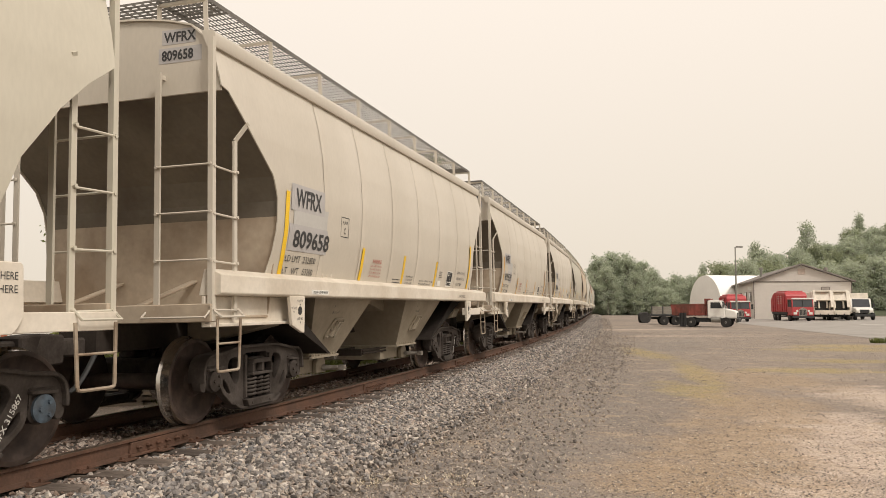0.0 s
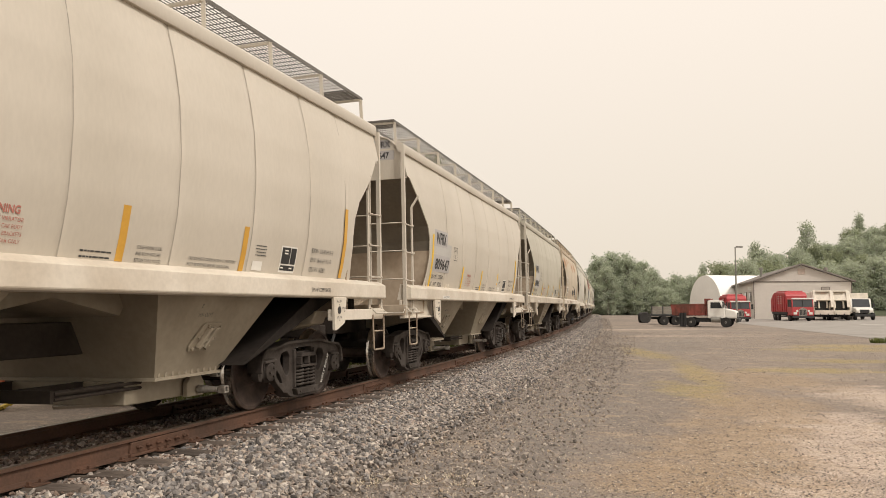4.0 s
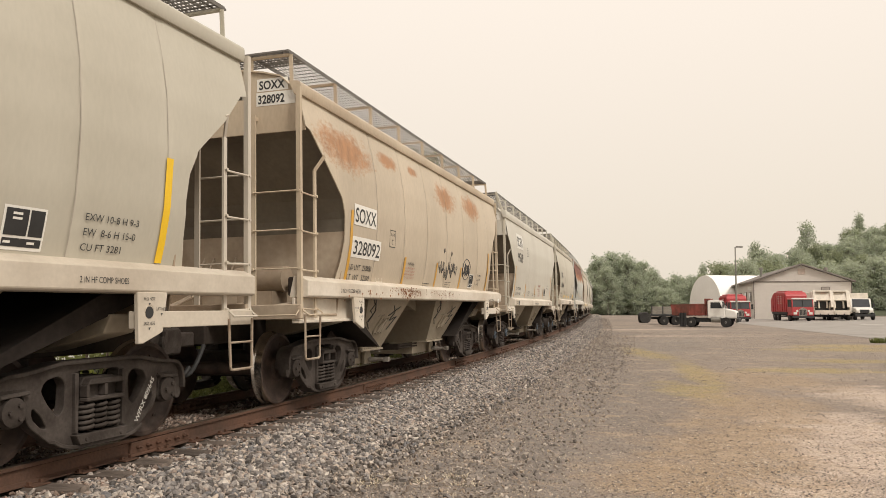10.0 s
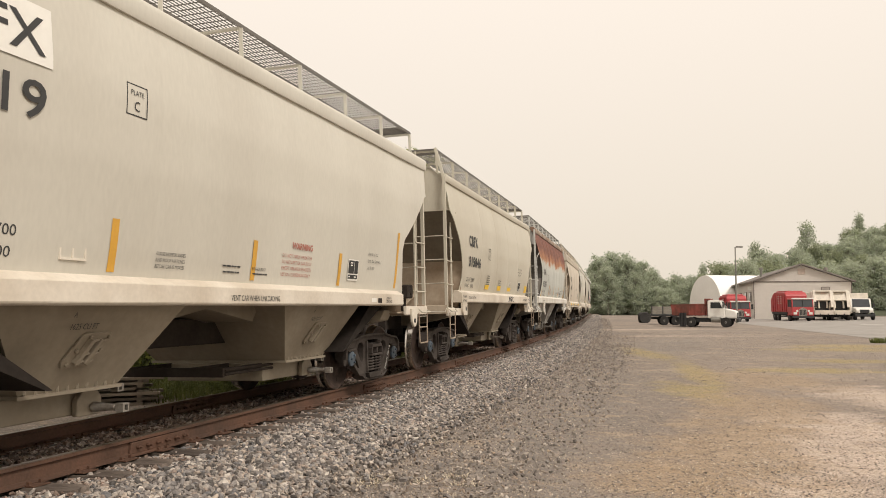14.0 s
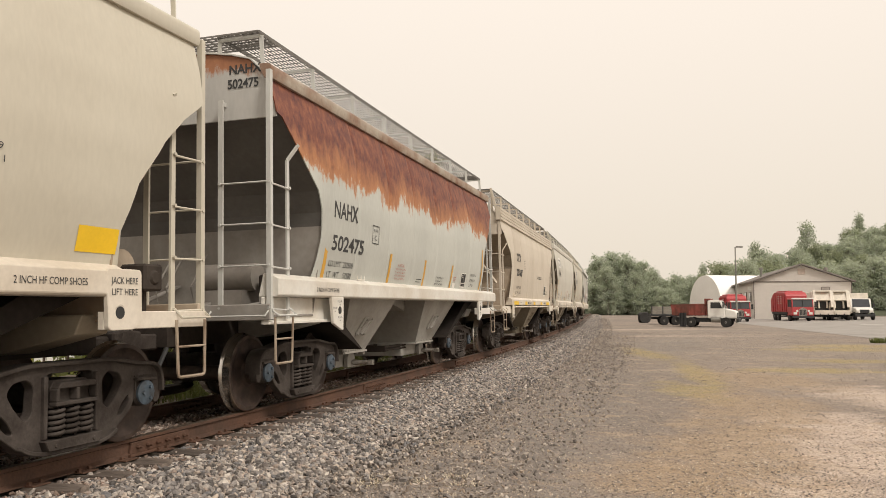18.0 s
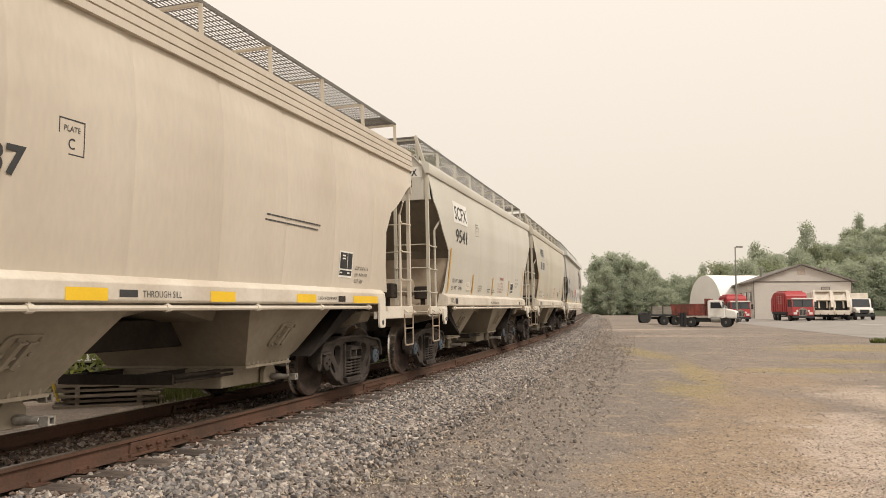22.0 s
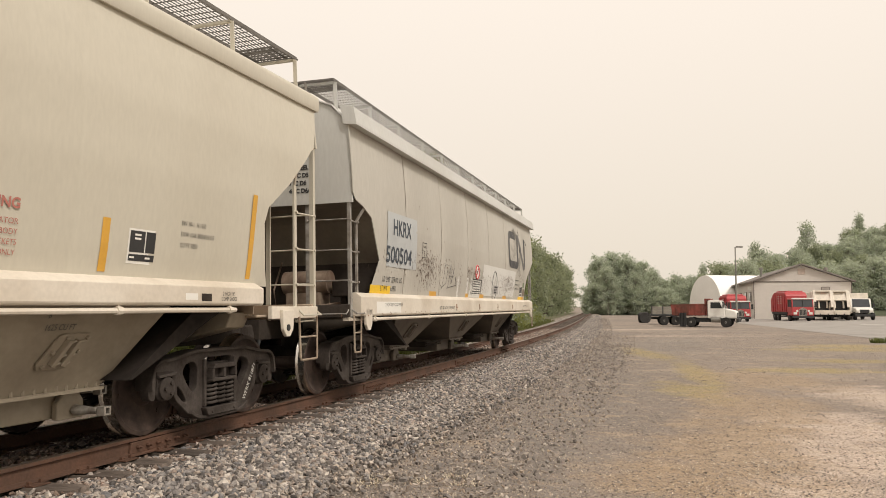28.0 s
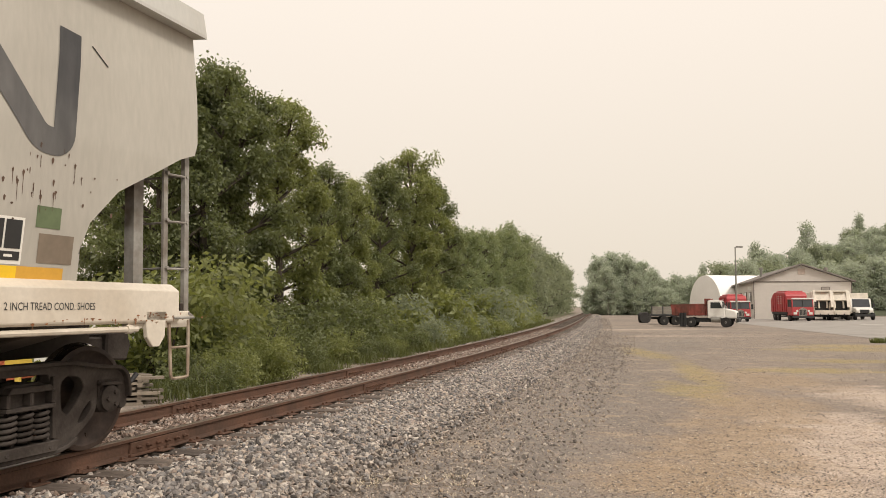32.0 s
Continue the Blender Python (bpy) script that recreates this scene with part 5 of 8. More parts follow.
TYPE_T = dict(TYPE_A, bent=True, L=8.47, over=0.57, prof=[(1.46, 1.52), (1.8, 1.56), (2.3, 1.60), (2.8, 1.615), (3.2, 1.59), (3.56, 1.53)], cut=CUT_T, eave=(0.05, 0.36), steps=4, ridge=4.18, walk=4.38, bulk=3.2, knee=(1.36, 2.3), sill=(1.27, 1.44), sill_v=1.60, sill_from=0.64, sill_rear=0.84, tall=True, bracket=0.62, deep=False, pipe=True, deck=0.0, stile_top=2.75, bays=((1.9, 4.2, 2.5, 3.5), (5.9, 8.2, 6.5, 7.5)), low_paint=ENDP, slope_paint=TAN_SHADE, paint=PALE, sill_paint=SILL, end_paint=PALE, seams=(1.2, 2.5, 3.8, 5.1, 6.4, 7.7, 9.0), seam=0.012, seam_shade=0, caps=(0, 0, 0, 1), braces=True, side_label="dusty tan side sheet with soft vertical ribs")
TYPE_D = dict(TYPE_A, bent=True, cut_rear=[(0.0, 3.80), (0.01, 2.74), (0.05, 2.63), (0.27, 2.55), (0.62, 2.36), (1.0, 2.16), (1.28, 1.88), (1.37, 1.62), (1.39, 1.42)], knee_rear=(1.42, 1.9), L=12.65, over=0.50, prof=[(1.42, 1.50), (1.9, 1.56), (2.5, 1.60), (3.1, 1.59), (3.5, 1.56), (3.80, 1.53)], cut=CUT_D, eave=(0.14, 0.20), fascia=True, post_top=2.70, posts=True, ridge=4.28, walk=4.44, bulk=2.72, knee=(1.14, 1.9), sill=(1.10, 1.385), sill_v=1.60, sill_from=-0.24, bracket=0.35, deck=-0.03, deep=True, side_stile=0.27, rungs=(3, 1.58, 0.425), stile_top=2.44, bays=((1.9, 4.9, 2.6, 3.6), (5.2, 9.3, 6.6, 7.7), (9.7, 12.7, 11.0, 12.0)), bay_z=0.52, bay_paint=BAYD, pipe=True, seam_shade=0.010, low_paint=UNDER, stanch=11, paint=GREYW, sill_paint=SILL, end_paint=mat("worn_grey_ladder_paint", (0.36, 0.345, 0.315), 0.6, 0.1, 0.3, 24, 5, 0.05, dark=(0.20, 0.17, 0.14)), seams=(1.85, 4.0, 6.15, 8.3, 10.4, 12.6), seam=0.018, caps=(0, 0, 0, 0), side_label="weathered off-white side sheet with brown scratches")

SPRAY = mat("faded_black_spray", (0.09, 0.088, 0.085), 0.7, 0, 0.3, 14, 3, 0.0)
V = 4.735            # metres a second
TRAIN = []           # (car, place of its first axle at 0 s, L)


def add_car(kind, sigma, label, **more):
    spec = dict(kind, seed=sigma, **more)
    c = Car(spec)
    ob = c.build(label)
    TRAIN.append((ob, sigma, spec["L"]))
    return c


def strips(c, material, first, rest, width=0.085, first_w=(1.58, 2.56)):
    c.rect("reflector_strip", first, first + width, *first_w, material, 0.006, "upright reflective strip")
    for u, w1 in rest:
        c.rect("reflector_strip", u, u + width, c.k["prof"][0][0] + 0.05, w1, material, 0.006, "upright reflective strip")


NOTICE = ("DO NOT APPLY VIBRATOR", "TO ANY PART OF CAR BODY", "EXCEPT VIBRATOR BRACKETS", "USE ON LOADED CAR ONLY")


def wf_car(sigma, number, lim, wt, strip=None, kind=TYPE_A):
    c = add_car(dict(kind, mark="WFRX " + number), sigma, "cream covered hopper with grey number patches and yellow strips")
    strips(c, strip or YELLOW, 0.585, ((2.94, 2.07), (4.73, 2.07), (6.55, 2.07)), 0.09)
    c.rect("reflector_strip", 8.97, 9.06, 1.62, 2.54, strip or YELLOW, 0.006)
    c.rect("number_patch", 0.72, 1.61, 2.36, 2.67, PATCH, 0.004, "grey repainted patch behind the letters")
    c.rect("number_patch", 0.71, 1.85, 1.89, 2.20, PATCH, 0.004, "grey repainted patch behind the number")
    c.rect("number_patch", 0.80, 1.92, 2.20, 2.44, PATCHL, 0.0035, "paler repainted band between the patches")
    c.text("WFRX", 0.83, 2.41, 0.22, bold=0.006, width=0.68)
    c.text(number, 0.82, 1.94, 0.20, bold=0.006, width=0.97)
    c.text("LD LMT  " + lim, 0.69, 1.76, 0.08, width=0.79)
    c.text("LT   WT   " + wt, 0.68, 1.62, 0.08, width=0.78)
    c.plate_box(2.13, 2.16, "C")
    c.card_holder(1.77, 1.60)
    c.bracket_text()
    for i in (0, 1):
        c.bay_text("AB"[i], i, 0.24, 0.04)
        c.bay_text("1641 CU FT", i, 0.34, 0.04)
    c.text("WARNING", 3.38, 1.88, 0.058, 0.9, REDINK, 0.002, width=0.35)
    for i, body in enumerate(NOTICE):
        c.text(body, 3.30, 1.825 - 0.05 * i, 0.030, material=REDINK, width=0.47)
    c.fine_print(4.33, 1.68, 0.36, 2, 0.02, 0.045, None, 4)
    for i, body in enumerate(("CLOSE HOPPER SLIDES", "AND ROOF HATCHES", "BEFORE CAR IS MOVED")):
        c.text(body, 4.96, 1.73 - 0.055 * i, 0.03, 0.8)
    for i, body in enumerate(("CAUTION HATCH COVERS AT EACH COMPARTMENT", "MUST BE OPENED BEFORE UNLOADING")):
        c.text(body, 5.68, 1.68 - 0.055 * i, 0.03, width=0.80 - 0.1 * i)
    c.dial_box(7.37, 1.63, 0.31)
    c.rect("white_decal", 6.80, 7.0, 1.63, 1.73, WHITE, 0.006)
    c.fine_print(6.82, 1.90, 0.24, 4, 0.016, 0.034, None, 7)
    for i, body in enumerate(("EXW 10-8 H 9-3", "EW  8-6 H 15-0", "CU FT 3281")):
        c.text(body, 8.09, 1.90 - 0.115 * i, 0.058, width=(0.60, 0.58, 0.44)[i])
    c.sill_rect("white_tag", 1.24, 1.72, 1.385, 1.44, WHITE)
    part("lettering", text_mesh("2 IN HF COMP SHOES", 0.038, lambda x, z: Vector((1.26 + x - c.uc, -(c.k["sill_v"] + 0.006), 1.395 + z)), LETTER, width=0.44), None, c.side)
    c.sill_text("2 IN HF COMP SHOES", 8.0, 1.42, 0.05)
    c.end_text("WFRX", 0.87, 3.965, 0.105, 0.9, (0.84, 1.24, 3.94, 4.095))
    c.end_text(number, 0.84, 3.775, 0.105, 0.86, (0.80, 1.31, 3.745, 3.905))
    return c


lead = add_car(TYPE_C, -5.47, "cream covered hopper with a level orange strip", gear_end=-1, mark="CBFX 315867")
lead.rect("reflector_strip", 8.62, 9.14, 1.62, 1.84, YELLOW, 0.006, "level orange reflective strip")
lead.bracket_text()
wf_car(7.09, "809658", "232800", "53200")
wf_car(19.31, "809539", "232700", "53300", AMBER)
wf_car(31.60, "809647", "232800", "53200")
wf_car(43.96, "809645", "232500", "53500", kind=dict(TYPE_A, paint=CREAM_G, sill_paint=SILLD, gear_end=-1))


def rusted(name, base, rust, level, soft, blotch, seed, fresh=None):
    """Paint with rust that has eaten down from the eaves in ragged streaks, or bloomed in patches."""
    m = mat(name, base, 0.6, 0, 0.12, 26, 0.8, 0.05, dark=tuple(c * 0.84 for c in base), stretch=(1, 1, 0.3))
    n, l = m.node_tree.nodes, m.node_tree.links
    b = n["Principled BSDF"]
    old = b.inputs["Base Color"].links[0].from_socket
    tc, sep = n.new("ShaderNodeTexCoord"), n.new("ShaderNodeSeparateXYZ")
    l.new(tc.outputs["Object"], sep.inputs[0])

    def noise_of(scale, stretch, detail):
        mp, t = n.new("ShaderNodeMapping"), n.new("ShaderNodeTexNoise")
        mp.inputs["Scale"].default_value, mp.inputs["Location"].default_value = stretch, (seed, 0, seed)
        t.inputs["Scale"].default_value, t.inputs["Detail"].default_value, t.inputs["Roughness"].default_value = scale, detail, 0.7
        l.new(tc.outputs["Object"], mp.inputs[0]), l.new(mp.outputs[0], t.inputs[0])
        return t.outputs[0]

    def calc(op, a, c):
        q = n.new("ShaderNodeMath")
        q.operation = op
        for i, val in enumerate((a, c)):
            if isinstance(val, (int, float)):
                q.inputs[i].default_value = val
            else:
                l.new(val, q.inputs[i])
        return q.outputs[0]

    streak = noise_of(7.0, (1, 1, 0.45), 10)
    edge = noise_of(1.1, (1, 1, 0.5), 5)
    h = calc("SUBTRACT", sep.outputs["Z"], level)
    f = calc("ADD", h, calc("MULTIPLY", calc("SUBTRACT", streak, 0.5), soft))
    f = calc("ADD", f, calc("MULTIPLY", calc("SUBTRACT", edge, 0.5), blotch))
    r = n.new("ShaderNodeMapRange")
    r.inputs["From Min"].default_value, r.inputs["From Max"].default_value = -0.02, 0.07
    l.new(f, r.inputs[0])
    cr = n.new("ShaderNodeValToRGB")
    cr.color_ramp.elements[0].position, cr.color_ramp.elements[0].color = 0.36, (rust[0] * 0.30, rust[1] * 0.22, rust[2] * 0.45, 1)
    cr.color_ramp.elements[1].position, cr.color_ramp.elements[1].color = 0.66, (*rust, 1)
    mid = cr.color_ramp.elements.new(0.5)
    mid.color = (rust[0] * 0.6, rust[1] * 0.5, rust[2] * 0.6, 1)
    l.new(noise_of(9.0, (1, 1, 0.6), 11), cr.inputs[0])
    mx = n.new("ShaderNodeMixRGB")
    rim, rim_mix = n.new("ShaderNodeMapRange"), n.new("ShaderNodeMixRGB")     # fresh orange along the lower edge
    rim.inputs["From Min"].default_value, rim.inputs["From Max"].default_value = 0.50, 0.0
    rim.inputs["To Max"].default_value = 0.8 if fresh else 0.0
    rim_mix.inputs[2].default_value = (*(fresh or rust), 1)
    l.new(f, rim.inputs[0]), l.new(rim.outputs[0], rim_mix.inputs[0]), l.new(cr.outputs[0], rim_mix.inputs[1])
    l.new(r.outputs[0], mx.inputs[0]), l.new(old, mx.inputs[1]), l.new(rim_mix.outputs[0], mx.inputs[2])
    l.new(mx.outputs[0], b.inputs["Base Color"])
    return m


def bloomed(name, base, rust, spots):
    """Paint with rust blooming through it in ragged, finely broken patches: spots of (x, z, half width, half height)."""
    m = mat(name, base, 0.6, 0, 0.14, 26, 0.8, 0.05, dark=tuple(c * 0.84 for c in base), stretch=(1, 1, 0.3))
    n, l = m.node_tree.nodes, m.node_tree.links
    b = n["Principled BSDF"]
    col = b.inputs["Base Color"].links[0].from_socket
    tc = n.new("ShaderNodeTexCoord")

    def noise_of(scale, stretch, detail):
        mp, t = n.new("ShaderNodeMapping"), n.new("ShaderNodeTexNoise")
        mp.inputs["Scale"].default_value = stretch
        t.inputs["Scale"].default_value, t.inputs["Detail"].default_value, t.inputs["Roughness"].default_value = scale, detail, 0.7
        l.new(tc.outputs["Object"], mp.inputs[0]), l.new(mp.outputs[0], t.inputs[0])
        return t.outputs[0]

    fine, edge, tint = noise_of(16, (0.5, 1, 1.1), 6), noise_of(2.5, (1, 1, 1), 6), noise_of(7, (1, 1, 0.5), 6)
    cr = n.new("ShaderNodeValToRGB")
    cr.color_ramp.elements[0].position, cr.color_ramp.elements[0].color = 0.35, (*[c * 0.6 for c in rust], 1)
    cr.color_ramp.elements[1].position, cr.color_ramp.elements[1].color = 0.65, (*rust, 1)
    l.new(tint, cr.inputs[0])
    for x, z, rx, rz in spots:
        mp, ln = n.new("ShaderNodeMapping"), n.new("ShaderNodeVectorMath")
        mp.vector_type, ln.operation = "TEXTURE", "LENGTH"
        mp.inputs["Location"].default_value, mp.inputs["Scale"].default_value = (x, 0, z), (rx, 40, rz)
        l.new(tc.outputs["Object"], mp.inputs[0]), l.new(mp.outputs[0], ln.inputs[0])
        f = ln.outputs["Value"]
        for src, k in ((fine, 1.3), (edge, 1.1)):
            q = n.new("ShaderNodeMath")
            q.operation, q.inputs[1].default_value = "MULTIPLY_ADD", k
            l.new(src, q.inputs[0]), l.new(f, q.inputs[2])
            f = q.outputs[0]
        r = n.new("ShaderNodeMapRange")
        r.inputs["From Min"].default_value, r.inputs["From Max"].default_value, r.inputs["To Max"].default_value = 2.12, 1.62, 0.85
        mx = n.new("ShaderNodeMixRGB")
        l.new(f, r.inputs[0]), l.new(r.outputs[0], mx.inputs[0]), l.new(col, mx.inputs[1]), l.new(cr.outputs[0], mx.inputs[2])
        col = mx.outputs[0]
    l.new(col, b.inputs["Base Color"])
    return m


RUSTED = rusted("rust_eaten_white_paint", (0.53, 0.54, 0.495), (0.27, 0.095, 0.045), 2.88, 0.85, 1.3, 3.0, (0.50, 0.23, 0.095))
RUSTED_END = rusted("rust_eaten_end_paint", (0.50, 0.49, 0.46), (0.22, 0.075, 0.040), 3.95, 0.6, 0.4, 6.0, (0.42, 0.19, 0.085))
GREYD = mat("dirty_grey_end_paint", (0.32, 0.30, 0.27), 0.65, 0, 0.2, 14, 1.3, 0.06, dark=(0.20, 0.175, 0.15))
# grey slope-sheet colour with the recess's shade painted in
SLOPED = mat("shaded_grey_slope_paint", (0.15, 0.143, 0.132), 0.7, 0, 0.2, 16, 0.8, 0.05, dark=(0.085, 0.078, 0.07))
BLOOM = bloomed("tan_paint_with_rust_blooms", (0.55, 0.47, 0.36), (0.44, 0.20, 0.075), ((-4.25, 3.38, 1.15, 0.36), (-2.62, 3.53, 0.62, 0.16), (-1.3, 3.58, 0.36, 0.10), (0.65, 3.36, 0.95, 0.34), (2.75, 3.42, 0.95, 0.32)))
SCRATCH = mat("weathered_off_white_paint", (0.49, 0.467, 0.412), 0.6, 0, 0.13, 26, 0.6, 0.05, dark=(0.42, 0.395, 0.345), stretch=(1, 1, 0.22))
GOUGE = mat("dark_brown_gouges", (0.15, 0.092, 0.064), 0.8, 0, 0.3, 20, 4, 0.0)
CHIPS = mat("rust_chips", (0.30, 0.13, 0.055), 0.8, 0, 0.4, 20, 5, 0.0)
so = add_car(TYPE_A, 56.26, "tan covered hopper with rust blooms and white number decals", paint=TAN, side_mat=BLOOM, end_paint=TAN, patch=WHITE, gear_end=-1, side_label="weathered tan side sheet with rust blooms")
strips(so, AMBER, 0.59, ((2.92, 2.05), (4.76, 2.05), (6.52, 2.05)))
so.rect("reflector_strip", 8.97, 9.05, 1.62, 2.50, AMBER, 0.006)
so.rect("number_decal", 0.70, 1.55, 2.37, 2.66, WHITE, 0.005, "white letter decal")
so.rect("number_decal", 0.68, 1.78, 1.92, 2.21, WHITE, 0.005, "white number decal")
so.text("SOXX", 0.73, 2.41, 0.21, bold=0.002, width=0.79)
so.text("328092", 0.72, 1.965, 0.20, bold=0.002, width=1.02)
so.text("LD LMT  233800", 0.68, 1.75, 0.08, width=0.82)
so.text("LT  WT   52200", 0.66, 1.61, 0.08, width=0.82)
so.end_text("SOXX", 0.90, 3.965, 0.11, 0.86, (0.87, 1.30, 3.94, 4.10))
so.end_text("328092", 0.88, 3.785, 0.11, 0.82, (0.86, 1.40, 3.755, 3.925))
so.bracket_text()
so.text("WARNING", 3.10, 1.93, 0.055, 0.9, LETTER, width=0.36)
for i, body in enumerate(NOTICE):
    so.text(body, 3.02, 1.865 - 0.052 * i, 0.030, material=REDINK, width=0.50)
rw = random.Random(77)
lines = []
for k in range(13):          # loose handwriting
    u, w = 4.9 + k * 0.10, 2.02 + rw.uniform(-0.08, 0.12)
    lines.append([(u + rw.uniform(-0.03, 0.03), w), (u + 0.02, w - rw.uniform(0.08, 0.2)), (u + 0.07, w - 0.16), (u + rw.uniform(0.05, 0.10), w + rw.uniform(-0.1, 0.16))])
for u, w in ((5.2, 2.33), (5.72, 2.30), (6.15, 2.03)):
    lines.append([(u, w), (u + 0.05, w + 0.03), (u + 0.09, w - 0.02), (u + 0.04, w - 0.06), (u, w)])
so.scribble("scrawl", lines, SPRAY, 0.006, "thin sprayed scrawl")
ring = [(7.0 + 0.31 * math.cos(i * math.tau / 18), 2.03 + 0.22 * math.sin(i * math.tau / 18)) for i in range(19)]
so.scribble("scrawl", [ring], LETTER, 0.010, "sprayed black ring with marks in it")
so.scribble("scrawl", [[(6.80, 1.92), (6.86, 2.14), (6.90, 1.94)], [(6.94, 2.12), (6.93, 1.90), (7.0, 1.95)], [(7.06, 2.12), (7.04, 1.90)], [(7.14, 2.14), (7.12, 1.94), (7.20, 2.05), (7.22, 1.90)]], LETTER, 0.018, "thick sprayed marks")
so.dial_box(7.32, 1.64, 0.31)
so.plate_box(2.14, 2.16, "C")
so.card_holder(1.77, 1.60)
so.fine_print(4.05, 1.66, 0.45, 2, 0.018, 0.045, None, 32)
so.fine_print(5.45, 1.72, 0.50, 3, 0.018, 0.045, None, 33)
for i, body in enumerate(("EXW 10-8 H 9-3", "EW  8-6 H 15-0", "CU FT 3281")):
    so.text(body, 8.02, 1.92 - 0.10 * i, 0.045, 0.85)
so.sill_text("2 INCH HF COMP SHOES", 0.25, 1.42, 0.055)
so.sill_text("2 INCH HF COMP SHOES", 8.96, 1.36, 0.052)
so.sill_rect("white_tag", 9.99, 10.14, 1.33, 1.43, WHITE)
on_sill = lambda u, w: Vector((u - so.uc, -(so.k["sill_v"] + 0.003), w))
so.marks("rust_chip", ((3.05, 1.50, 0.35, 0.10, 150), (5.0, 1.50, 0.5, 0.10, 40), (1.2, 1.45, 0.6, 0.1, 20)), CHIPS, 5, (0.018, 0.014), "chipped rusty paint on the sill", on_sill)
for i in (0, 1):
    pl = so.on_bay(i)
    so.scribble("scrawl", [[(-0.75, 0.12), (-0.62, 0.2), (-0.72, 0.3), (-0.55, 0.38), (-0.68, 0.5), (-0.5, 0.62)], [(-0.66, 0.12), (-0.5, 0.3), (-0.62, 0.5)], [(0.28, 0.22), (0.45, 0.34), (0.3, 0.5), (0.6, 0.42), (0.35, 0.66)], [(0.2, 0.40), (0.62, 0.24)]], LETTER, 0.010, "sprayed black scrawl", pl)
    so.bay_text("1641 CU FT", i, 0.42, 0.045)


def sc_car(sigma, mark, number, lim, wt, patch_number=False, **more):
    c = add_car(dict(TYPE_B, pipe=number != "9519", mark=mark + " " + number), sigma, more.pop("label"), **more)
    c.rect("number_decal", 1.08, 2.24, 2.95, 3.39, c.k["patch"], 0.005, "letter decal patch")
    c.text(mark, 1.15, 3.02, 0.29, bold=0.003, width=1.02)
    if patch_number:
        c.rect("number_decal", 1.18, 2.44, 2.52, 2.86, c.k["patch"], 0.005, "number decal patch")
    c.text(number, 1.22, 2.56, 0.28, bold=0.003, width=0.97 if len(number) < 5 else 1.14)
    c.rect("reflector_strip", 0.85, 0.935, 1.52, 2.40, AMBER, 0.006, "upright reflective strip")
    for u in (2.955, 5.115, 7.29):
        c.rect("reflector_strip", u, u + 0.085, 1.52, 1.95, AMBER, 0.006, "upright reflective strip")
    c.rect("reflector_strip", 9.42, 9.505, 1.53, 2.42, AMBER, 0.006)
    c.text("LD LMT  " + lim, 1.17, 1.73, 0.08, width=0.86)
    c.text("LT  WT    " + wt, 1.14, 1.58, 0.08, width=0.86)
    c.plate_box(3.02, 2.82, "C")
    c.card_holder(2.44, 1.59)
    c.text("WARNING", 5.97, 1.92, 0.075, 0.9, REDINK, 0.003, width=0.52)
    for i, body in enumerate(NOTICE):
        c.text(body, 5.75, 1.81 - 0.072 * i, 0.042, material=REDINK, width=0.74)
    for i, body in enumerate(("CLOSE HOPPER SLIDES", "AND ROOF HATCHES", "BEFORE CAR IS MOVED")):
        c.text(body, 3.53, 1.69 - 0.055 * i, 0.034, width=0.42)
    c.fine_print(4.57, 1.66, 0.36, 2, 0.026, 0.06, None, 14)
    c.text("EXTERIOR PAINT", 5.13, 1.63, 0.03, width=0.28)
    c.fine_print(5.12, 1.60, 0.34, 1, 0.026, 0.05, None, 15)
    c.dial_box(7.60, 1.60, 0.30)
    for i, body in enumerate(("EW 10-1  H 13-0", "EXW 10-8  EXW H 5-5", "CU FT 3250")):
        c.text(body, 8.27, 1.98 - 0.10 * i, 0.045, 0.85)
    c.bay_text("A", 0, 0.24, 0.045)
    c.bay_text("1625 CU FT", 0, 0.36, 0.05)
    c.bay_text("B", 1, 0.24, 0.045)
    c.bay_text("1625 CU FT", 1, 0.36, 0.05)
    c.sill_text("2 INCH HF", 0.76, 1.355, 0.045)
    c.sill_text("COMP SHOES", 0.76, 1.30, 0.045)
    c.sill_rect("bar_tag", 1.13, 1.34, 1.29, 1.40, BLACK)
    c.sill_text("VENT CAR WHEN UNLOADING", 4.60, 1.295, 0.062, 0.80)
    c.sill_rect("white_tag", 8.28, 8.46, 1.30, 1.36, WHITE)
    c.sill_rect("grey_tag", 8.52, 8.68, 1.29, 1.36, UNDER)
    c.sill_text("2 INCH HF", 8.86, 1.345, 0.04)
    c.sill_text("COMP SHOES", 8.84, 1.295, 0.04)
    c.end_text(mark, 0.98, 3.66, 0.13, 0.8, (0.94, 1.42, 3.63, 3.83))
    c.end_text(number, 0.96, 3.45, 0.13, 0.8)
    x = -(c.half - 0.03) - 0.006
    r = random.Random(int(sigma))
    for i in range(5):
        b = bm_new()
        y = -0.78
        while y < -0.28:
            g = r.uniform(0.04, 0.11)
            box(b, x, x + 0.003, y, y + g, 3.745 - i * 0.085, 3.765 - i * 0.085)
            y += g + 0.022
        part("fine_print", b, LETTER, c.side)
    return c


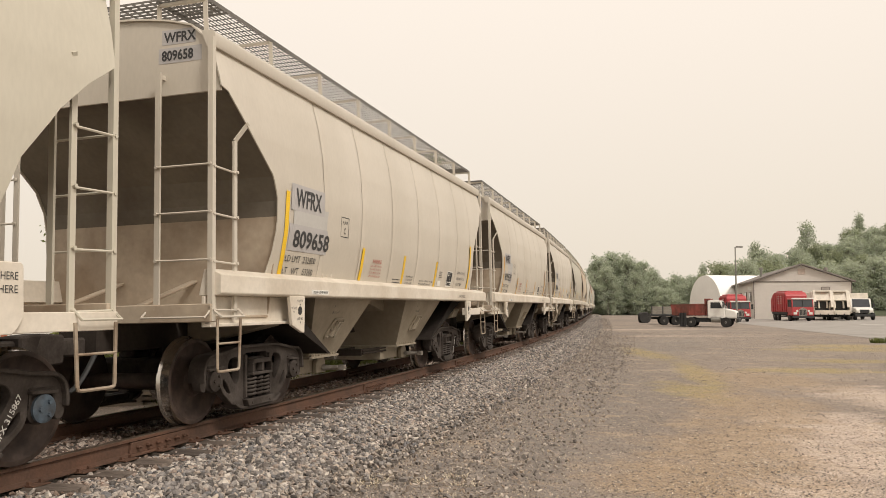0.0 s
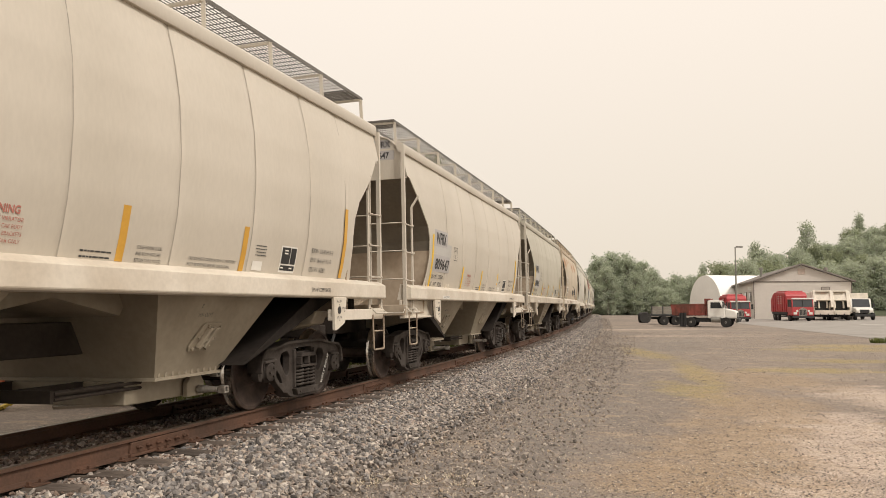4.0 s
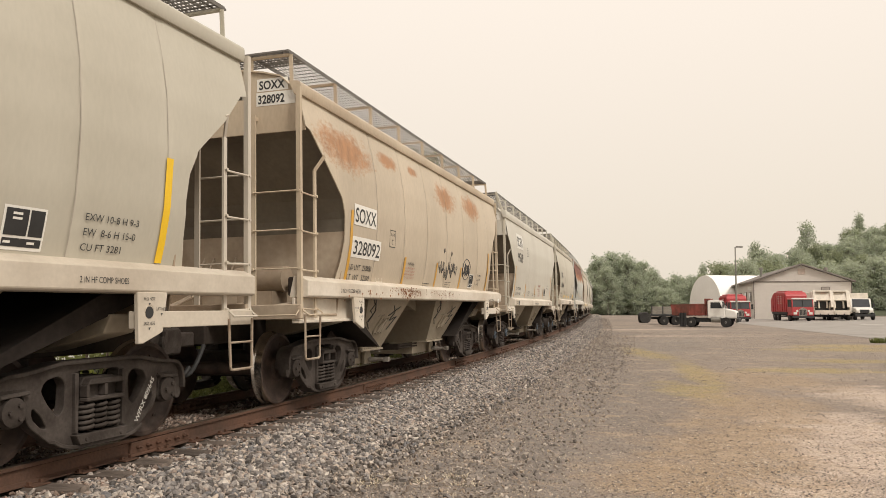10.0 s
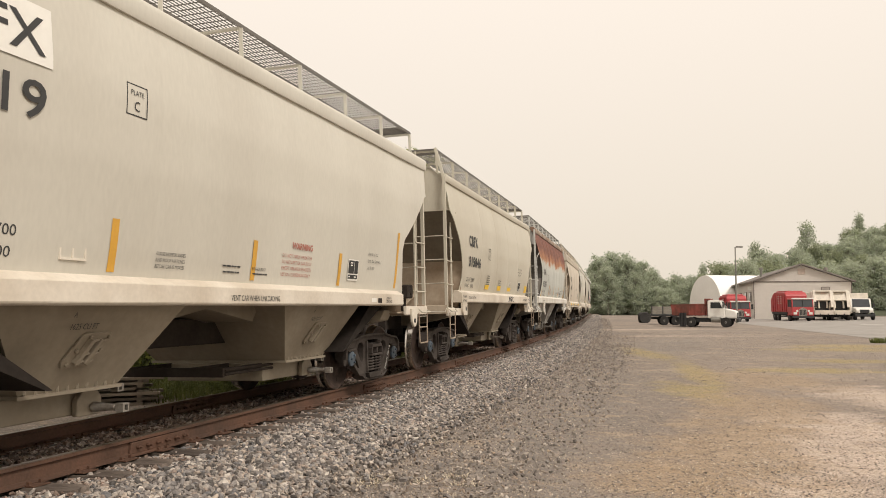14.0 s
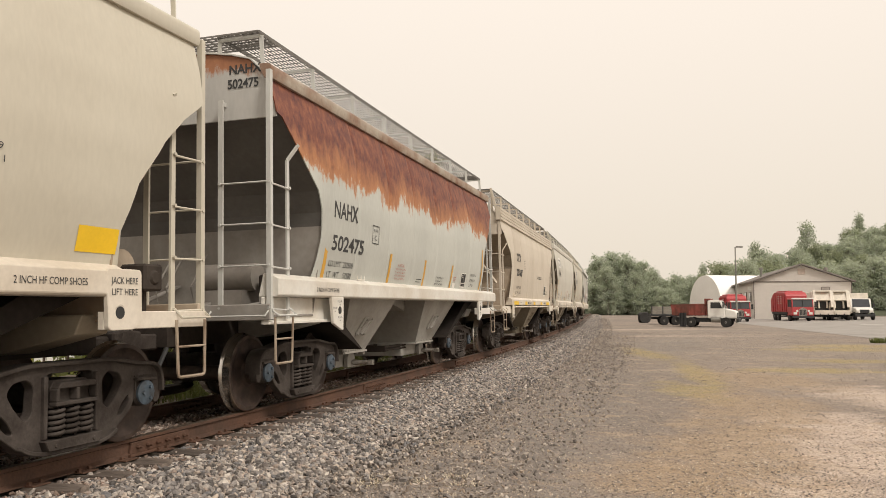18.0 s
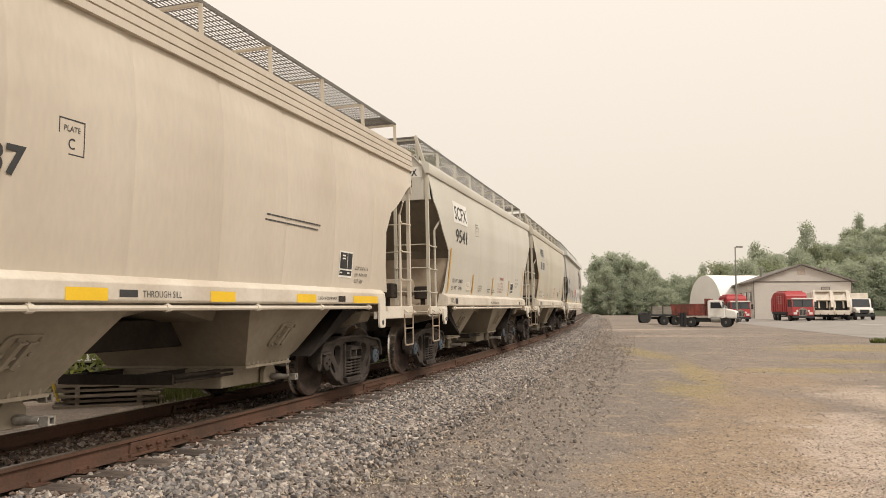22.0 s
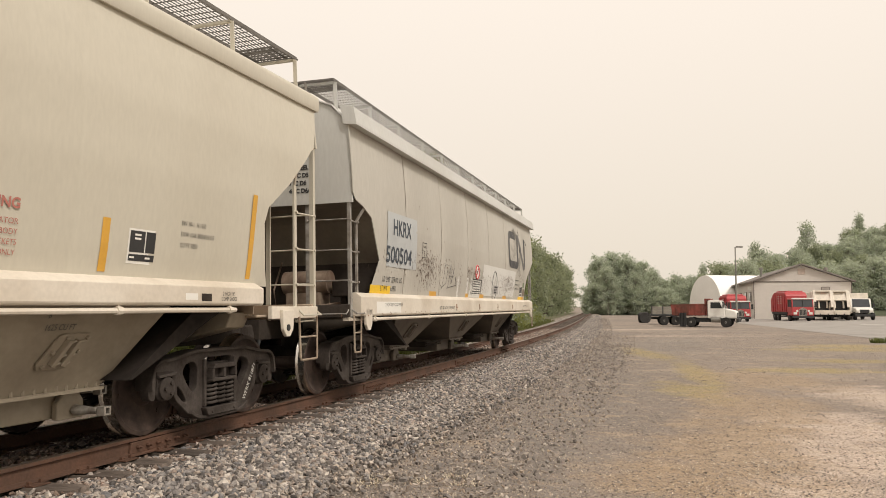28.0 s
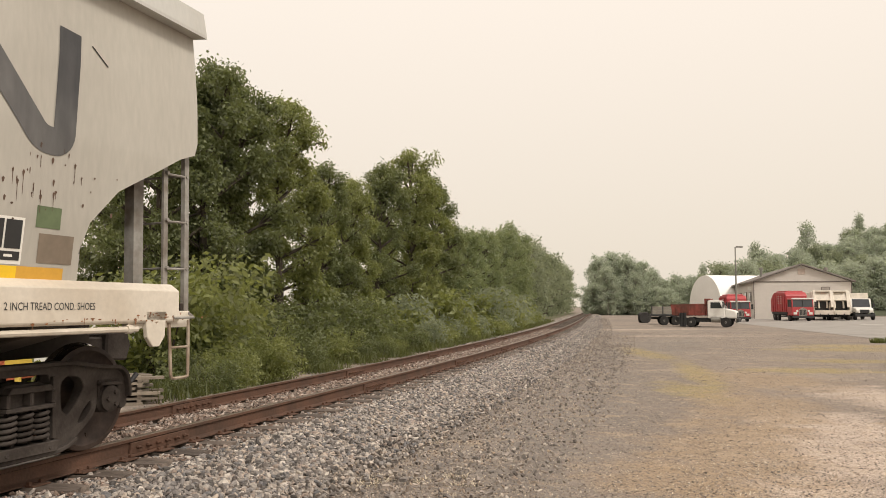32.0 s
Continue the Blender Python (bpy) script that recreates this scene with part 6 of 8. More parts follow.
sc_car(68.34, "SCFX", "9519", "234700", "51300", label="grey-cream covered hopper with white letter decals")
cb = add_car(TYPE_C, 80.95, "warm cream covered hopper with large black lettering")
cb.text("CBFX", 1.36, 2.56, 0.23, bold=0.012, width=0.80, gap=1.25)
cb.text("315846", 1.35, 2.12, 0.21, bold=0.012, width=1.16, gap=1.1)
cb.text("LD LMT  234800", 1.26, 1.79, 0.085, 0.95)
cb.text("LT WT     51200", 1.24, 1.65, 0.085, 0.95)
cb.plate_box(3.36, 2.36, "C")
for u0, u1, w0, w1 in ((3.25, 3.69, 1.65, 1.76), (4.74, 5.19, 1.65, 1.765), (6.14, 6.62, 1.655, 1.755), (8.93, 9.36, 1.66, 1.86)):
    cb.rect("reflector_strip", u0, u1, w0, w1, YELLOW, 0.006, "level yellow reflective strip")
cb.fine_print(3.27, 1.98, 0.42, 5, 0.025, 0.05, None, 41)
for i, body in enumerate(("CLOSE AND LOCK HOPPER", "DOORS AND ROOF HATCHES", "BEFORE MOVING CAR")):
    cb.text(body, 4.72 + (0.05 if i == 2 else 0), 1.88 - 0.055 * i, 0.036, width=0.44 if i < 2 else 0.34)
cb.rect("white_decal", 6.24, 6.48, 1.80, 1.92, WHITE, 0.006)
for i in range(3):
    cb.rect("fine_print", 6.27, 6.45, 1.82 + 0.032 * i, 1.836 + 0.032 * i, LETTER, 0.008)
cb.dial_box(7.74, 1.66, 0.29)
for i, body in enumerate(("EXW  10-8  H 8-9", "EW   8-6  H 14-11", "CU FT  3282")):
    cb.text(body, 7.53, 2.29 - 0.085 * i, 0.05, width=(0.66, 0.68, 0.44)[i])
cb.bracket_text()
cb.sill_text("2 INCH HF COMP SHOES", 1.25, 1.40, 0.06)
cb.sill_text("2 INCH HF COMP SHOES", 8.3, 1.40, 0.055)
cb.scribble("scrawl", [[(5.88, 1.38), (5.98, 1.36), (6.0, 1.50)], [(6.06, 1.44), (6.12, 1.50), (6.2, 1.44), (6.12, 1.37), (6.06, 1.43)], [(6.27, 1.50), (6.30, 1.37), (6.42, 1.40), (6.30, 1.45), (6.40, 1.50), (6.28, 1.50)], [(6.66, 1.49), (6.52, 1.50), (6.53, 1.37), (6.68, 1.38)]], SPRAY, 0.010, "sprayed black scrawl on the sill", lambda u, w: Vector((u - cb.uc, -(cb.k["sill_v"] + 0.002), w)))
na = add_car(TYPE_A, 93.43, "grey-white covered hopper with heavy rust along its top", paint=GREYW, side_mat=RUSTED, eave_paint=mat("rust_stained_eave_paint", (0.42, 0.36, 0.29), 0.7, 0, 0.3, 18, 2.2, 0.1, dark=(0.22, 0.10, 0.05)), end_paint=GREYW, patch=GREYW, bay_paint=BAYG, seam_shade=0, bulk_paint=RUSTED_END, low_paint=GREYD, slope_paint=SLOPED, sill_paint=mat("white_sill_paint", (0.72, 0.70, 0.64), 0.5, 0, 0.12, 24, 1.6, 0.04, dark=(0.60, 0.55, 0.47)), caps=(1, 1, 1, 1), gear_end=-1, side_label="grey-white side sheet rusted brown along the top")
strips(na, AMBER, 0.57, ((2.95, 2.06), (4.745, 2.06), (6.55, 2.06)), 0.09, (1.58, 2.50))
na.rect("reflector_strip", 9.05, 9.135, 1.62, 2.54, AMBER, 0.006)
na.text("NAHX", 0.75, 2.40, 0.22, bold=0.006, width=0.81)
na.text("502475", 0.74, 1.975, 0.20, bold=0.006, width=1.09)
na.text("LD LMT  232500", 0.73, 1.76, 0.08, width=0.80)
na.text("LT  WT    53500", 0.73, 1.62, 0.08, width=0.80)
na.plate_box(2.14, 2.16, "C")
na.card_holder(1.79, 1.61)
na.text("WARNING", 3.36, 1.88, 0.05, 0.9, REDINK, width=0.32)
for i, body in enumerate(NOTICE):
    na.text(body, 3.27, 1.825 - 0.05 * i, 0.030, material=REDINK, width=0.50)
na.fine_print(4.38, 1.72, 0.3, 2, 0.02, 0.045, None, 52)
na.rect("white_decal", 6.76, 6.96, 1.62, 1.72, WHITE, 0.006)
na.fine_print(6.77, 1.84, 0.19, 3, 0.022, 0.036, REDINK, 54)
na.dial_box(7.35, 1.64, 0.31)
for i, body in enumerate(("EXW 10-8 H 9-3", "EW  8-6 H 15-0", "CU FT 3281")):
    na.text(body, 8.09, 1.90 - 0.115 * i, 0.058, 0.88)
for i, body in enumerate(("CLOSE HOPPER SLIDES", "AND ROOF HATCHES", "BEFORE CAR IS MOVED")):
    na.text(body, 5.52 + (0.02 if i == 1 else 0), 1.77 - 0.062 * i, 0.036, width=(0.52, 0.45, 0.54)[i])
na.bracket_text()
na.end_text("NAHX", 0.92, 3.95, 0.11, 0.95)
na.end_text("502475", 0.90, 3.78, 0.11, 0.9)
na.sill_text("2 INCH HF COMP SHOES", 0.25, 1.42, 0.055)
ci = add_car(TYPE_T, 105.58, "dusty tan covered hopper with a stepped roof edge")
ci.text("CITX", 1.60, 2.56, 0.23, bold=0.012, width=0.74, gap=1.2)
ci.text("221687", 1.63, 2.14, 0.20, bold=0.010, width=1.04, gap=1.1)
ci.text("LD LMT  232800", 1.61, 1.76, 0.075, width=0.86)
ci.text("LT  WT    53200", 1.60, 1.61, 0.075, width=0.84)
ci.plate_box(2.95, 2.36, "C")
ci.card_holder(1.28, 1.53)
ci.dial_box(7.86, 1.63, 0.36)
ci.fine_print(5.85, 2.26, 1.5, 2, 0.03, 0.06, None, 61)
for i, body in enumerate(("EXW 10-8 H 7-9", "EW   9-8 H 14-9", "CU FT 3260")):
    ci.text(body, 8.38, 1.75 - 0.09 * i, 0.05, width=(0.45, 0.44, 0.29)[i])
for u, w in ((0.76, 1.06), (3.05, 0.44), (4.87, 0.43), (6.60, 0.5), (8.22, 0.88)):
    ci.sill_rect("reflector_strip", u, u + w, 1.285, 1.385, YELLOW, "level yellow reflective strip")
ci.sill_text("2 INCH HF COMP SHOES", 1.95, 1.33, 0.04)
ci.sill_text("2 INCH HF COMP SHOES", 7.15, 1.32, 0.045)
ci.sill_rect("card_plate", 7.74, 7.96, 1.30, 1.375, UNDER)
ci.sill_rect("fine_print", 3.62, 3.84, 1.315, 1.375, LETTER)
ci.sill_text("THROUGH SILL", 3.90, 1.315, 0.06, 0.92)
ci.end_text("CITX", 0.68, 3.93, 0.12, 0.95)
ci.end_text("221687", 0.66, 3.73, 0.12, 0.95)
sc_car(117.87, "SCFX", "9541", "234500", "51500", label="grey-cream covered hopper with white letter decals", gear_end=-1)
sc_car(130.21, "WFRX", "811871", "232700", "53300", True, label="warm cream covered hopper with pale grey number patches", paint=CREAM_C, caps=(0, 0, 0, 0), patch=mat("pale_grey_patch", (0.52, 0.51, 0.48), 0.5, 0, 0.06, 20, 2, 0.0), gear_end=-1)
hk = add_car(TYPE_D, 142.63, "long off-white covered hopper, scratched and grimy, last of the train", side_mat=SCRATCH, gear_end=-1, gear_paint=mat("rusty_brown_brake_gear", (0.27, 0.205, 0.15), 0.75, 0, 0.3, 18, 3, 0.08, dark=(0.13, 0.08, 0.055)), patch=GREYW)
hk.rect("number_patch", 0.90, 2.40, 1.86, 2.72, mat("pale_blue_grey_patch", (0.46, 0.48, 0.48), 0.5, 0, 0.08, 20, 2, 0.0), 0.004, "pale blue-grey repainted patch")
BLUEINK = mat("dark_blue_lettering", (0.05, 0.065, 0.085), 0.6, 0, 0.2, 18, 3, 0.0)
hk.text("HKRX", 1.14, 2.37, 0.26, 0.9, BLUEINK, 0.006, width=0.92)
hk.text("500504", 0.86, 1.93, 0.26, 0.9, BLUEINK, 0.006, width=1.26)
hk.text("LD LMT  223100  LO.", 0.78, 1.62, 0.085, 0.9)
hk.text("LT WT     62900", 0.72, 1.48, 0.085, 0.9)
hk.plate_box(2.72, 2.10, "C")
PALEP = mat("fresher_off_white_panel", (0.66, 0.65, 0.61), 0.5, 0, 0.08, 20, 1.2, 0.0)
hk.rect("repaint_panel", 5.28, 7.46, 1.44, 1.86, PALEP, 0.004, "paler repainted panel")
hk.rect("repaint_panel", 7.48, 11.70, 1.49, 2.24, PALEP, 0.004, "paler repainted panel", 0.2)
for u, w in ((0.30, 0.88), (3.32, 0.46), (5.86, 0.44), (7.42, 0.44), (10.18, 0.46), (12.46, 0.56), (13.02, 0.41)):
    hk.rect("reflector_strip", u, u + w, 1.425, 1.52 if u > 1 else 1.56, YELLOW if u < 1 or 12 < u < 13 else AMBER, 0.006, "level yellow reflective strip")
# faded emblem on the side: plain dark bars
EMB = mat("faded_dark_emblem", (0.055, 0.055, 0.058), 0.65, 0, 0.4, 12, 2.2, 0.0, dark=(0.16, 0.155, 0.15), stretch=(1, 1, 0.3))
hk.ribbon("emblem", [(11.88, 3.27)] + rounded([(11.88, 3.27), (10.93, 3.27), (10.93, 2.43), (12.22, 2.43), (12.22, 3.26), (12.42, 3.26), (13.13, 2.43), (13.33, 2.43), (13.41, 3.38), (13.41, 3.60)], 0.22, 7)[8:-16] + [(13.41, 3.38)], 0.205, EMB, 0.006, "faded dark emblem of one bent band")
SMUDGE = mat("grey_smudged_paint", (0.34, 0.325, 0.295), 0.7, 0, 0.3, 18, 3, 0.0)
hk.marks("smudge", ((11.75, 3.45, 0.10, 0.14, 34), (12.02, 3.36, 0.10, 0.16, 34), (11.6, 2.85, 0.22, 0.3, 40), (12.5, 2.62, 0.14, 0.25, 36)), SMUDGE, 15, (0.012, 0.07), "grey smudges rubbed into the paint")
# brown gouges, faint scrawls
hk.marks("gouge", ((1.6, 2.0, 0.8, 0.3, 50), (3.15, 2.05, 0.38, 0.42, 330), (4.6, 2.05, 0.45, 0.35, 70), (6.6, 1.98, 0.55, 0.38, 330), (5.6, 1.85, 0.3, 0.3, 70), (7.45, 1.85, 0.25, 0.25, 50), (8.4, 1.9, 0.5, 0.3, 40), (10.8, 1.95, 0.52, 0.36, 320), (10.1, 1.85, 0.4, 0.35, 60), (12.6, 2.2, 0.45, 0.4, 60), (12.9, 2.15, 0.35, 0.2, 24), (13.5, 2.3, 0.3, 0.3, 12), (6.0, 2.9, 3.5, 0.9, 26)), GOUGE, 3, (0.0075, 0.019), "short dark brown gouges in the paint")
hk.scribble("scrawl", [[(4.1, 1.55), (4.22, 1.85), (4.3, 2.08), (4.5, 2.05)], [(4.12, 1.6), (4.4, 1.7), (4.46, 1.95)], [(4.55, 1.6), (4.7, 2.08), (4.78, 1.7), (4.98, 2.02)], [(4.5, 1.6), (5.2, 1.68), (5.1, 1.84)], [(4.6, 1.84), (4.98, 1.86)]], SPRAY, 0.006, "faint sprayed scrawl")
hk.scribble("scrawl", [[(12.44, 3.52), (12.5, 3.40), (12.56, 3.36)], [(13.62, 3.26), (13.70, 3.20), (13.78, 3.14)]], SPRAY, 0.006)
# prohibition sign, framed notice, hoop mark
hk.rect("sign_plate", 6.90, 7.18, 1.88, 2.16, WHITE, 0.003)
hk.scribble("warning_sign", [[(7.04 + 0.17 * math.cos(i / 24 * math.tau), 2.02 + 0.155 * math.sin(i / 24 * math.tau)) for i in range(25)], [(6.94, 1.92), (7.14, 2.12)]], mat("red_sign_paint", (0.55, 0.04, 0.05), 0.5, 0, 0.1), 0.016, "round red prohibition sign")
hk.scribble("sign_mark", [[(7.10, 2.10), (6.97, 1.95)], [(7.05, 2.10), (7.13, 2.05)]], LETTER, 0.012)
for a_, b_, c_, d_ in ((6.62, 7.52, 1.57, 1.59), (6.62, 7.52, 1.84, 1.86), (6.62, 6.65, 1.57, 1.86), (7.49, 7.52, 1.57, 1.86)):
    hk.rect("notice_frame", a_, b_, c_, d_, LETTER, 0.007)
hk.fine_print(6.70, 1.81, 0.72, 4, 0.03, 0.055, None, 71)
hk.fine_print(6.5, 1.545, 1.0, 1, 0.03, 0.05, None, 72)
hk.scribble("hoop_mark", [[(9.02 + 0.28 * math.cos(i / 24 * math.tau), 1.76 + 0.36 * math.sin(i / 24 * math.tau)) for i in range(23)]], LETTER, 0.012, "thin painted ring")
hk.rect("grey_tag", 8.86, 9.50, 1.55, 1.77, PATCH, 0.0135)
part("lettering", text_mesh("LINED 2-22", 0.05, lambda x, z: hk.put(9.0 + x, 1.635 + z, 0.017), LETTER, 0.9, 0.002), None, hk.side)
for w in (1.705, 1.57):
    hk.rect("fine_print", 8.98, 9.38 if w > 1.6 else 9.28, w, w + 0.04, LETTER, 0.017)
hk.dial_box(12.66, 1.53, 0.33)
hk.fine_print(11.85, 2.0, 0.60, 3, 0.04, 0.12, None, 74)
hk.rect("green_patch", 13.14, 13.36, 1.80, 1.955, mat("faded_green_patch", (0.15, 0.20, 0.10), 0.6), 0.006)
hk.rect("brown_patch", 13.18, 13.50, 1.55, 1.76, mat("bare_brown_patch", (0.24, 0.19, 0.14), 0.7), 0.006)
hk.sill_text("NOTE: THIS CAR HAS 3 COMPARTMENTS", 3.70, 1.18, 0.06, 0.72)
for u in (4.97, 7.05, 9.12, 11.17):
    yk = -(hk.k["sill_v"] + 0.004)
    b = bm_new()
    path(b, [(u - hk.uc, yk, 1.29), (u + 0.045 - hk.uc, yk, 1.22), (u - hk.uc, yk, 1.15), (u - 0.045 - hk.uc, yk, 1.22), (u - hk.uc, yk, 1.29)], 0.005, 4)
    part("diamond_mark", b, CHIPS, hk.side)
hk.marks("rust_chip", ((13.6, 1.14, 0.5, 0.03, 22), (9.5, 1.14, 2.5, 0.04, 50), (3.0, 1.14, 2.0, 0.04, 40), (14.4, 1.17, 0.15, 0.06, 16)), CHIPS, 6, (0.014, 0.008), "chipped rusty paint on the sill", lambda u, w: Vector((u - hk.uc, -(hk.k["sill_v"] + 0.003), w)))
hk.sill_rect("white_panel", 0.35, 1.45, 1.14, 1.31, WHITE)
hk.sill_text("2 INCH TREAD COND. SHOES", 0.72, 1.24, 0.055)
hk.sill_text("2 INCH TREAD COND. SHOES", 12.85, 1.215, 0.055)
hk.end_text("HKRX", 0.38, 3.80, 0.15, 0.9)
hk.end_text("500504", 0.36, 3.55, 0.15, 0.9)
hk.end_text("36 1W WHEEL", 0.40, 3.18, 0.062, 0.95)
hk.end_text("SPRG 6 OC D5", 0.40, 3.07, 0.062, 0.95)
hk.end_text("7 IC D6", 0.62, 2.96, 0.062, 0.95)
hk.end_text("4 IIC D6A", 0.62, 2.85, 0.062, 0.95)


def motions():
    for ob, sigma, L in TRAIN:
        rows = []
        for i in range(0, 65):
            t = i * 0.5
            s = sigma - V * t + WB / 2
            a, b = on_track(s), on_track(s + L)
            d = b - a
            m = Matrix.Translation((a + b) / 2) @ Matrix.Rotation(math.atan2(d.y, d.x), 4, "Z") @ Matrix.Rotation(-CANT, 4, "X")
            rows.append((t, m))
        walk(ob, rows)
    spin = V / WR
    turns = [(t, Matrix.Rotation(-spin * t, 4, "Y")) for t in [i * 4 / 30 for i in range(241)]]
    for ws, ax in WHEELS:
        rest = Matrix.Translation((ax, 0, WR))
        walk(ws, [(t, rest @ r) for t, r in turns])


# ---- distance: plants, buildings, vehicles ----
LEAF = leaf_mat("dark_green_leaves", (0.175, 0.198, 0.095), 0.55, 0.45)
LEAF_L = leaf_mat("light_green_leaves", (0.235, 0.255, 0.105), 0.55, 0.48)
# base colour paled to imitate haze on the distant plants
LEAF_F = leaf_mat("haze_paled_green_leaves", (0.29, 0.32, 0.225), 0.3, 0.5, (1.3, 1.3, 1.0), 0.8)
LEAF_M = leaf_mat("mid_green_leaves", (0.240, 0.275, 0.165), 0.45, 0.5)
# bark of the distant trees, its colour lightened for haze
PALEBARK = mat("haze_pale_grey_bark", (0.27, 0.245, 0.21), 0.9, 0, 0.3, 14, 3, 0.3)
BARK = mat("grey_brown_bark", (0.10, 0.08, 0.06), 0.9, 0, 0.4, 14, 3, 0.6)


def leaves_mesh(name, blobs, n, size, material, seed, spray=11, droop=0.5, narrow=0.46):
    """n narrow leaves in hanging sprays, scattered in the shells of blobs (centre, radius)."""
    r = np.random.RandomState(seed)
    wts = np.array([b[1] ** 2 for b in blobs])
    m = n // spray
    pick = r.choice(len(blobs), m, p=wts / wts.sum())
    cen = np.array([b[0] for b in blobs])[pick]
    rad = np.array([b[1] for b in blobs])[pick]
    d = r.normal(size=(m, 3))
    d /= np.linalg.norm(d, axis=1)[:, None]
    rr = rad * (0.35 + 0.85 * r.rand(m) ** 0.8)
    c = cen + d * rr[:, None] * np.array([1, 1, 0.85])
    c, d = np.repeat(c, spray, 0), np.repeat(d, spray, 0)
    n = m * spray
    c = c + r.normal(size=(n, 3)) * size * 1.75
    a = d * 0.6 + r.normal(size=(n, 3)) * 0.55 + np.array([0, 0, -droop])
    a /= np.linalg.norm(a, axis=1)[:, None]
    nrm = np.cross(a, r.normal(size=(n, 3)))
    nrm += np.array([0, 0, 0.3]) + d * 0.3
    b = np.cross(nrm, a)
    b /= np.linalg.norm(b, axis=1)[:, None]
    nrm = np.cross(a, b)
    s = size * (0.6 + 0.8 * r.rand(n))[:, None]
    verts = np.stack([c - a * s, c + b * s * narrow - nrm * s * 0.12, c + a * s - nrm * s * 0.3, c - b * s * narrow - nrm * s * 0.12], 1).reshape(-1, 3)
    me = bpy.data.meshes.new(name)
    me.vertices.add(len(verts))
    me.vertices.foreach_set("co", verts.ravel())
    me.loops.add(n * 4)
    me.loops.foreach_set("vertex_index", np.arange(n * 4))
    me.polygons.add(n)
    me.polygons.foreach_set("loop_start", np.arange(n) * 4)
    me.polygons.foreach_set("loop_total", np.full(n, 4))
    me.update()
    me.materials.append(material)
    return me


def tree_parts(seed, height, spread, n, size, material, low=0.12, bark=None):
    """Trunk with limbs, and a crown of leaf sprays gathered round the limbs' ends."""
    r = random.Random(seed)
    b = bm_new()
    pts = [Vector((0, 0, -0.3))]
    for i in range(6):
        pts.append(Vector((r.uniform(-0.15, 0.15) * i * 0.4, r.uniform(-0.15, 0.15) * i * 0.4, height * 0.92 * (i + 1) / 6)))
    for i in range(6):
        rod(b, pts[i], pts[i + 1], height * 0.021 * (1 - i / 6.8), 8, height * 0.021 * (1 - (i + 1) / 6.8))
    blobs = []
    k = 30
    for i in range(k):
        f = low + (0.97 - low) * (i + r.random()) / k
        a = i * 2.4 + r.uniform(-0.5, 0.5)
        reach = spread * (math.sin(math.pi * min(1, (f * 0.84 + 0.12))) ** 0.7) * r.uniform(0.45, 1.0)
        z = height * f
        base = Vector((pts[min(5, int(f * 6))].x, pts[min(5, int(f * 6))].y, z * 0.82))
        tip = Vector((base.x + math.cos(a) * reach * 0.8, base.y + math.sin(a) * reach * 0.8, z))
        rod(b, base, tip, height * 0.008, 5, height * 0.003)
        blobs.append((tip, spread * r.uniform(0.09, 0.155)))
        for _ in range(4):
            t2 = base.lerp(tip, r.uniform(0.35, 1.0)) + Vector((r.uniform(-1, 1), r.uniform(-1, 1), r.uniform(-0.5, 0.9))) * spread * 0.25
            rod(b, base.lerp(tip, 0.6), t2, height * 0.004, 4, height * 0.0015)
            blobs.append((t2, spread * r.uniform(0.065, 0.14)))
    blobs.append((Vector((pts[-1].x, pts[-1].y, height * 0.95)), spread * 0.14))
    return mesh_from("trunk", b, bark or BARK, True), leaves_mesh("crown", blobs, n, size, material, seed)


def tree(kind, m, label, group):
    t = thing("tree", m, label, "tree", group)
    tr, cr = kind
    part("trunk", tr, None, t)
    part("crown", cr, None, t)
    return t


NEAR_TREES = [tree_parts(11 + i, 10.0, 2.75, 40000, 0.070, (LEAF, LEAF_L, LEAF)[i % 3], 0.05) for i in range(4)]
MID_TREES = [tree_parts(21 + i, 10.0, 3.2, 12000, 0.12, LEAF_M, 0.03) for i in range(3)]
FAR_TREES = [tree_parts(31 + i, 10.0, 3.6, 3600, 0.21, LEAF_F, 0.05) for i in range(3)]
# leaf colour paled further, haze painted in for the farthest trees
HAZY = leaf_mat("haze_pale_leaves", (0.45, 0.485, 0.405), 0.2, 0.5, (1.25, 1.27, 1.05), 0.9)
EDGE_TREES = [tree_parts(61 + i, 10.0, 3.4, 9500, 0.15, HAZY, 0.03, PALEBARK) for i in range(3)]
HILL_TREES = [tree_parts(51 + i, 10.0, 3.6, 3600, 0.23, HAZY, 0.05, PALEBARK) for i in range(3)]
rt = random.Random(8)


def stand(kind, x, y, height, label, group, z=0.0, wide=1.0):
    f = height / 10.0
    return tree(kind, Matrix.Translation((x, y, z)) @ Matrix.Rotation(rt.uniform(0, 6.28), 4, "Z") @ Matrix.Diagonal((f * wide, f * wide, f, 1)), label, group)


def bush_mesh(seed, n, material, size=0.055):
    r = random.Random(seed)
    blobs = [(Vector((r.uniform(-0.9, 0.9), r.uniform(-0.9, 0.9), r.uniform(0.15, 1.25))), r.uniform(0.35, 0.7)) for _ in range(9)]
    return leaves_mesh("foliage", blobs, n, size, material, seed)


BUSHES = [bush_mesh(71 + i, 5200, (LEAF, LEAF_L, LEAF)[i], 0.05) for i in range(3)] + [bush_mesh(81 + i, 1500, (LEAF_L, LEAF_F, LEAF_L)[i], 0.10) for i in range(3)]


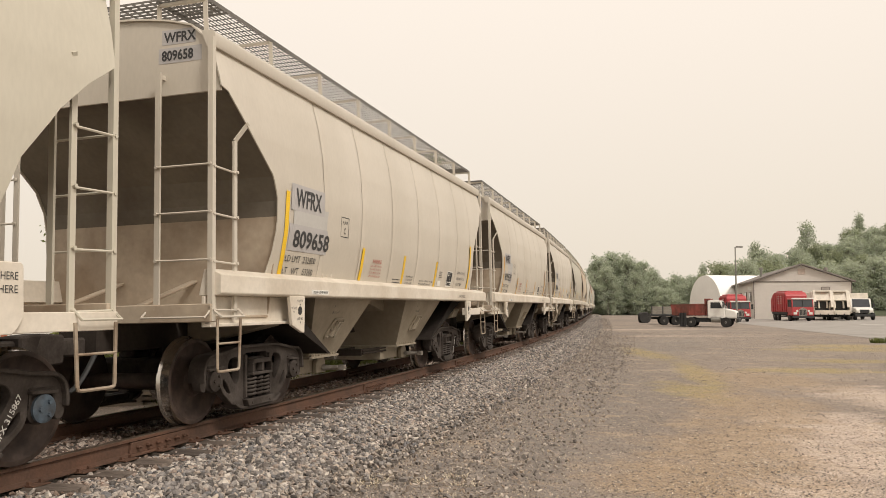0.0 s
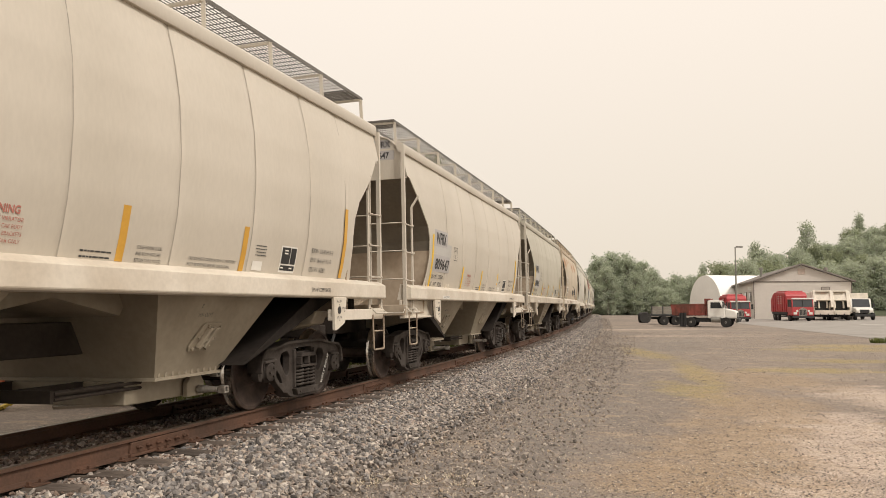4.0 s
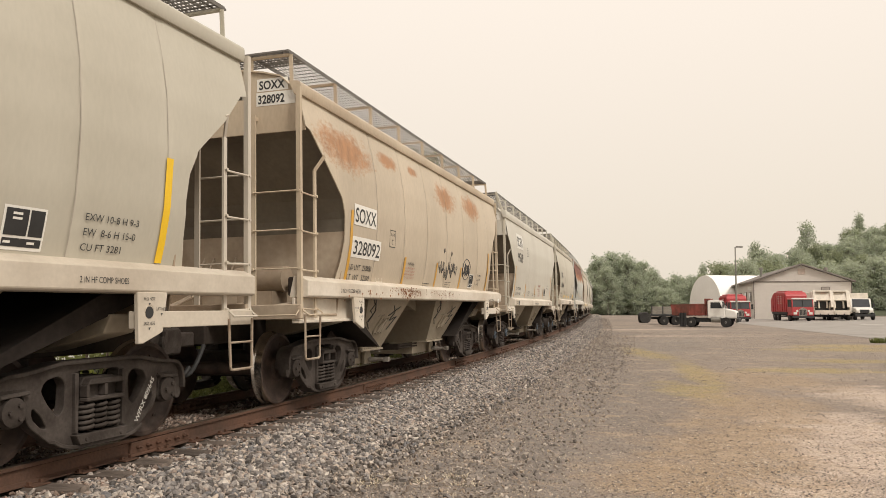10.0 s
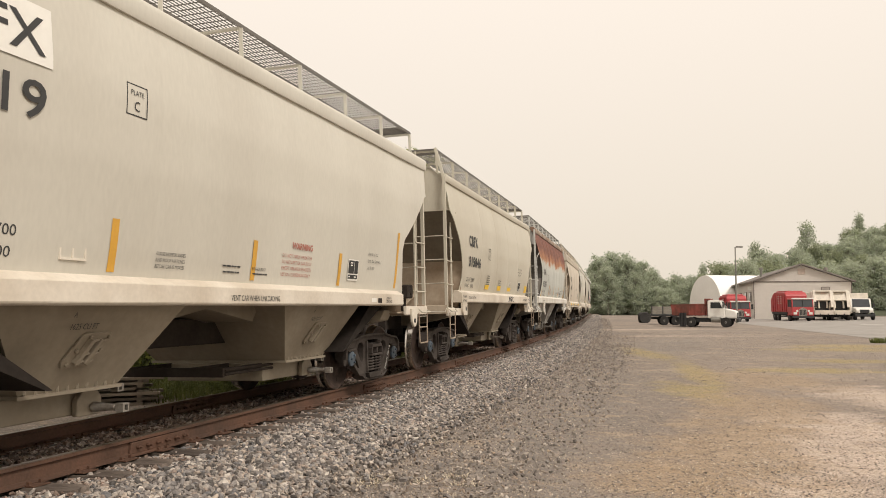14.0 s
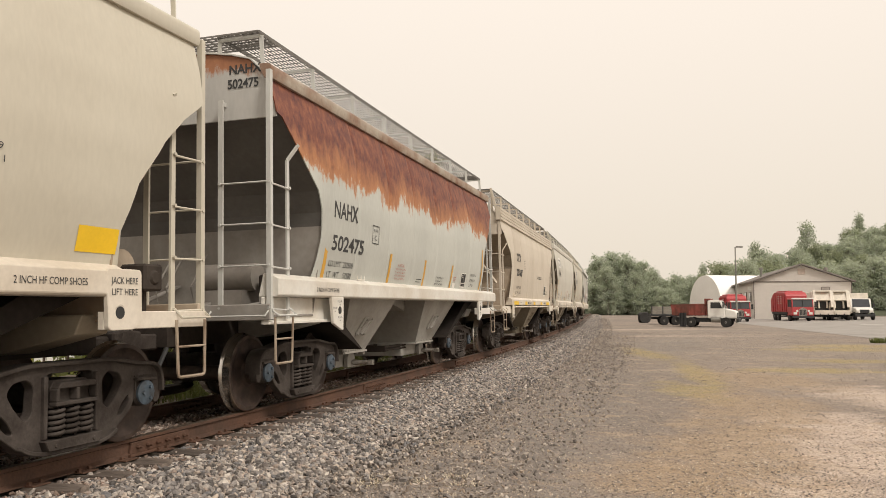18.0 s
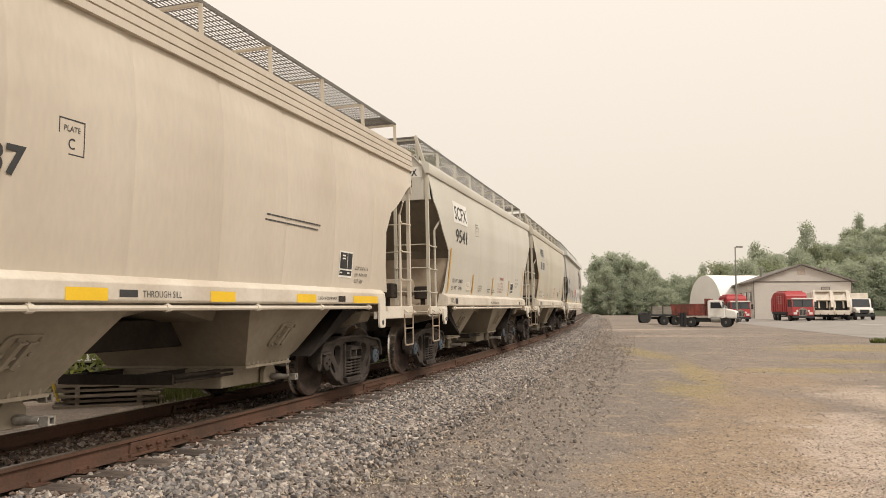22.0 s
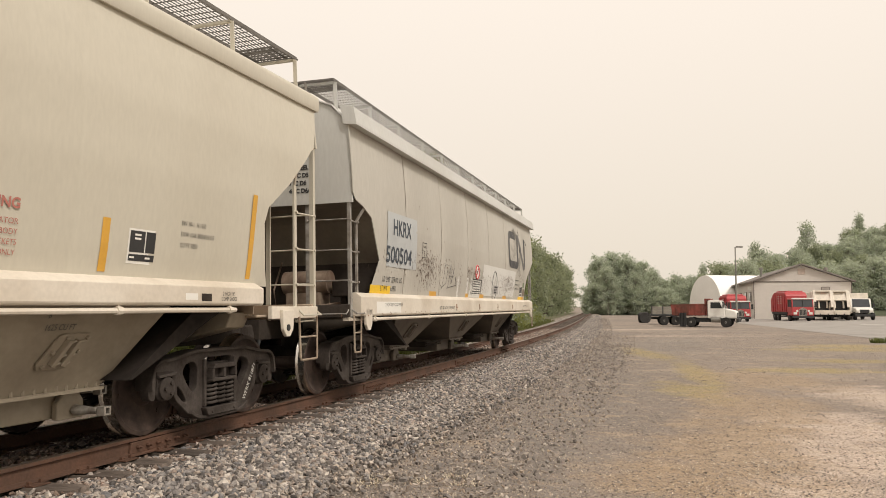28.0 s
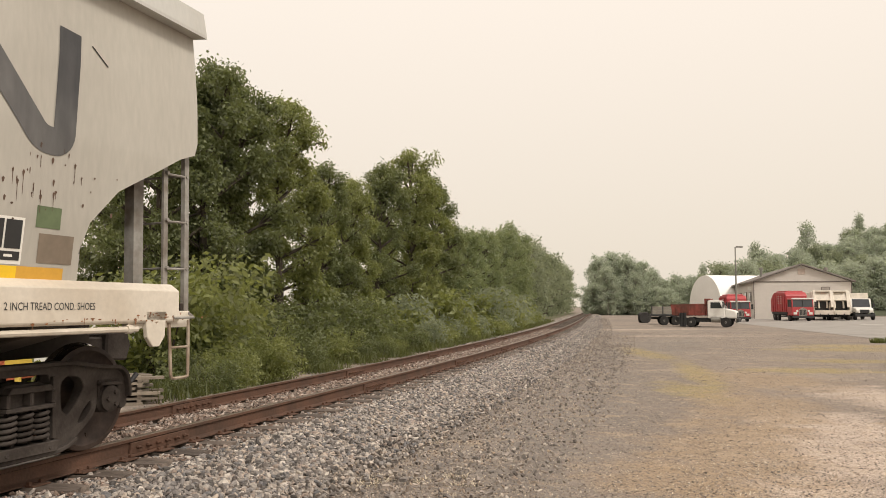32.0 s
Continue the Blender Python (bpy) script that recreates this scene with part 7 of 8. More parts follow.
def bush(i, x, y, f, wide=1.0, z=0.0):
    if y < 24 and x < -0.375 * y:       # fits the camera's view: keeps its sight line to the equipment yard clear
        return
    b = bm_new()
    for k in range(5):
        a = k * 1.3
        rod(b, (0, 0, -0.1), (math.cos(a) * 0.4, math.sin(a) * 0.4, 1.0), 0.02, 5, 0.006)
    t = thing("bush", Matrix.Translation((x, y, z)) @ Matrix.Rotation(rt.uniform(0, 6.28), 4, "Z") @ Matrix.Diagonal((f * wide, f * wide, f, 1)), "leafy green shrub on the far bank of the track", "shrub", "shrubs along the track")
    part("stem", cached("stems", lambda: mesh_from("stem", b, BARK)), None, t)
    part("foliage", BUSHES[i % 3 + (3 if y > 32 else 0)], None, t)


ROW = "trees along the track"
for s, v, h in ((21.0, -11.5, 8.6), (18.3, -7.8, 8.8), (19.7, -7.4, 9.2), (21.5, -7.6, 9.3), (24.2, -7.2, 9.2), (27.5, -7.0, 7.5), (31, -7.2, 7.4), (35.5, -7.4, 8.9), (40, -7.0, 10.4), (44.0, -6.8, 9.6), (50, -7, 6.8), (57, -7, 7.6), (62, -6.6, 8.0), (68, -7, 8.2), (75, -7, 9.2), (82, -7, 10.5), (90, -7, 10.3), (99, -6.8, 10.0), (110, -7, 10.6), (122, -7, 10.8), (136, -6.5, 11.2), (152, -7, 11.6), (172, -7, 11.8), (195, -7, 12.5), (222, -7, 13)):
    x, y = beside(s, v)
    stand((NEAR_TREES if s < 47 else MID_TREES if s < 95 else FAR_TREES)[int(s * 7) % 3], x, y, h, "leafy green tree beside the track", ROW, -0.1)
for s, v, h in ((40, -12, 8), (52, -12, 8), (66, -12, 8.5), (84, -12, 10), (105, -12, 10.5), (130, -12, 11)):
    x, y = beside(s, v)
    stand(MID_TREES[int(s) % 3], x, y, h, "leafy green tree behind the track-side trees", ROW)
for i in range(34):
    s = 12.5 + i * 2.1 + rt.uniform(-0.5, 0.5)
    x, y = beside(s, -4.8 - rt.uniform(0, 1.4))
    bush(i, x, y, rt.uniform(0.8, 1.7), 1.15)
for i in range(36):
    s = 13.5 + i * 1.7 + rt.uniform(-0.4, 0.4)
    x, y = beside(s, -3.1 - rt.uniform(0, 0.7))
    bush(i, x, y, rt.uniform(0.36, 0.66), 1.15)
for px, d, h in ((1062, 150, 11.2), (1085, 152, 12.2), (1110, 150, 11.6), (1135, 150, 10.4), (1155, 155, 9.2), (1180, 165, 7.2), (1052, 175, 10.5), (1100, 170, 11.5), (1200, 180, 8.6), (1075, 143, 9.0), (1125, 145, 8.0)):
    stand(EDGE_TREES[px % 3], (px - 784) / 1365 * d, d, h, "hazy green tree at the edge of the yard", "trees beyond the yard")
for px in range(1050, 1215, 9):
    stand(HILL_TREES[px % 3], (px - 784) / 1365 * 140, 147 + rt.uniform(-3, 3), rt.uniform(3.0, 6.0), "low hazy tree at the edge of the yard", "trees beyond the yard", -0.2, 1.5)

# wooded hill behind the yard
SKYLINE = [(1150, 525), (1180, 508), (1215, 490), (1240, 478), (1290, 478), (1335, 446), (1375, 455), (1430, 440), (1480, 432), (1515, 404), (1568, 392), (1700, 372), (1900, 350)]
hx, hy = [p[0] for p in SKYLINE], [p[1] for p in SKYLINE]


def hill_height(x, y):
    px = 784 + 1365 * x / y
    crest = 1.69 + (541.5 - float(np.interp(px, hx, hy))) / 1365 * 215 - 9.0
    k = min(1.0, max(0.0, (y - 138) / 77))
    return -0.05 + max(0.0, crest) * (k * k * (3 - 2 * k)) * min(1.0, max(0.0, (px - 1140) / 90))


rows = [[Vector((x, y, hill_height(x, y) if y > 138 else -0.05)) for x in np.arange(40, 260, 6.0)] for y in np.arange(132, 330, 6.0)]
hill = new("hillside", grid_mesh("hillside", rows, mat("hillside_undergrowth", (0.10, 0.115, 0.065), 0.95, 0, 0.4, 0.8, 0.08, 0.3), True))
tagged(hill, "wooded hillside behind the yard", "hill", kind="structure")
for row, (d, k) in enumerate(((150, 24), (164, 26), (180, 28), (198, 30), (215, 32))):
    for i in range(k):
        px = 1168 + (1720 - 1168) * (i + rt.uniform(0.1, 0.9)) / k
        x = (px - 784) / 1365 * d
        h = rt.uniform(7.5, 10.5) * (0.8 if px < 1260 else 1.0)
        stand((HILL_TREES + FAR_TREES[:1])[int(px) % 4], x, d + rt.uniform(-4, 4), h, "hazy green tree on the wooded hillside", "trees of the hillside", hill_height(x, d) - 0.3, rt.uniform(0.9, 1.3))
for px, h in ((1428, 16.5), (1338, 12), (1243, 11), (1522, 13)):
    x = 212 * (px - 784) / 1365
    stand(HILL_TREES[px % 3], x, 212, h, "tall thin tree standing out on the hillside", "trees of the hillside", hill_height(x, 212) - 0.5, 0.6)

# paved apron before the workshop
rows = [[Vector((x0 + (x1 - x0) * i / 12, y, 0.012)) for i in range(13)] for y, x0, x1 in ((30, 20.7, 90), (38.8, 22.3, 95), (55, 25.3, 100), (76, 29.2, 105), (90, 33, 110), (104.5, 36, 120), (125, 66, 130))]
apron = new("pavement", grid_mesh("pavement", rows, ASPHALT, False))
tagged(apron, "worn pale asphalt apron before the workshop", "pavement", kind="structure")
b = bm_new()
box(b, 39.5, 41.6, 73.0, 73.5, 0.014, 0.018)
solid("road_marking", b, WHITE, Matrix.Identity(4), "short worn white line on the asphalt", "road marking")

SIDING = mat("grey_beige_siding", (0.60, 0.555, 0.505), 0.75, 0, 0.08, 3, 0.3, 0.05)
ROOFG = mat("grey_shingle_roof", (0.22, 0.195, 0.175), 0.85, 0, 0.2, 6, 0.6, 0.2)
TRIM = mat("dark_trim", (0.20, 0.17, 0.15), 0.7, 0, 0.2)
FABRIC = mat("white_fabric_cover", (0.90, 0.88, 0.84), 0.6, 0, 0.05, 2, 0.3, 0.05)
GLASS = mat("dark_window_glass", (0.03, 0.035, 0.04), 0.08, 0, 0.1, 2, 1, 0.0, spec=0.8)
TYRE = mat("black_tyre_rubber", (0.03, 0.028, 0.026), 0.85, 0, 0.3, 20, 3, 0.1)


def workshop():
    """Gable towards the camera; the long side runs back and to the left."""
    w, dp, he, hp = 11.95, 34.0, 5.05, 7.2
    m = Matrix.Translation((42.3, 105.0, 0)) @ Matrix.Rotation(radians(-14.7), 4, "Z")
    t = thing("workshop_building", m, "grey-beige metal workshop with a low gable roof", "building")
    b = bm_new()
    slab(b, [(0, 0), (w, 0), (w, he), (w / 2, hp), (0, he)], 0, 0.25)
    part("gable_wall", b, SIDING, t)
    b = bm_new()
    slab(b, [(0, 0), (w, 0), (w, he), (w / 2, hp), (0, he)], dp, dp + 0.25)
    part("gable_wall", b, SIDING, t)
    for x in (0, w - 0.25):
        b = bm_new()
        box(b, x, x + 0.25, 0.25, dp, 0, he)
        part("side_wall", b, SIDING, t)
    for sg in (0, 1):
        b = bm_new()
        x0, x1 = (-0.5, w / 2) if sg == 0 else (w + 0.5, w / 2)
        z0 = he - 0.5 * (hp - he) / (w / 2)
        vs = [b.verts.new(c) for c in ((x0, -0.5, z0 + 0.05), (x1, -0.5, hp + 0.05), (x1, dp + 0.6, hp + 0.05), (x0, dp + 0.6, z0 + 0.05))]
        v2 = [b.verts.new(v.co + Vector((0, 0, 0.18))) for v in vs]
        b.faces.new(vs), b.faces.new(v2[::-1])
        for i in range(4):
            b.faces.new((vs[i], vs[(i + 1) % 4], v2[(i + 1) % 4], v2[i]))
        part("roof_slope", b, ROOFG, t)
    b = bm_new()
    box(b, -0.05, w + 0.05, -0.06, 0.0, he - 0.12, he + 0.02)
    part("wall_band", b, TRIM, t)
    b = bm_new()
    for x in (-0.12, w + 0.02):
        box(b, x, x + 0.10, -0.10, 0.0, 0, he)
    part("downpipe", b, TRIM, t)
    b = bm_new()
    box(b, w / 2 - 0.45, w / 2 + 0.45, -0.05, 0.0, hp - 1.25, hp - 0.45)
    part("gable_vent", b, mat("pale_louvre", (0.55, 0.45, 0.38), 0.7), t, "pale louvred vent")
    b = bm_new()
    box(b, 8.3, 9.4, -0.04, 0.0, 3.5, 4.3)
    win = part("window", b, TRIM, t)
    b = bm_new()
    box(b, 8.4, 9.3, -0.05, -0.03, 3.6, 4.2)
    part("louvre", b, mat("grey_louvre", (0.42, 0.37, 0.33), 0.7), win)
    for y in (3.0, 8.0, 14.0):
        b = bm_new()
        box(b, -0.12, 0.0, y, y + 1.8, 2.3, 3.7)
        win = part("window", b, TRIM, t)
        b = bm_new()
        box(b, -0.14, -0.11, y + 0.1, y + 1.7, 2.4, 3.6)
        part("pane", b, GLASS, win)
    b = bm_new()
    box(b, -0.6, -0.1, 1.2, 1.5, 4.0, 4.25)
    part("wall_lamp", b, WHITE, t)
    b = bm_new()
    rod(b, (2.0, 8, 5.4), (2.0, 8, 7.0), 0.18, 10)
    rod(b, (2.0, 8, 7.0), (2.0, 8, 7.3), 0.32, 10)
    part("roof_vent", b, GALV, t)
    b = bm_new()
    rod(b, (10.2, 6, 5.4), (10.2, 6, 6.9), 0.12, 8)
    rod(b, (10.2, 6, 6.75), (10.2, 6, 7.15), 0.36, 8, 0.2)
    part("roof_vent", b, TRIM, t)


workshop()


def hoop_shed():
    t = thing("fabric_shed", Matrix.Translation((45.0, 133.0, 0)) @ Matrix.Rotation(radians(-84), 4, "Z"), "white fabric-covered hoop shed behind the workshop", "shed")
    rows = []
    for i in range(7):
        y = i * 2.6
        rows.append([Vector((math.cos(a) * 6.4, y, max(0, math.sin(a)) ** 0.8 * 7.0 - 0.02 + (0.06 if i % 2 else 0.0))) for a in [math.pi * (1 - k / 20) for k in range(21)]])
    part("fabric_cover", grid_mesh("fabric_cover", rows, FABRIC), None, t)
    for i in (0, 6):
        b = bm_new()
        vs = [b.verts.new(p) for p in rows[i]]
        b.faces.new(vs)
        ext = bmesh.ops.extrude_face_region(b, geom=list(b.faces))
        bmesh.ops.translate(b, vec=(0, 0.05, 0), verts=[g for g in ext["geom"] if isinstance(g, bmesh.types.BMVert)])
        part("end_wall", b, FABRIC, t)


hoop_shed()


def yard_lamp():
    t = thing("street_lamp", Matrix.Translation((29.6, 78.0, 0)), "tall grey steel yard lamp with one arm", "street lamp")
    b = bm_new()
    rod(b, (0, 0, 0), (0, 0, 7.7), 0.11, 10, 0.06)
    part("pole", b, GALV, t, smooth=True)
    b = bm_new()
    rod(b, (0, 0, 7.65), (0.5, 0, 7.75), 0.035, 6)
    part("arm", b, GALV, t)
    b = bm_new()
    box(b, 0.1, 0.75, -0.12, 0.12, 7.62, 7.78)
    part("lamp_head", b, GALV, t, bevel=0.03)


yard_lamp()

TRED = mat("red_truck_paint", (0.44, 0.055, 0.06), 0.4, 0, 0.15, 10, 1.5, 0.02)
TWHITE = mat("white_truck_paint", (0.78, 0.76, 0.71), 0.4, 0, 0.08, 10, 1.5, 0.02)
TBEIGE = mat("dirty_white_truck_paint", (0.74, 0.68, 0.58), 0.55, 0, 0.2, 8, 1.5, 0.03)
TRUST = mat("rusty_red_steel", (0.25, 0.058, 0.042), 0.7, 0, 0.35, 6, 1.5, 0.1, dark=(0.12, 0.045, 0.03))
CHASSIS = mat("black_chassis_paint", (0.03, 0.03, 0.03), 0.7, 0, 0.2)
LAMPG = mat("headlamp_lens", (0.75, 0.73, 0.68), 0.15, 0.2, 0.05)


def road_wheel(t, x, y, r=0.5, w=0.28):
    b = bm_new()
    lathe(b, [(r * 0.6, -w / 2), (r * 0.96, -w / 2), (r, -w * 0.36), (r, w * 0.36), (r * 0.96, w / 2), (r * 0.6, w / 2)], True, 18)
    wh = part("wheel", b, TYRE, t, smooth=True)
    wh.matrix_local = Matrix.Translation((x, y, r))
    b = bm_new()
    lathe(b, [(r * 0.58, -w * 0.4), (r * 0.5, -w * 0.3), (r * 0.2, -w * 0.52), (0.05, -w * 0.52), (0.05, w * 0.52), (r * 0.2, w * 0.52), (r * 0.5, w * 0.3), (r * 0.58, w * 0.4)], True, 14)
    part("rim", b, GALV, wh, smooth=True)


def chassis(t, x0, x1, wheels, r=0.5):
    b = bm_new()
    for y in (-0.42, 0.42):
        box(b, x0, x1, y - 0.05, y + 0.05, r + 0.10, r + 0.34)
    for x in wheels:
        rod(b, (x, -0.9, r), (x, 0.9, r), 0.07, 8)
    part("chassis", b, CHASSIS, t)
    for x in wheels:
        for y in (-1.02, 1.02):
            road_wheel(t, x, y, r)


def conventional_cab(t, x, paint, w=2.3, h=2.35, nose=1.5, base=0.75):
    """Cab with a bonnet; the nose points to +x, the cab's back stands at x."""
    b = bm_new()
    slab(b, [(x, base), (x + 1.35, base), (x + 1.35, base + 0.75), (x + 1.02, h), (x + 0.05, h), (x, h - 0.1)], -w / 2, w / 2)
    cab = part("cab", b, paint, t, bevel=0.05)
    b = bm_new()
    slab(b, [(x + 1.352, base), (x + 1.35 + nose, base), (x + 1.35 + nose, base + 0.50), (x + 1.2 + nose, base + 0.62), (x + 1.352, base + 0.78)], -w * 0.42, w * 0.42)
    part("bonnet", b, paint, t, bevel=0.07)
    b = bm_new()
    vs = [b.verts.new(c) for c in ((x + 1.375, -w * 0.43, base + 0.80), (x + 1.375, w * 0.43, base + 0.80), (x + 1.075, w * 0.40, h - 0.08), (x + 1.075, -w * 0.40, h - 0.08))]
    b.faces.new(vs)
    ext = bmesh.ops.extrude_face_region(b, geom=list(b.faces))
    bmesh.ops.translate(b, vec=(-0.02, 0, -0.01), verts=[g for g in ext["geom"] if isinstance(g, bmesh.types.BMVert)])
    part("windscreen", b, GLASS, cab)
    for y in (-w / 2 - 0.012, w / 2 + 0.002):
        b = bm_new()
        slab(b, [(x + 0.25, base + 0.80), (x + 1.15, base + 0.80), (x + 0.95, h - 0.15), (x + 0.25, h - 0.15)], y, y + 0.01)
        part("side_window", b, GLASS, cab)
    b = bm_new()
    xn = x + 1.35 + nose
    box(b, xn, xn + 0.16, -w * 0.48, w * 0.48, 0.42, 0.72)
    part("bumper", b, CHASSIS if paint is TWHITE else GALV, t, bevel=0.03)
    b = bm_new()
    box(b, xn - 0.01, xn + 0.03, -w * 0.22, w * 0.22, base + 0.02, base + 0.45)
    part("grille", b, CHASSIS, t)
    for y in (-w * 0.34, w * 0.34):
        b = bm_new()
        box(b, xn - 0.02, xn + 0.035, y - 0.14, y + 0.14, base + 0.12, base + 0.32)
        part("headlight", b, LAMPG, t)
    for sg in (-1, 1):
        b = bm_new()
        rod(b, (x + 1.15, sg * w * 0.5, base + 1.0), (x + 1.25, sg * (w * 0.5 + 0.28), base + 1.05), 0.02, 5)
        box(b, x + 1.2, x + 1.28, sg * (w * 0.5 + 0.28) - 0.1, sg * (w * 0.5 + 0.28) + 0.1, base + 0.8, base + 1.3)
        part("mirror", b, CHASSIS, cab)


def flat_cab(t, x, paint, w=2.4, h=2.62, base=0.62):
    """Low cab-over of a refuse truck; its flat front stands at x."""
    b = bm_new()
    slab(b, [(x - 1.7, base), (x, base), (x, base + 1.0), (x - 0.14, h), (x - 1.7, h)], -w / 2, w / 2)
    cab = part("cab", b, paint, t, bevel=0.06)
    b = bm_new()
    vs = [b.verts.new(c) for c in ((x + 0.012, -w * 0.45, base + 1.02), (x + 0.012, w * 0.45, base + 1.02), (x - 0.115, w * 0.44, h - 0.16), (x - 0.115, -w * 0.44, h - 0.16))]
    b.faces.new(vs)
    ext = bmesh.ops.extrude_face_region(b, geom=list(b.faces))
    bmesh.ops.translate(b, vec=(-0.02, 0, 0), verts=[g for g in ext["geom"] if isinstance(g, bmesh.types.BMVert)])
    part("windscreen", b, GLASS, cab)
    b = bm_new()
    slab(b, [(-0.42, base + 0.0), (0.42, base + 0.0), (0.42, base + 0.75), (0, base + 0.95), (-0.42, base + 0.75)], 0, 0.04)
    for v in b.verts:
        v.co = Vector((x + 0.02 + v.co.y, v.co.x, v.co.z))
    part("grille", b, CHROME, cab, "bright grille surround")
    for i in range(5):
        b = bm_new()
        box(b, x + 0.062, x + 0.075, -0.36 + i * 0.15, -0.26 + i * 0.15, base + 0.06, base + 0.70)
        part("grille_bar", b, CHASSIS, cab)
    for y in (-0.62, 0.62):
        b = bm_new()
        rod(b, (x + 0.0, y, base + 0.55), (x + 0.05, y, base + 0.55), 0.13, 12)
        part("marker_lamp", b, LAMPG, cab)
    b = bm_new()
    box(b, x + 0.014, x + 0.03, -0.03, 0.03, base + 1.02, h - 0.16)
    part("windscreen_post", b, CHASSIS, cab)
    b = bm_new()
    box(b, x - 0.2, x + 0.06, -w * 0.5, w * 0.5, h - 0.13, h + 0.03)
    part("sun_visor", b, TWHITE, cab, "white visor over the windscreen", bevel=0.02)
    for y in (-w * 0.58, w * 0.58):
        b = bm_new()
        box(b, x - 0.02, x + 0.06, y - 0.12, y + 0.12, base + 1.0, base + 1.6)
        part("mirror", b, CHASSIS, cab)
    for y in (-0.85, 0.85):
        b = bm_new()
        box(b, x, x + 0.03, y - 0.18, y + 0.18, base + 0.15, base + 0.42)
        part("headlight", b, LAMPG, cab)
    b = bm_new()
    box(b, x + 0.0, x + 0.14, -w * 0.5, w * 0.5, 0.36, 0.62)
    part("bumper", b, CHASSIS, t, bevel=0.03)
    for y in (-w / 2 - 0.012, w / 2 + 0.002):
        b = bm_new()
        slab(b, [(x - 1.4, base + 1.0), (x - 0.15, base + 1.0), (x - 0.25, h - 0.2), (x - 1.4, h - 0.2)], y, y + 0.01)
        part("side_window", b, GLASS, cab)


def refuse_truck(m, paint, cabpaint, label):
    t = thing("refuse_truck", m, label, "truck", "trucks parked in the yard")
    chassis(t, -5.4, 1.4, (0.7, -3.4, -4.7))
    flat_cab(t, 1.9, cabpaint)
    b = bm_new()
    slab(b, [(-5.9, 1.0), (-0.2, 1.0), (-0.2, 3.0), (-0.7, 3.36), (-4.6, 3.36), (-5.9, 2.5)], -1.2, 1.2)
    part("hopper_body", b, paint, t, bevel=0.08)
    for i in range(6):
        b = bm_new()
        x = -4.9 + i * 0.85
        for y in (-1.27, 1.20):
            box(b, x, x + 0.10, y, y + 0.07, 1.05, 3.05)
        part("body_rib", b, paint, t)
    b = bm_new()
    slab(b, [(-5.2, 0.75), (0.4, 0.75), (0.4, 1.0), (-5.2, 1.0)], -1.25, -1.15)
    part("side_skirt", b, CHASSIS, t)
    b = bm_new()
    slab(b, [(-4.6, 3.362), (-0.75, 3.362), (-0.9, 3.52), (-4.3, 3.52)], -0.95, 0.95)
    part("roof_hatch", b, paint, t, bevel=0.04)
    for y in (-1.06, 0.94):
        b = bm_new()
        box(b, -5.95, -5.7, y, y + 0.12, 0.9, 2.75)
        part("tail_post", b, CHASSIS, t)
    b = bm_new()
    for i in range(4):
        box(b, -3.2, -1.5, -1.225, -1.205, 2.0 + i * 0.26, 2.12 + i * 0.26)
    part("body_lettering", b, mat("pale_marking", (0.6, 0.42, 0.38), 0.6), t, "pale rows of markings")
    return t


def facing(px, d, yaw):
    """Pose of a vehicle on the ground in the direction of px at depth d; yaw 0 points its nose along +x."""
    return Matrix.Translation(((px - 784) / 1365.7 * d, d, 0)) @ Matrix.Rotation(radians(yaw), 4, "Z")


refuse_truck(facing(1409, 90.0, -96.5), TRED, TRED, "red front-cab refuse truck parked before the workshop")
refuse_truck(facing(1303, 86.0, -99) @ Matrix.Diagonal((0.88, 0.88, 0.86, 1)), TRED, TRED, "dark red refuse truck parked behind the dump truck")


def rear_loader(m, label):
    t = thing("refuse_truck", m, label, "truck", "trucks parked in the yard")
    chassis(t, -4.0, 5.0, (-2.4, -1.2, 4.0))
    b = bm_new()
    slab(b, [(-2.2, 0.95), (2.6, 0.95), (2.6, 3.2), (2.3, 3.45), (-2.2, 3.45)], -1.2, 1.2)
    part("body", b, TBEIGE, t, bevel=0.06)
    b = bm_new()
    slab(b, [(-3.6, 0.75), (-2.2, 0.75), (-2.2, 3.5), (-2.7, 3.5), (-3.9, 1.9), (-3.9, 1.0)], -1.2, -1.02)
    part("tailgate_side", b, TBEIGE, t, bevel=0.04)
    b = bm_new()
    slab(b, [(-3.6, 0.75), (-2.2, 0.75), (-2.2, 3.5), (-2.7, 3.5), (-3.9, 1.9), (-3.9, 1.0)], 1.02, 1.2)
    part("tailgate_side", b, TBEIGE, t, bevel=0.04)
    b = bm_new()
    slab(b, [(-2.7, 3.5), (-3.45, 2.45), (-3.3, 2.35), (-2.5, 3.4)], -1.02, 1.02)
    part("tailgate_top", b, TBEIGE, t)
    for y in (-0.9, 0.9):
        b = bm_new()
        bar(b, (-2.8, y, 3.6), (-3.95, y, 1.6), 0.26, 0.12)
        part("tailgate_rail", b, TBEIGE, t)
    b = bm_new()
    box(b, -3.95, -2.3, -1.02, 1.02, 0.72, 1.25)
    part("loading_sill", b, TBEIGE, t)
    b = bm_new()
    box(b, -2.95, -2.75, -0.85, 0.85, 1.25, 2.3)
    part("packer_blade", b, CHASSIS, t)
    for y in (-0.45, 0.45):
        b = bm_new()
        rod(b, (-3.3, y, 1.5), (-3.0, y, 2.6), 0.10, 8)
        part("ram", b, TBEIGE, t)
    b = bm_new()
    box(b, -3.2, -2.6, -0.7, 0.7, 3.42, 3.62)
    part("cylinder_cover", b, TBEIGE, t, bevel=0.03)
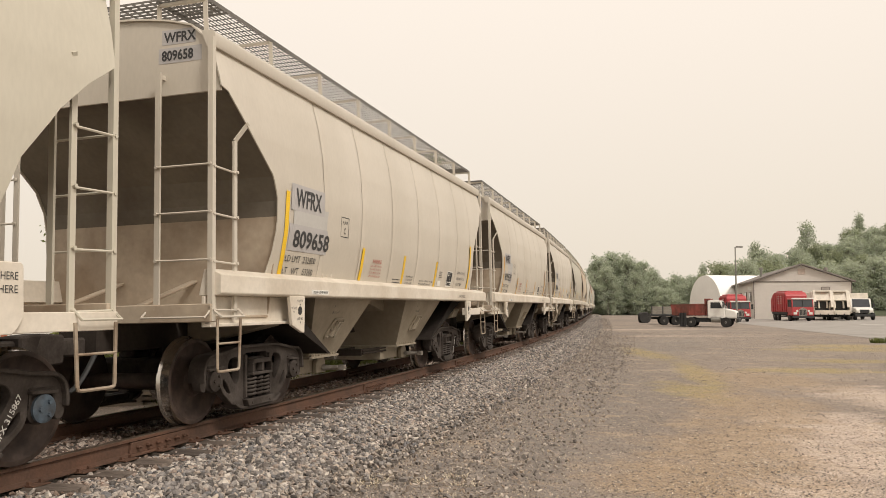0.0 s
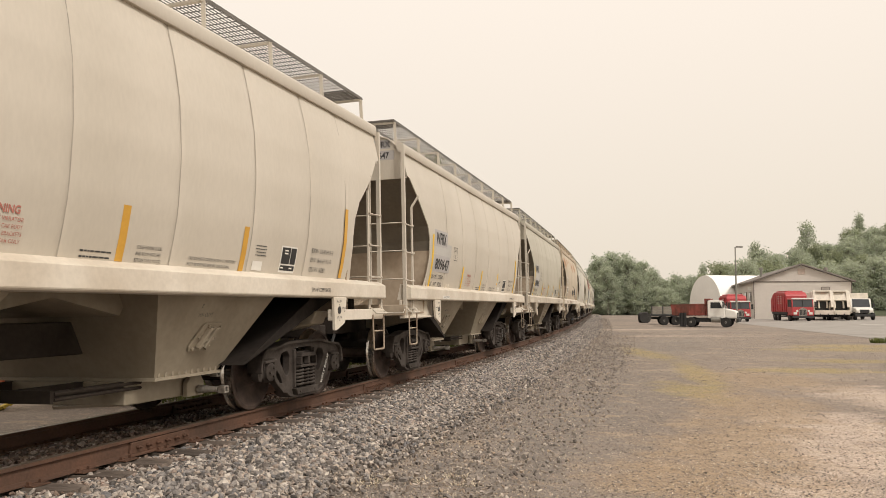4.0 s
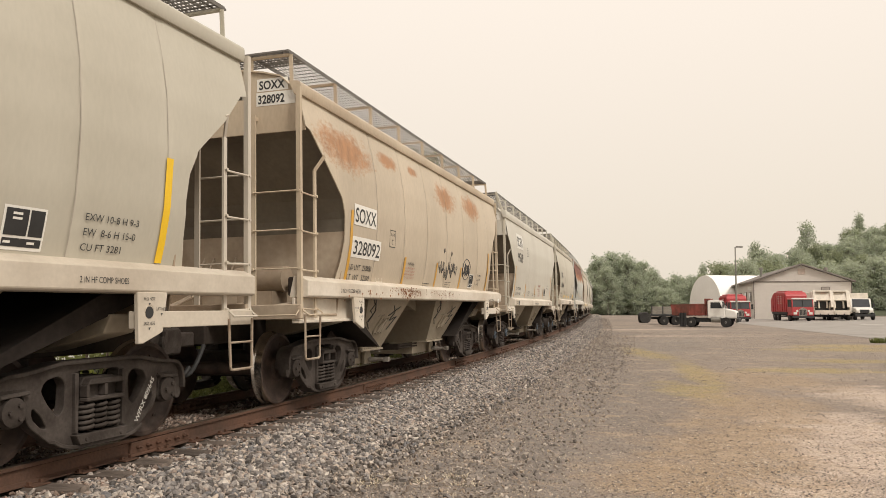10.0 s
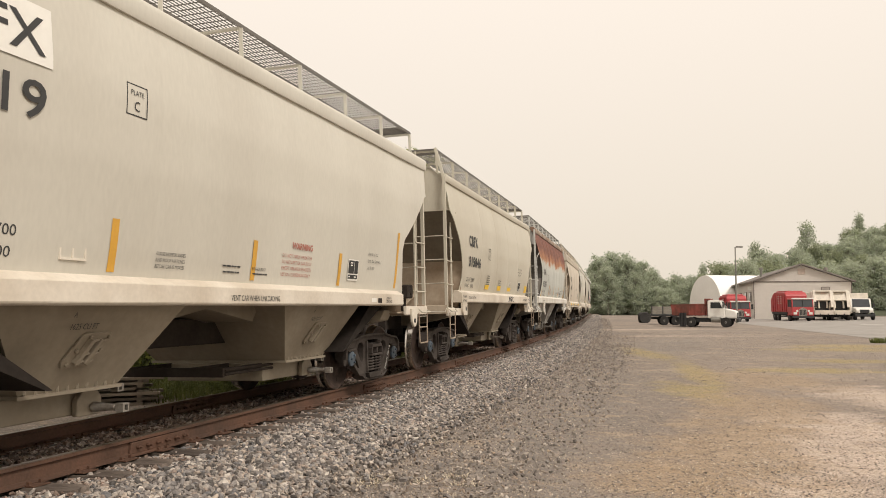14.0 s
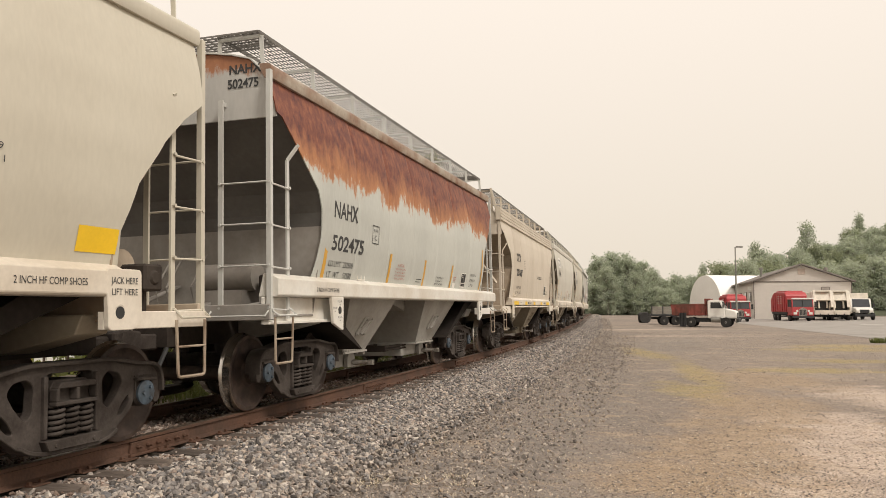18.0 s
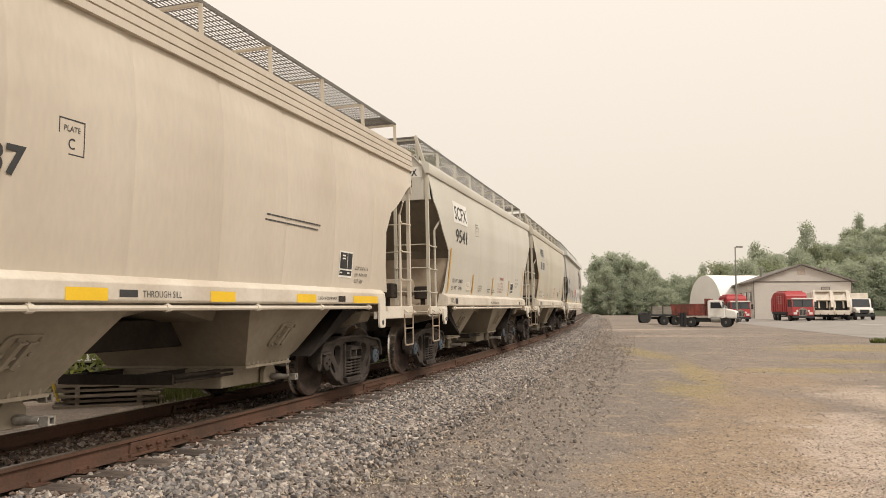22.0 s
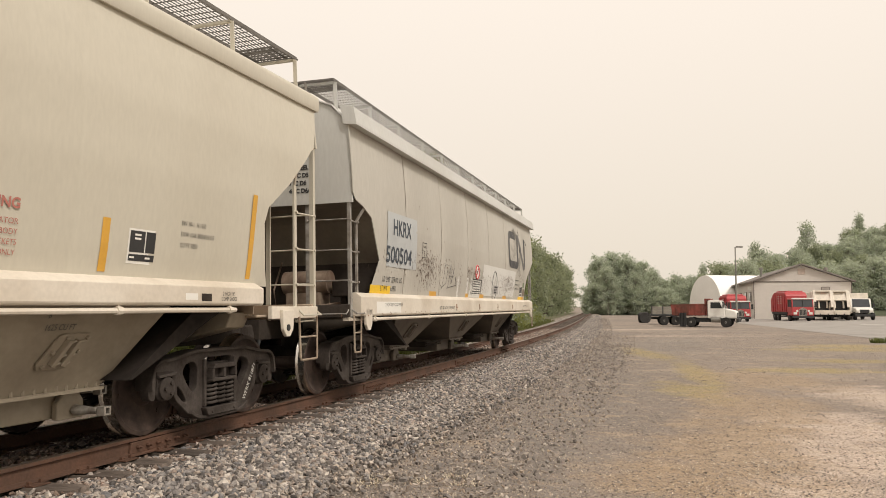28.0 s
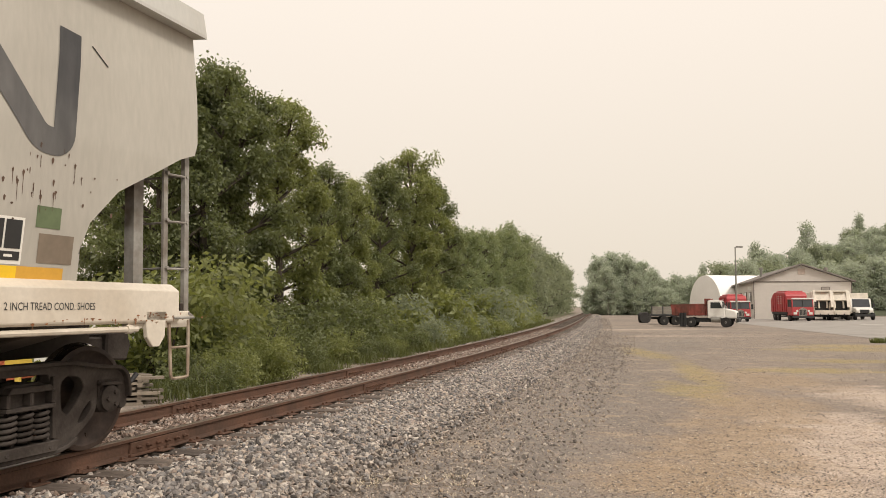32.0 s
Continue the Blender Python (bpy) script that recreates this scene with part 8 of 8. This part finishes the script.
    conventional_cab(t, 3.0, TBEIGE)
    return t


rear_loader(facing(1448.5, 96.0, 71), "dirty white rear-loading refuse truck seen from its open tailgate")
rear_loader(facing(1478, 96.0, 69), "dirty white rear-loading refuse truck, its tailgate open")


def delivery_truck():
    t = thing("box_truck", facing(1519, 99.0, -103), "white conventional truck with a box body", "truck", "trucks parked in the yard")
    chassis(t, -4.2, 1.6, (1.7, -2.6))
    conventional_cab(t, -0.6, TWHITE, 2.4, 2.7, 1.4, 0.85)
    b = bm_new()
    box(b, -4.6, -0.75, -1.25, 1.25, 1.05, 3.42)
    part("box_body", b, TBEIGE, t, bevel=0.05)


delivery_truck()


def dump_truck():
    t = thing("dump_truck", facing(1254.5, 63.5, -26), "white-cabbed dump truck with a rusty red tipping body", "truck", "trucks parked in the yard")
    chassis(t, -2.6, 1.9, (1.35, -1.35), 0.40)
    conventional_cab(t, -0.05, TWHITE, 2.1, 2.15, 0.85, 0.72)
    b = bm_new()
    box(b, -2.5, 1.0, -0.85, 0.85, 0.42, 0.74)
    part("underframe", b, CHASSIS, t)
    b = bm_new()
    slab(b, [(-2.75, 0.95), (-0.15, 0.95), (-0.15, 1.90), (-2.95, 1.82)], -1.1, -1.02)
    part("body_side", b, TRUST, t)
    b = bm_new()
    slab(b, [(-2.75, 0.95), (-0.15, 0.95), (-0.15, 1.90), (-2.95, 1.82)], 1.02, 1.1)
    part("body_side", b, TRUST, t)
    b = bm_new()
    box(b, -2.72, -0.15, -1.02, 1.02, 0.92, 1.02)
    part("body_floor", b, TRUST, t)
    b = bm_new()
    box(b, -0.26, -0.12, -1.1, 1.1, 0.95, 2.28)
    box(b, -0.3, 0.15, -0.9, 0.9, 2.22, 2.30)
    part("headboard", b, TRUST, t)
    b = bm_new()
    box(b, -2.86, -2.74, -1.02, 1.02, 0.95, 1.8)
    part("tailgate", b, TRUST, t)
    for i in range(5):
        b = bm_new()
        x = -2.5 + i * 0.5
        for y in (-1.15, 1.10):
            box(b, x, x + 0.08, y, y + 0.05, 0.95, 1.70)
        part("body_rib", b, TRUST, t)
    b = bm_new()
    for i in range(5):
        box(b, -2.2 + i * 0.11, -2.12 + i * 0.11, -1.35, -1.15, 0.05, 1.15)
    part("mud_flap", b, CHASSIS, t, "ribbed black flap panel")
    b = bm_new()
    rod(b, (0.25, -1.1, 0.62), (0.95, -1.1, 0.62), 0.24, 14)
    part("fuel_tank", b, GALV, t, smooth=True)


dump_truck()


def flatbed():
    t = thing("flatbed_trailer", facing(1176, 70.0, -10), "dark flatbed trailer with grey stake sides", "trailer", "trucks parked in the yard")
    chassis(t, -1.2, 1.6, (-0.2, 0.8), 0.4)
    b = bm_new()
    box(b, -1.4, 1.7, -1.1, 1.1, 0.78, 0.95)
    part("deck", b, CHASSIS, t)
    for i in range(4):
        b = bm_new()
        box(b, -1.35, 1.65, -1.08, -1.04, 1.02 + i * 0.17, 1.14 + i * 0.17)
        part("stake_board", b, mat("weathered_board", (0.33, 0.30, 0.26), 0.85, 0, 0.3) if i == 0 else bpy.data.materials["weathered_board"], t)
    for i in range(4):
        b = bm_new()
        box(b, -1.3 + i * 0.95, -1.22 + i * 0.95, -1.1, -1.02, 0.95, 1.68)
        part("stake", b, CHASSIS, t)


flatbed()
for i, (px, d) in enumerate(((1138, 78.0), (1143, 78.6), (1133, 79.0))):
    b = bm_new()
    lathe(b, [(0.28, -0.14), (0.5, -0.16), (0.54, -0.08), (0.54, 0.08), (0.5, 0.16), (0.28, 0.14)], True, 18)
    solid("old_tyre", b, TYRE, facing(px, d, 10 + 25 * i) @ Matrix.Translation((0, 0, 0.53)), "worn black truck tyre standing on edge", "tyre", "tyres dumped in the yard", smooth=True)


# ---- beyond the track: a small equipment yard seen under the cars ----
WOOD = mat("grey_weathered_lumber", (0.24, 0.20, 0.155), 0.9, 0, 0.35, 12, 2, 0.2, each=0.25)
YPAINT = mat("worn_yellow_machine_paint", (0.62, 0.44, 0.06), 0.55, 0, 0.25, 14, 3, 0.05)
ORED = mat("faded_red_orange_paint", (0.50, 0.13, 0.06), 0.6, 0, 0.25, 12, 2, 0.05)


def lumber_stack():
    t = thing("lumber_stack", Matrix.Translation((-5.75, 13.4, 0)) @ Matrix.Rotation(radians(24), 4, "Z"), "untidy stack of grey weathered boards", "lumber")
    r = random.Random(4)
    for lay in range(6):
        for j in range(5):
            b = bm_new()
            o, y = r.uniform(-0.12, 0.12), -0.42 + j * 0.19 + r.uniform(-0.03, 0.03)
            box(b, -0.75 + o, 0.75 + o + r.uniform(-0.3, 0.1), y, y + 0.16, lay * 0.085, lay * 0.085 + 0.045)
            part("board", b, WOOD, t)
        if lay < 5:
            for x in (-0.5, 0.45):
                b = bm_new()
                box(b, x, x + 0.07, -0.42, 0.5, lay * 0.085 + 0.045, lay * 0.085 + 0.085)
                part("batten", b, WOOD, t)


lumber_stack()


def plough():
    t = thing("grading_attachment", Matrix.Translation((-6.75, 12.6, 0)) @ Matrix.Rotation(radians(30), 4, "Z"), "worn yellow steel machine attachment lying on the ground", "machine")
    b = bm_new()
    for a, c in (((-0.3, 0, 0.05), (0.35, 0, 0.55)), ((0.35, 0, 0.55), (0.5, 0, 0.1)), ((-0.2, 0.35, 0.05), (0.35, 0.3, 0.55)), ((0.0, 0.0, 0.3), (0.0, 0.35, 0.3)), ((-0.35, 0, 0.05), (-0.25, 0.4, 0.05))):
        bar(b, a, c, 0.07, 0.05)
    part("frame", b, YPAINT, t, bevel=0.01)
    b = bm_new()
    slab(b, [(-0.65, 0.0), (-0.4, 0.0), (-0.34, 0.15), (-0.45, 0.24), (-0.66, 0.22)], -0.1, 0.5)
    part("bucket", b, CHASSIS, t, bevel=0.02)
    b = bm_new()
    rod(b, (-0.1, 0.1, 0.75), (-0.1, 0.25, 0.75), 0.2, 14)
    rod(b, (-0.1, 0.1, 0.3), (-0.1, 0.2, 0.7), 0.05, 8)
    part("gear_case", b, YPAINT, t)


plough()


def skid_loader():
    t = thing("compact_loader", Matrix.Translation((-9.2, 15.4, 0)) @ Matrix.Diagonal((0.75, 0.75, 0.75, 1)) @ Matrix.Rotation(radians(-20), 4, "Z"), "small dark loader with a white cab frame", "machine")
    b = bm_new()
    slab(b, [(-1.0, 0.3), (0.9, 0.3), (1.0, 0.8), (0.3, 1.0), (-1.0, 1.15)], -0.6, 0.6)
    part("body", b, CHASSIS, t, bevel=0.05)
    b = bm_new()
    for x in (-0.5, 0.55):
        for y in (-0.55, 0.55):
            bar(b, (x, y, 0.95), (x * 0.9, y, 1.95), 0.07, 0.07)
    box(b, -0.6, 0.6, -0.62, 0.62, 1.92, 2.0)
    part("cab_frame", b, TWHITE, t)
    for x in (-0.6, 0.6):
        for y in (-0.72, 0.72):
            road_wheel(t, x, y, 0.38, 0.26)


skid_loader()


def red_rake():
    t = thing("red_implement", Matrix.Translation((-9.4, 15.2, 0)) @ Matrix.Diagonal((0.8, 0.8, 0.8, 1)) @ Matrix.Rotation(radians(-12), 4, "Z"), "faded red slatted farm implement", "machine")
    for i in range(4):
        b = bm_new()
        box(b, -1.2, 1.2, -0.05, 0.0, 0.6 + i * 0.2, 0.72 + i * 0.2)
        part("slat", b, ORED, t)
    b = bm_new()
    for x in (-1.1, -0.4, 0.4, 1.1):
        box(b, x, x + 0.08, -0.02, 0.08, 0.0, 1.5)
    box(b, -1.3, 1.3, 0.0, 1.0, 0.3, 0.55)
    part("frame", b, ORED, t)


red_rake()


def trailer():
    t = thing("box_trailer", Matrix.Translation((-9.1, 18.6, 0)) @ Matrix.Rotation(radians(20), 4, "Z"), "low white box trailer standing beyond the track", "trailer")
    b = bm_new()
    box(b, -1.3, 2.4, 0, 2.4, 0.30, 1.7)
    part("box", b, TWHITE, t, bevel=0.04)
    b = bm_new()
    for i in range(8):
        box(b, -1.2 + i * 0.48, -1.15 + i * 0.48, -0.03, 0.0, 0.35, 1.65)
    part("side_rib", b, TWHITE, t)
    b = bm_new()
    box(b, -1.3, 2.4, 0.3, 2.1, 0.18, 0.296)
    part("chassis", b, CHASSIS, t)
    for x in (-0.7, 1.7):
        for y in (0.25, 2.15):
            road_wheel(t, x, y - 0.14 if y < 1 else y + 0.14, 0.28, 0.16)


trailer()
for i, (x, y, f) in enumerate(((-4.5, 14.6, 0.42), (-4.2, 15.6, 0.5), (-7.6, 11.8, 0.22), (-8.3, 11.0, 0.3), (-3.9, 17.0, 0.6), (-6.4, 17.2, 0.7), (-8.6, 20.0, 1.1), (-6.2, 20.4, 1.2), (-5.4, 18.6, 0.8))):
    bush(i, x, y, f, 1.2)


def blades(name, spots, n, h, material, seed, label, lay=1.0):
    """Grass: thin bent blades scattered round spots (x, y, radius)."""
    r = np.random.RandomState(seed)
    pk = r.randint(0, len(spots), n)
    sp = np.array(spots)[pk]
    a, q = r.rand(n) * 6.283, np.sqrt(r.rand(n)) * sp[:, 2]
    x, y = sp[:, 0] + np.cos(a) * q, sp[:, 1] + np.sin(a) * q
    hh = h * (0.4 + 0.8 * r.rand(n))
    d = r.rand(n) * 6.283
    ln = hh * (0.2 + 0.7 * r.rand(n)) * lay
    w = 0.006 + 0.006 * r.rand(n)
    px, py = -np.sin(d) * w, np.cos(d) * w
    z0 = np.zeros(n) - 0.01
    v = np.stack([np.stack([x - px, y - py, z0], 1), np.stack([x + px, y + py, z0], 1), np.stack([x + np.cos(d) * ln + px * 0.3, y + np.sin(d) * ln + py * 0.3, hh], 1), np.stack([x + np.cos(d) * ln - px * 0.3, y + np.sin(d) * ln - py * 0.3, hh], 1)], 1).reshape(-1, 3)
    me = bpy.data.meshes.new(name)
    me.from_pydata(v.tolist(), [], np.arange(n * 4).reshape(-1, 4).tolist())
    me.materials.append(material)
    return tagged(new(name, me), label, "grass", kind="stuff")


GRASS = leaf_mat("rough_grass", (0.12, 0.135, 0.045), 0.4)
STRAW = mat("dry_straw", (0.66, 0.57, 0.44), 0.8, 0, 0.25, 9, 1.5, 0.0, island=0.35)
spots = []
for i in range(130):
    s = 6 + i * 0.6
    x, y = beside(s, -2.75 - (i % 5) * 0.45)
    if x > -0.36 * y:
        spots.append((x, y, 0.7))
blades("grass", spots, 34000, 0.30, GRASS, 3, "rough green grass along the far side of the track")
rg = random.Random(12)
tufts = [(-1.9 + rg.uniform(-1, 1) * 0.5, 7.0 + rg.uniform(0, 0.8), 0.12) for _ in range(10)] + [(-0.95 + 0.28 * k + rg.uniform(-0.2, 0.2), 9.0 + k * 1.2, 0.2) for k in range(7)]
tufts += [(-0.85 + rg.gauss(0, 0.40), 7.55 + rg.gauss(0, 0.15), 0.13) for _ in range(16)] + [(-0.2 + rg.gauss(0, 0.3), 10.2 + rg.gauss(0, 0.6), 0.15) for _ in range(8)]
blades("dry_grass", tufts, 3600, 0.022, STRAW, 5, "flattened dry straw at the foot of the ballast", 5.0)
bits = [(rg.uniform(-1.5, 4.8) + 0.06 * y_, y_, 0.5) for y_ in [6.6 + 14 * rg.random() ** 1.6 for _ in range(420)]]
blades("straw_bits", bits, 5200, 0.010, STRAW, 15, "bits of dry straw strewn over the yard", 6.0)
blades("tall_weeds", [(20.6, 36.3, 0.35), (20.1, 36.0, 0.25), (21.5, 36.6, 0.5)], 900, 0.22, GRASS, 7, "clump of tall green weeds")

# ---- ties ----
TIES = []
for k in range(4):
    b = bm_new()
    r = random.Random(k)
    box(b, -0.112, 0.112, -1.32, 1.32, -0.34, -0.174)
    bmesh.ops.subdivide_edges(b, edges=list(b.edges), cuts=2, use_grid_fill=True)
    for v in b.verts:
        v.co += Vector((r.uniform(-0.012, 0.012), r.uniform(-0.03, 0.03), r.uniform(-0.016, 0.004)))
    TIES.append(mesh_from("railway_tie", b, TIE))
rk = random.Random(21)
s = 0.2
while s < 150:
    ob = new("railway_tie", TIES[rk.randrange(4)])
    ob.matrix_world = track_pose(s, rk.uniform(-0.05, 0.05), rk.uniform(-0.012, 0.0)) @ Matrix.Rotation(radians(rk.uniform(-1.5, 1.5)), 4, "Z")
    tagged(ob, "weathered split wooden tie bedded in ballast", "railway tie", "ties of the track")
    s += 0.53 if s < 110 else 0.7
PL = bm_new()
box(PL, -0.09, 0.09, -0.16, 0.16, -0.176, -0.166)
for x in (-0.06, 0.06):
    for y in (-0.085, 0.085):
        box(PL, x - 0.012, x + 0.012, y - 0.014, y + 0.014, -0.17, -0.140)
PLATE_ME = mesh_from("tie_plate", PL, RUST)
s = 0.2
while s < 32:
    for v in (-0.755, 0.755):
        ob = new("tie_plate", PLATE_ME)
        ob.matrix_world = track_pose(s, v)
        tagged(ob, "rusty spiked plate under the rail", "tie plate", "plates under the rails")
    s += 0.53

# ---- loose stone ----
CUB_V = np.array([(x, y, z) for x in (-0.72, 0.72) for y in (-0.72, 0.72) for z in (-0.72, 0.72)])
CUB_F = np.array([(0, 1, 3), (0, 3, 2), (4, 6, 7), (4, 7, 5), (0, 4, 5), (0, 5, 1), (2, 3, 7), (2, 7, 6), (0, 2, 6), (0, 6, 4), (1, 5, 7), (1, 7, 3)])
ICO = bmesh.new()
bmesh.ops.create_icosphere(ICO, subdivisions=1, radius=1.0)
ICO_V = np.array([v.co[:] for v in ICO.verts])
ICO_F = np.array([[v.index for v in f.verts] for f in ICO.faces])
ICO.free()
OCT_V = np.array([(1, 0, 0), (-1, 0, 0), (0, 1, 0), (0, -1, 0), (0, 0, 1), (0, 0, -1)], float)
OCT_F = np.array([(0, 2, 4), (2, 1, 4), (1, 3, 4), (3, 0, 4), (2, 0, 5), (1, 2, 5), (3, 1, 5), (0, 3, 5)])


def scatter(name, centres, sizes, base_v, base_f, material, seed, label, category):
    """Angular stones, each turned and squashed at random, in one mesh."""
    r = np.random.RandomState(seed)
    n = len(centres)
    q = r.normal(size=(n, 4)) * np.array([1.0, 0.42, 0.42, 1.0])
    q /= np.linalg.norm(q, axis=1)[:, None]
    w, x, y, z = q.T
    rot = np.stack([np.stack([1 - 2 * (y * y + z * z), 2 * (x * y - z * w), 2 * (x * z + y * w)], 1), np.stack([2 * (x * y + z * w), 1 - 2 * (x * x + z * z), 2 * (y * z - x * w)], 1), np.stack([2 * (x * z - y * w), 2 * (y * z + x * w), 1 - 2 * (x * x + y * y)], 1)], 1)
    shape = base_v[None] * (1 + r.uniform(-0.30, 0.22, size=(n, len(base_v), 3)))
    shape = shape * np.stack([r.uniform(0.8, 1.5, n), r.uniform(0.6, 1.05, n), r.uniform(0.32, 0.75, n)], 1)[:, None] * sizes[:, None, None]
    verts = np.einsum("nij,nkj->nki", rot, shape) + centres[:, None]
    faces = (base_f[None] + (np.arange(n) * len(base_v))[:, None, None]).reshape(-1, 3)
    me = bpy.data.meshes.new(name)
    me.vertices.add(n * len(base_v))
    me.vertices.foreach_set("co", verts.reshape(-1))
    m = len(faces)
    me.loops.add(m * 3)
    me.loops.foreach_set("vertex_index", faces.reshape(-1))
    me.polygons.add(m)
    me.polygons.foreach_set("loop_start", np.arange(m) * 3)
    me.polygons.foreach_set("loop_total", np.full(m, 3))
    me.update()
    me.shade_flat()
    me.materials.append(material)
    return tagged(new(name, me), label, category, kind="stuff")


SECT_V, SECT_W = [a for a, _ in sect], [b for _, b in sect]


def on_bed(s, v, up):
    x, y, psi = (np.interp(s, LINE_S, a) for a in (LINE_X, LINE_Y, LINE_PSI))
    w = np.interp(v, SECT_V, SECT_W)
    z = RZ + np.sin(CANT) * v + w
    return np.stack([x + np.cos(psi) * v, y - np.sin(psi) * v, np.maximum(z, 0.0) + up], 1)


def bed_stones(n, s0, s1, v0, v1, lo, hi, seed, power=1.0, up=0.0, cover=0.12, vpow=1.0):
    r = np.random.RandomState(seed)
    s = s0 + (s1 - s0) * r.rand(n) ** power
    v = v0 + (v1 - v0) * r.rand(n) ** vpow
    size = lo + (hi - lo) * r.rand(n)
    at_tie = abs((s - 0.2 + 0.265) % 0.53 - 0.265)
    keep = (abs(abs(v) - 0.755) > 0.085) & ((abs(v) > 1.34) | (at_tie > 0.13) | (r.rand(n) < cover))
    s, v, size = s[keep], v[keep], size[keep]
    return on_bed(s, v, size * (r.rand(len(s)) * 0.5 - 0.05) + up), size


near = [bed_stones(32000, 2.0, 22, 0.86, 2.5, 0.018, 0.041, 1, 1.3), bed_stones(3200, 2.0, 26, 2.4, 2.9, 0.014, 0.040, 2, 1.3)]
scatter("ballast_stones", np.concatenate([a for a, _ in near]), np.concatenate([b for _, b in near]), ICO_V, ICO_F, STONE, 9, "angular grey crushed ballast stones", "ballast")
STRAY = stone_mat("dusty_stray_rock", ((0.30, 0.262, 0.23), (0.46, 0.40, 0.345), (0.22, 0.195, 0.172), (0.56, 0.49, 0.42), (0.36, 0.295, 0.24), (0.26, 0.235, 0.215), (0.40, 0.345, 0.30), (0.19, 0.165, 0.145)))
strays = [bed_stones(6500, 2.0, 34, 2.35, 4.6, 0.009, 0.032, 12, 1.25, vpow=2.3), bed_stones(2500, 30, 110, 2.4, 3.6, 0.016, 0.036, 13, 1.2, vpow=2.4)]
scatter("stray_ballast_stones", np.concatenate([a for a, _ in strays]), np.concatenate([b for _, b in strays]), CUB_V, CUB_F, STRAY, 33, "grey ballast stones strayed onto the dirt", "ballast")
foot = [bed_stones(9000, 2.0, 45, 2.40, 4.8, 0.006, 0.022, 7, 1.3, vpow=2.6), bed_stones(1800, 25, 110, 2.5, 3.6, 0.010, 0.026, 17, 1.3, vpow=3.2)]
scatter("loose_stones", np.concatenate([a for a, _ in foot]), np.concatenate([b for _, b in foot]), ICO_V, ICO_F, PEBBLE, 31, "stray stones half sunk in dirt beside the ballast", "ballast")
far = [bed_stones(17000, 22, 75, 0.86, 2.8, 0.024, 0.046, 4, 1.25), bed_stones(3500, 75, 140, 0.86, 2.7, 0.035, 0.06, 6, 1.2), bed_stones(3000, 4, 50, -2.4, -0.86, 0.025, 0.045, 5, 1.3)]
scatter("far_ballast_stones", np.concatenate([a for a, _ in far]), np.concatenate([b for _, b in far]), CUB_V, CUB_F, STONE, 29, "grey crushed ballast stones farther along the track", "ballast")

CRIB = stone_mat("dusty_crib_rock", ((0.32, 0.245, 0.20), (0.46, 0.37, 0.31), (0.18, 0.132, 0.107), (0.28, 0.195, 0.15), (0.56, 0.47, 0.40), (0.23, 0.185, 0.155), (0.36, 0.265, 0.205)))
lots = [bed_stones(17000, 2.5, 50, -0.66, 0.66, 0.014, 0.034, 3, 1.5, 0.045, 0.45), bed_stones(3000, 2.5, 40, 0.86, 1.35, 0.012, 0.026, 8, 1.4, 0.03, 0.10)]
scatter("crib_stones", np.concatenate([a for a, _ in lots]), np.concatenate([b for _, b in lots]), CUB_V, CUB_F, CRIB, 19, "dusty reddish stones and chips between the rails", "ballast")

rs = np.random.RandomState(40)
n = 100000
yy = 6.4 + 44 * rs.rand(n) ** 2.7
left = np.interp(yy, LINE_Y, LINE_X) + 2.65
xx = left + (yy * 0.60 - left) * rs.rand(n) ** 1.5
PC = np.stack([xx, yy, np.zeros(n)], 1)
PS = (0.0045 + 0.015 * rs.rand(n) ** 3.2) * (0.8 + 0.018 * yy)
PC[:, 2] = PS * 0.02
scatter("gravel", PC, PS, OCT_V, OCT_F, PEBBLE, 10, "fine brown and grey gravel strewn over the yard", "gravel")


motions()
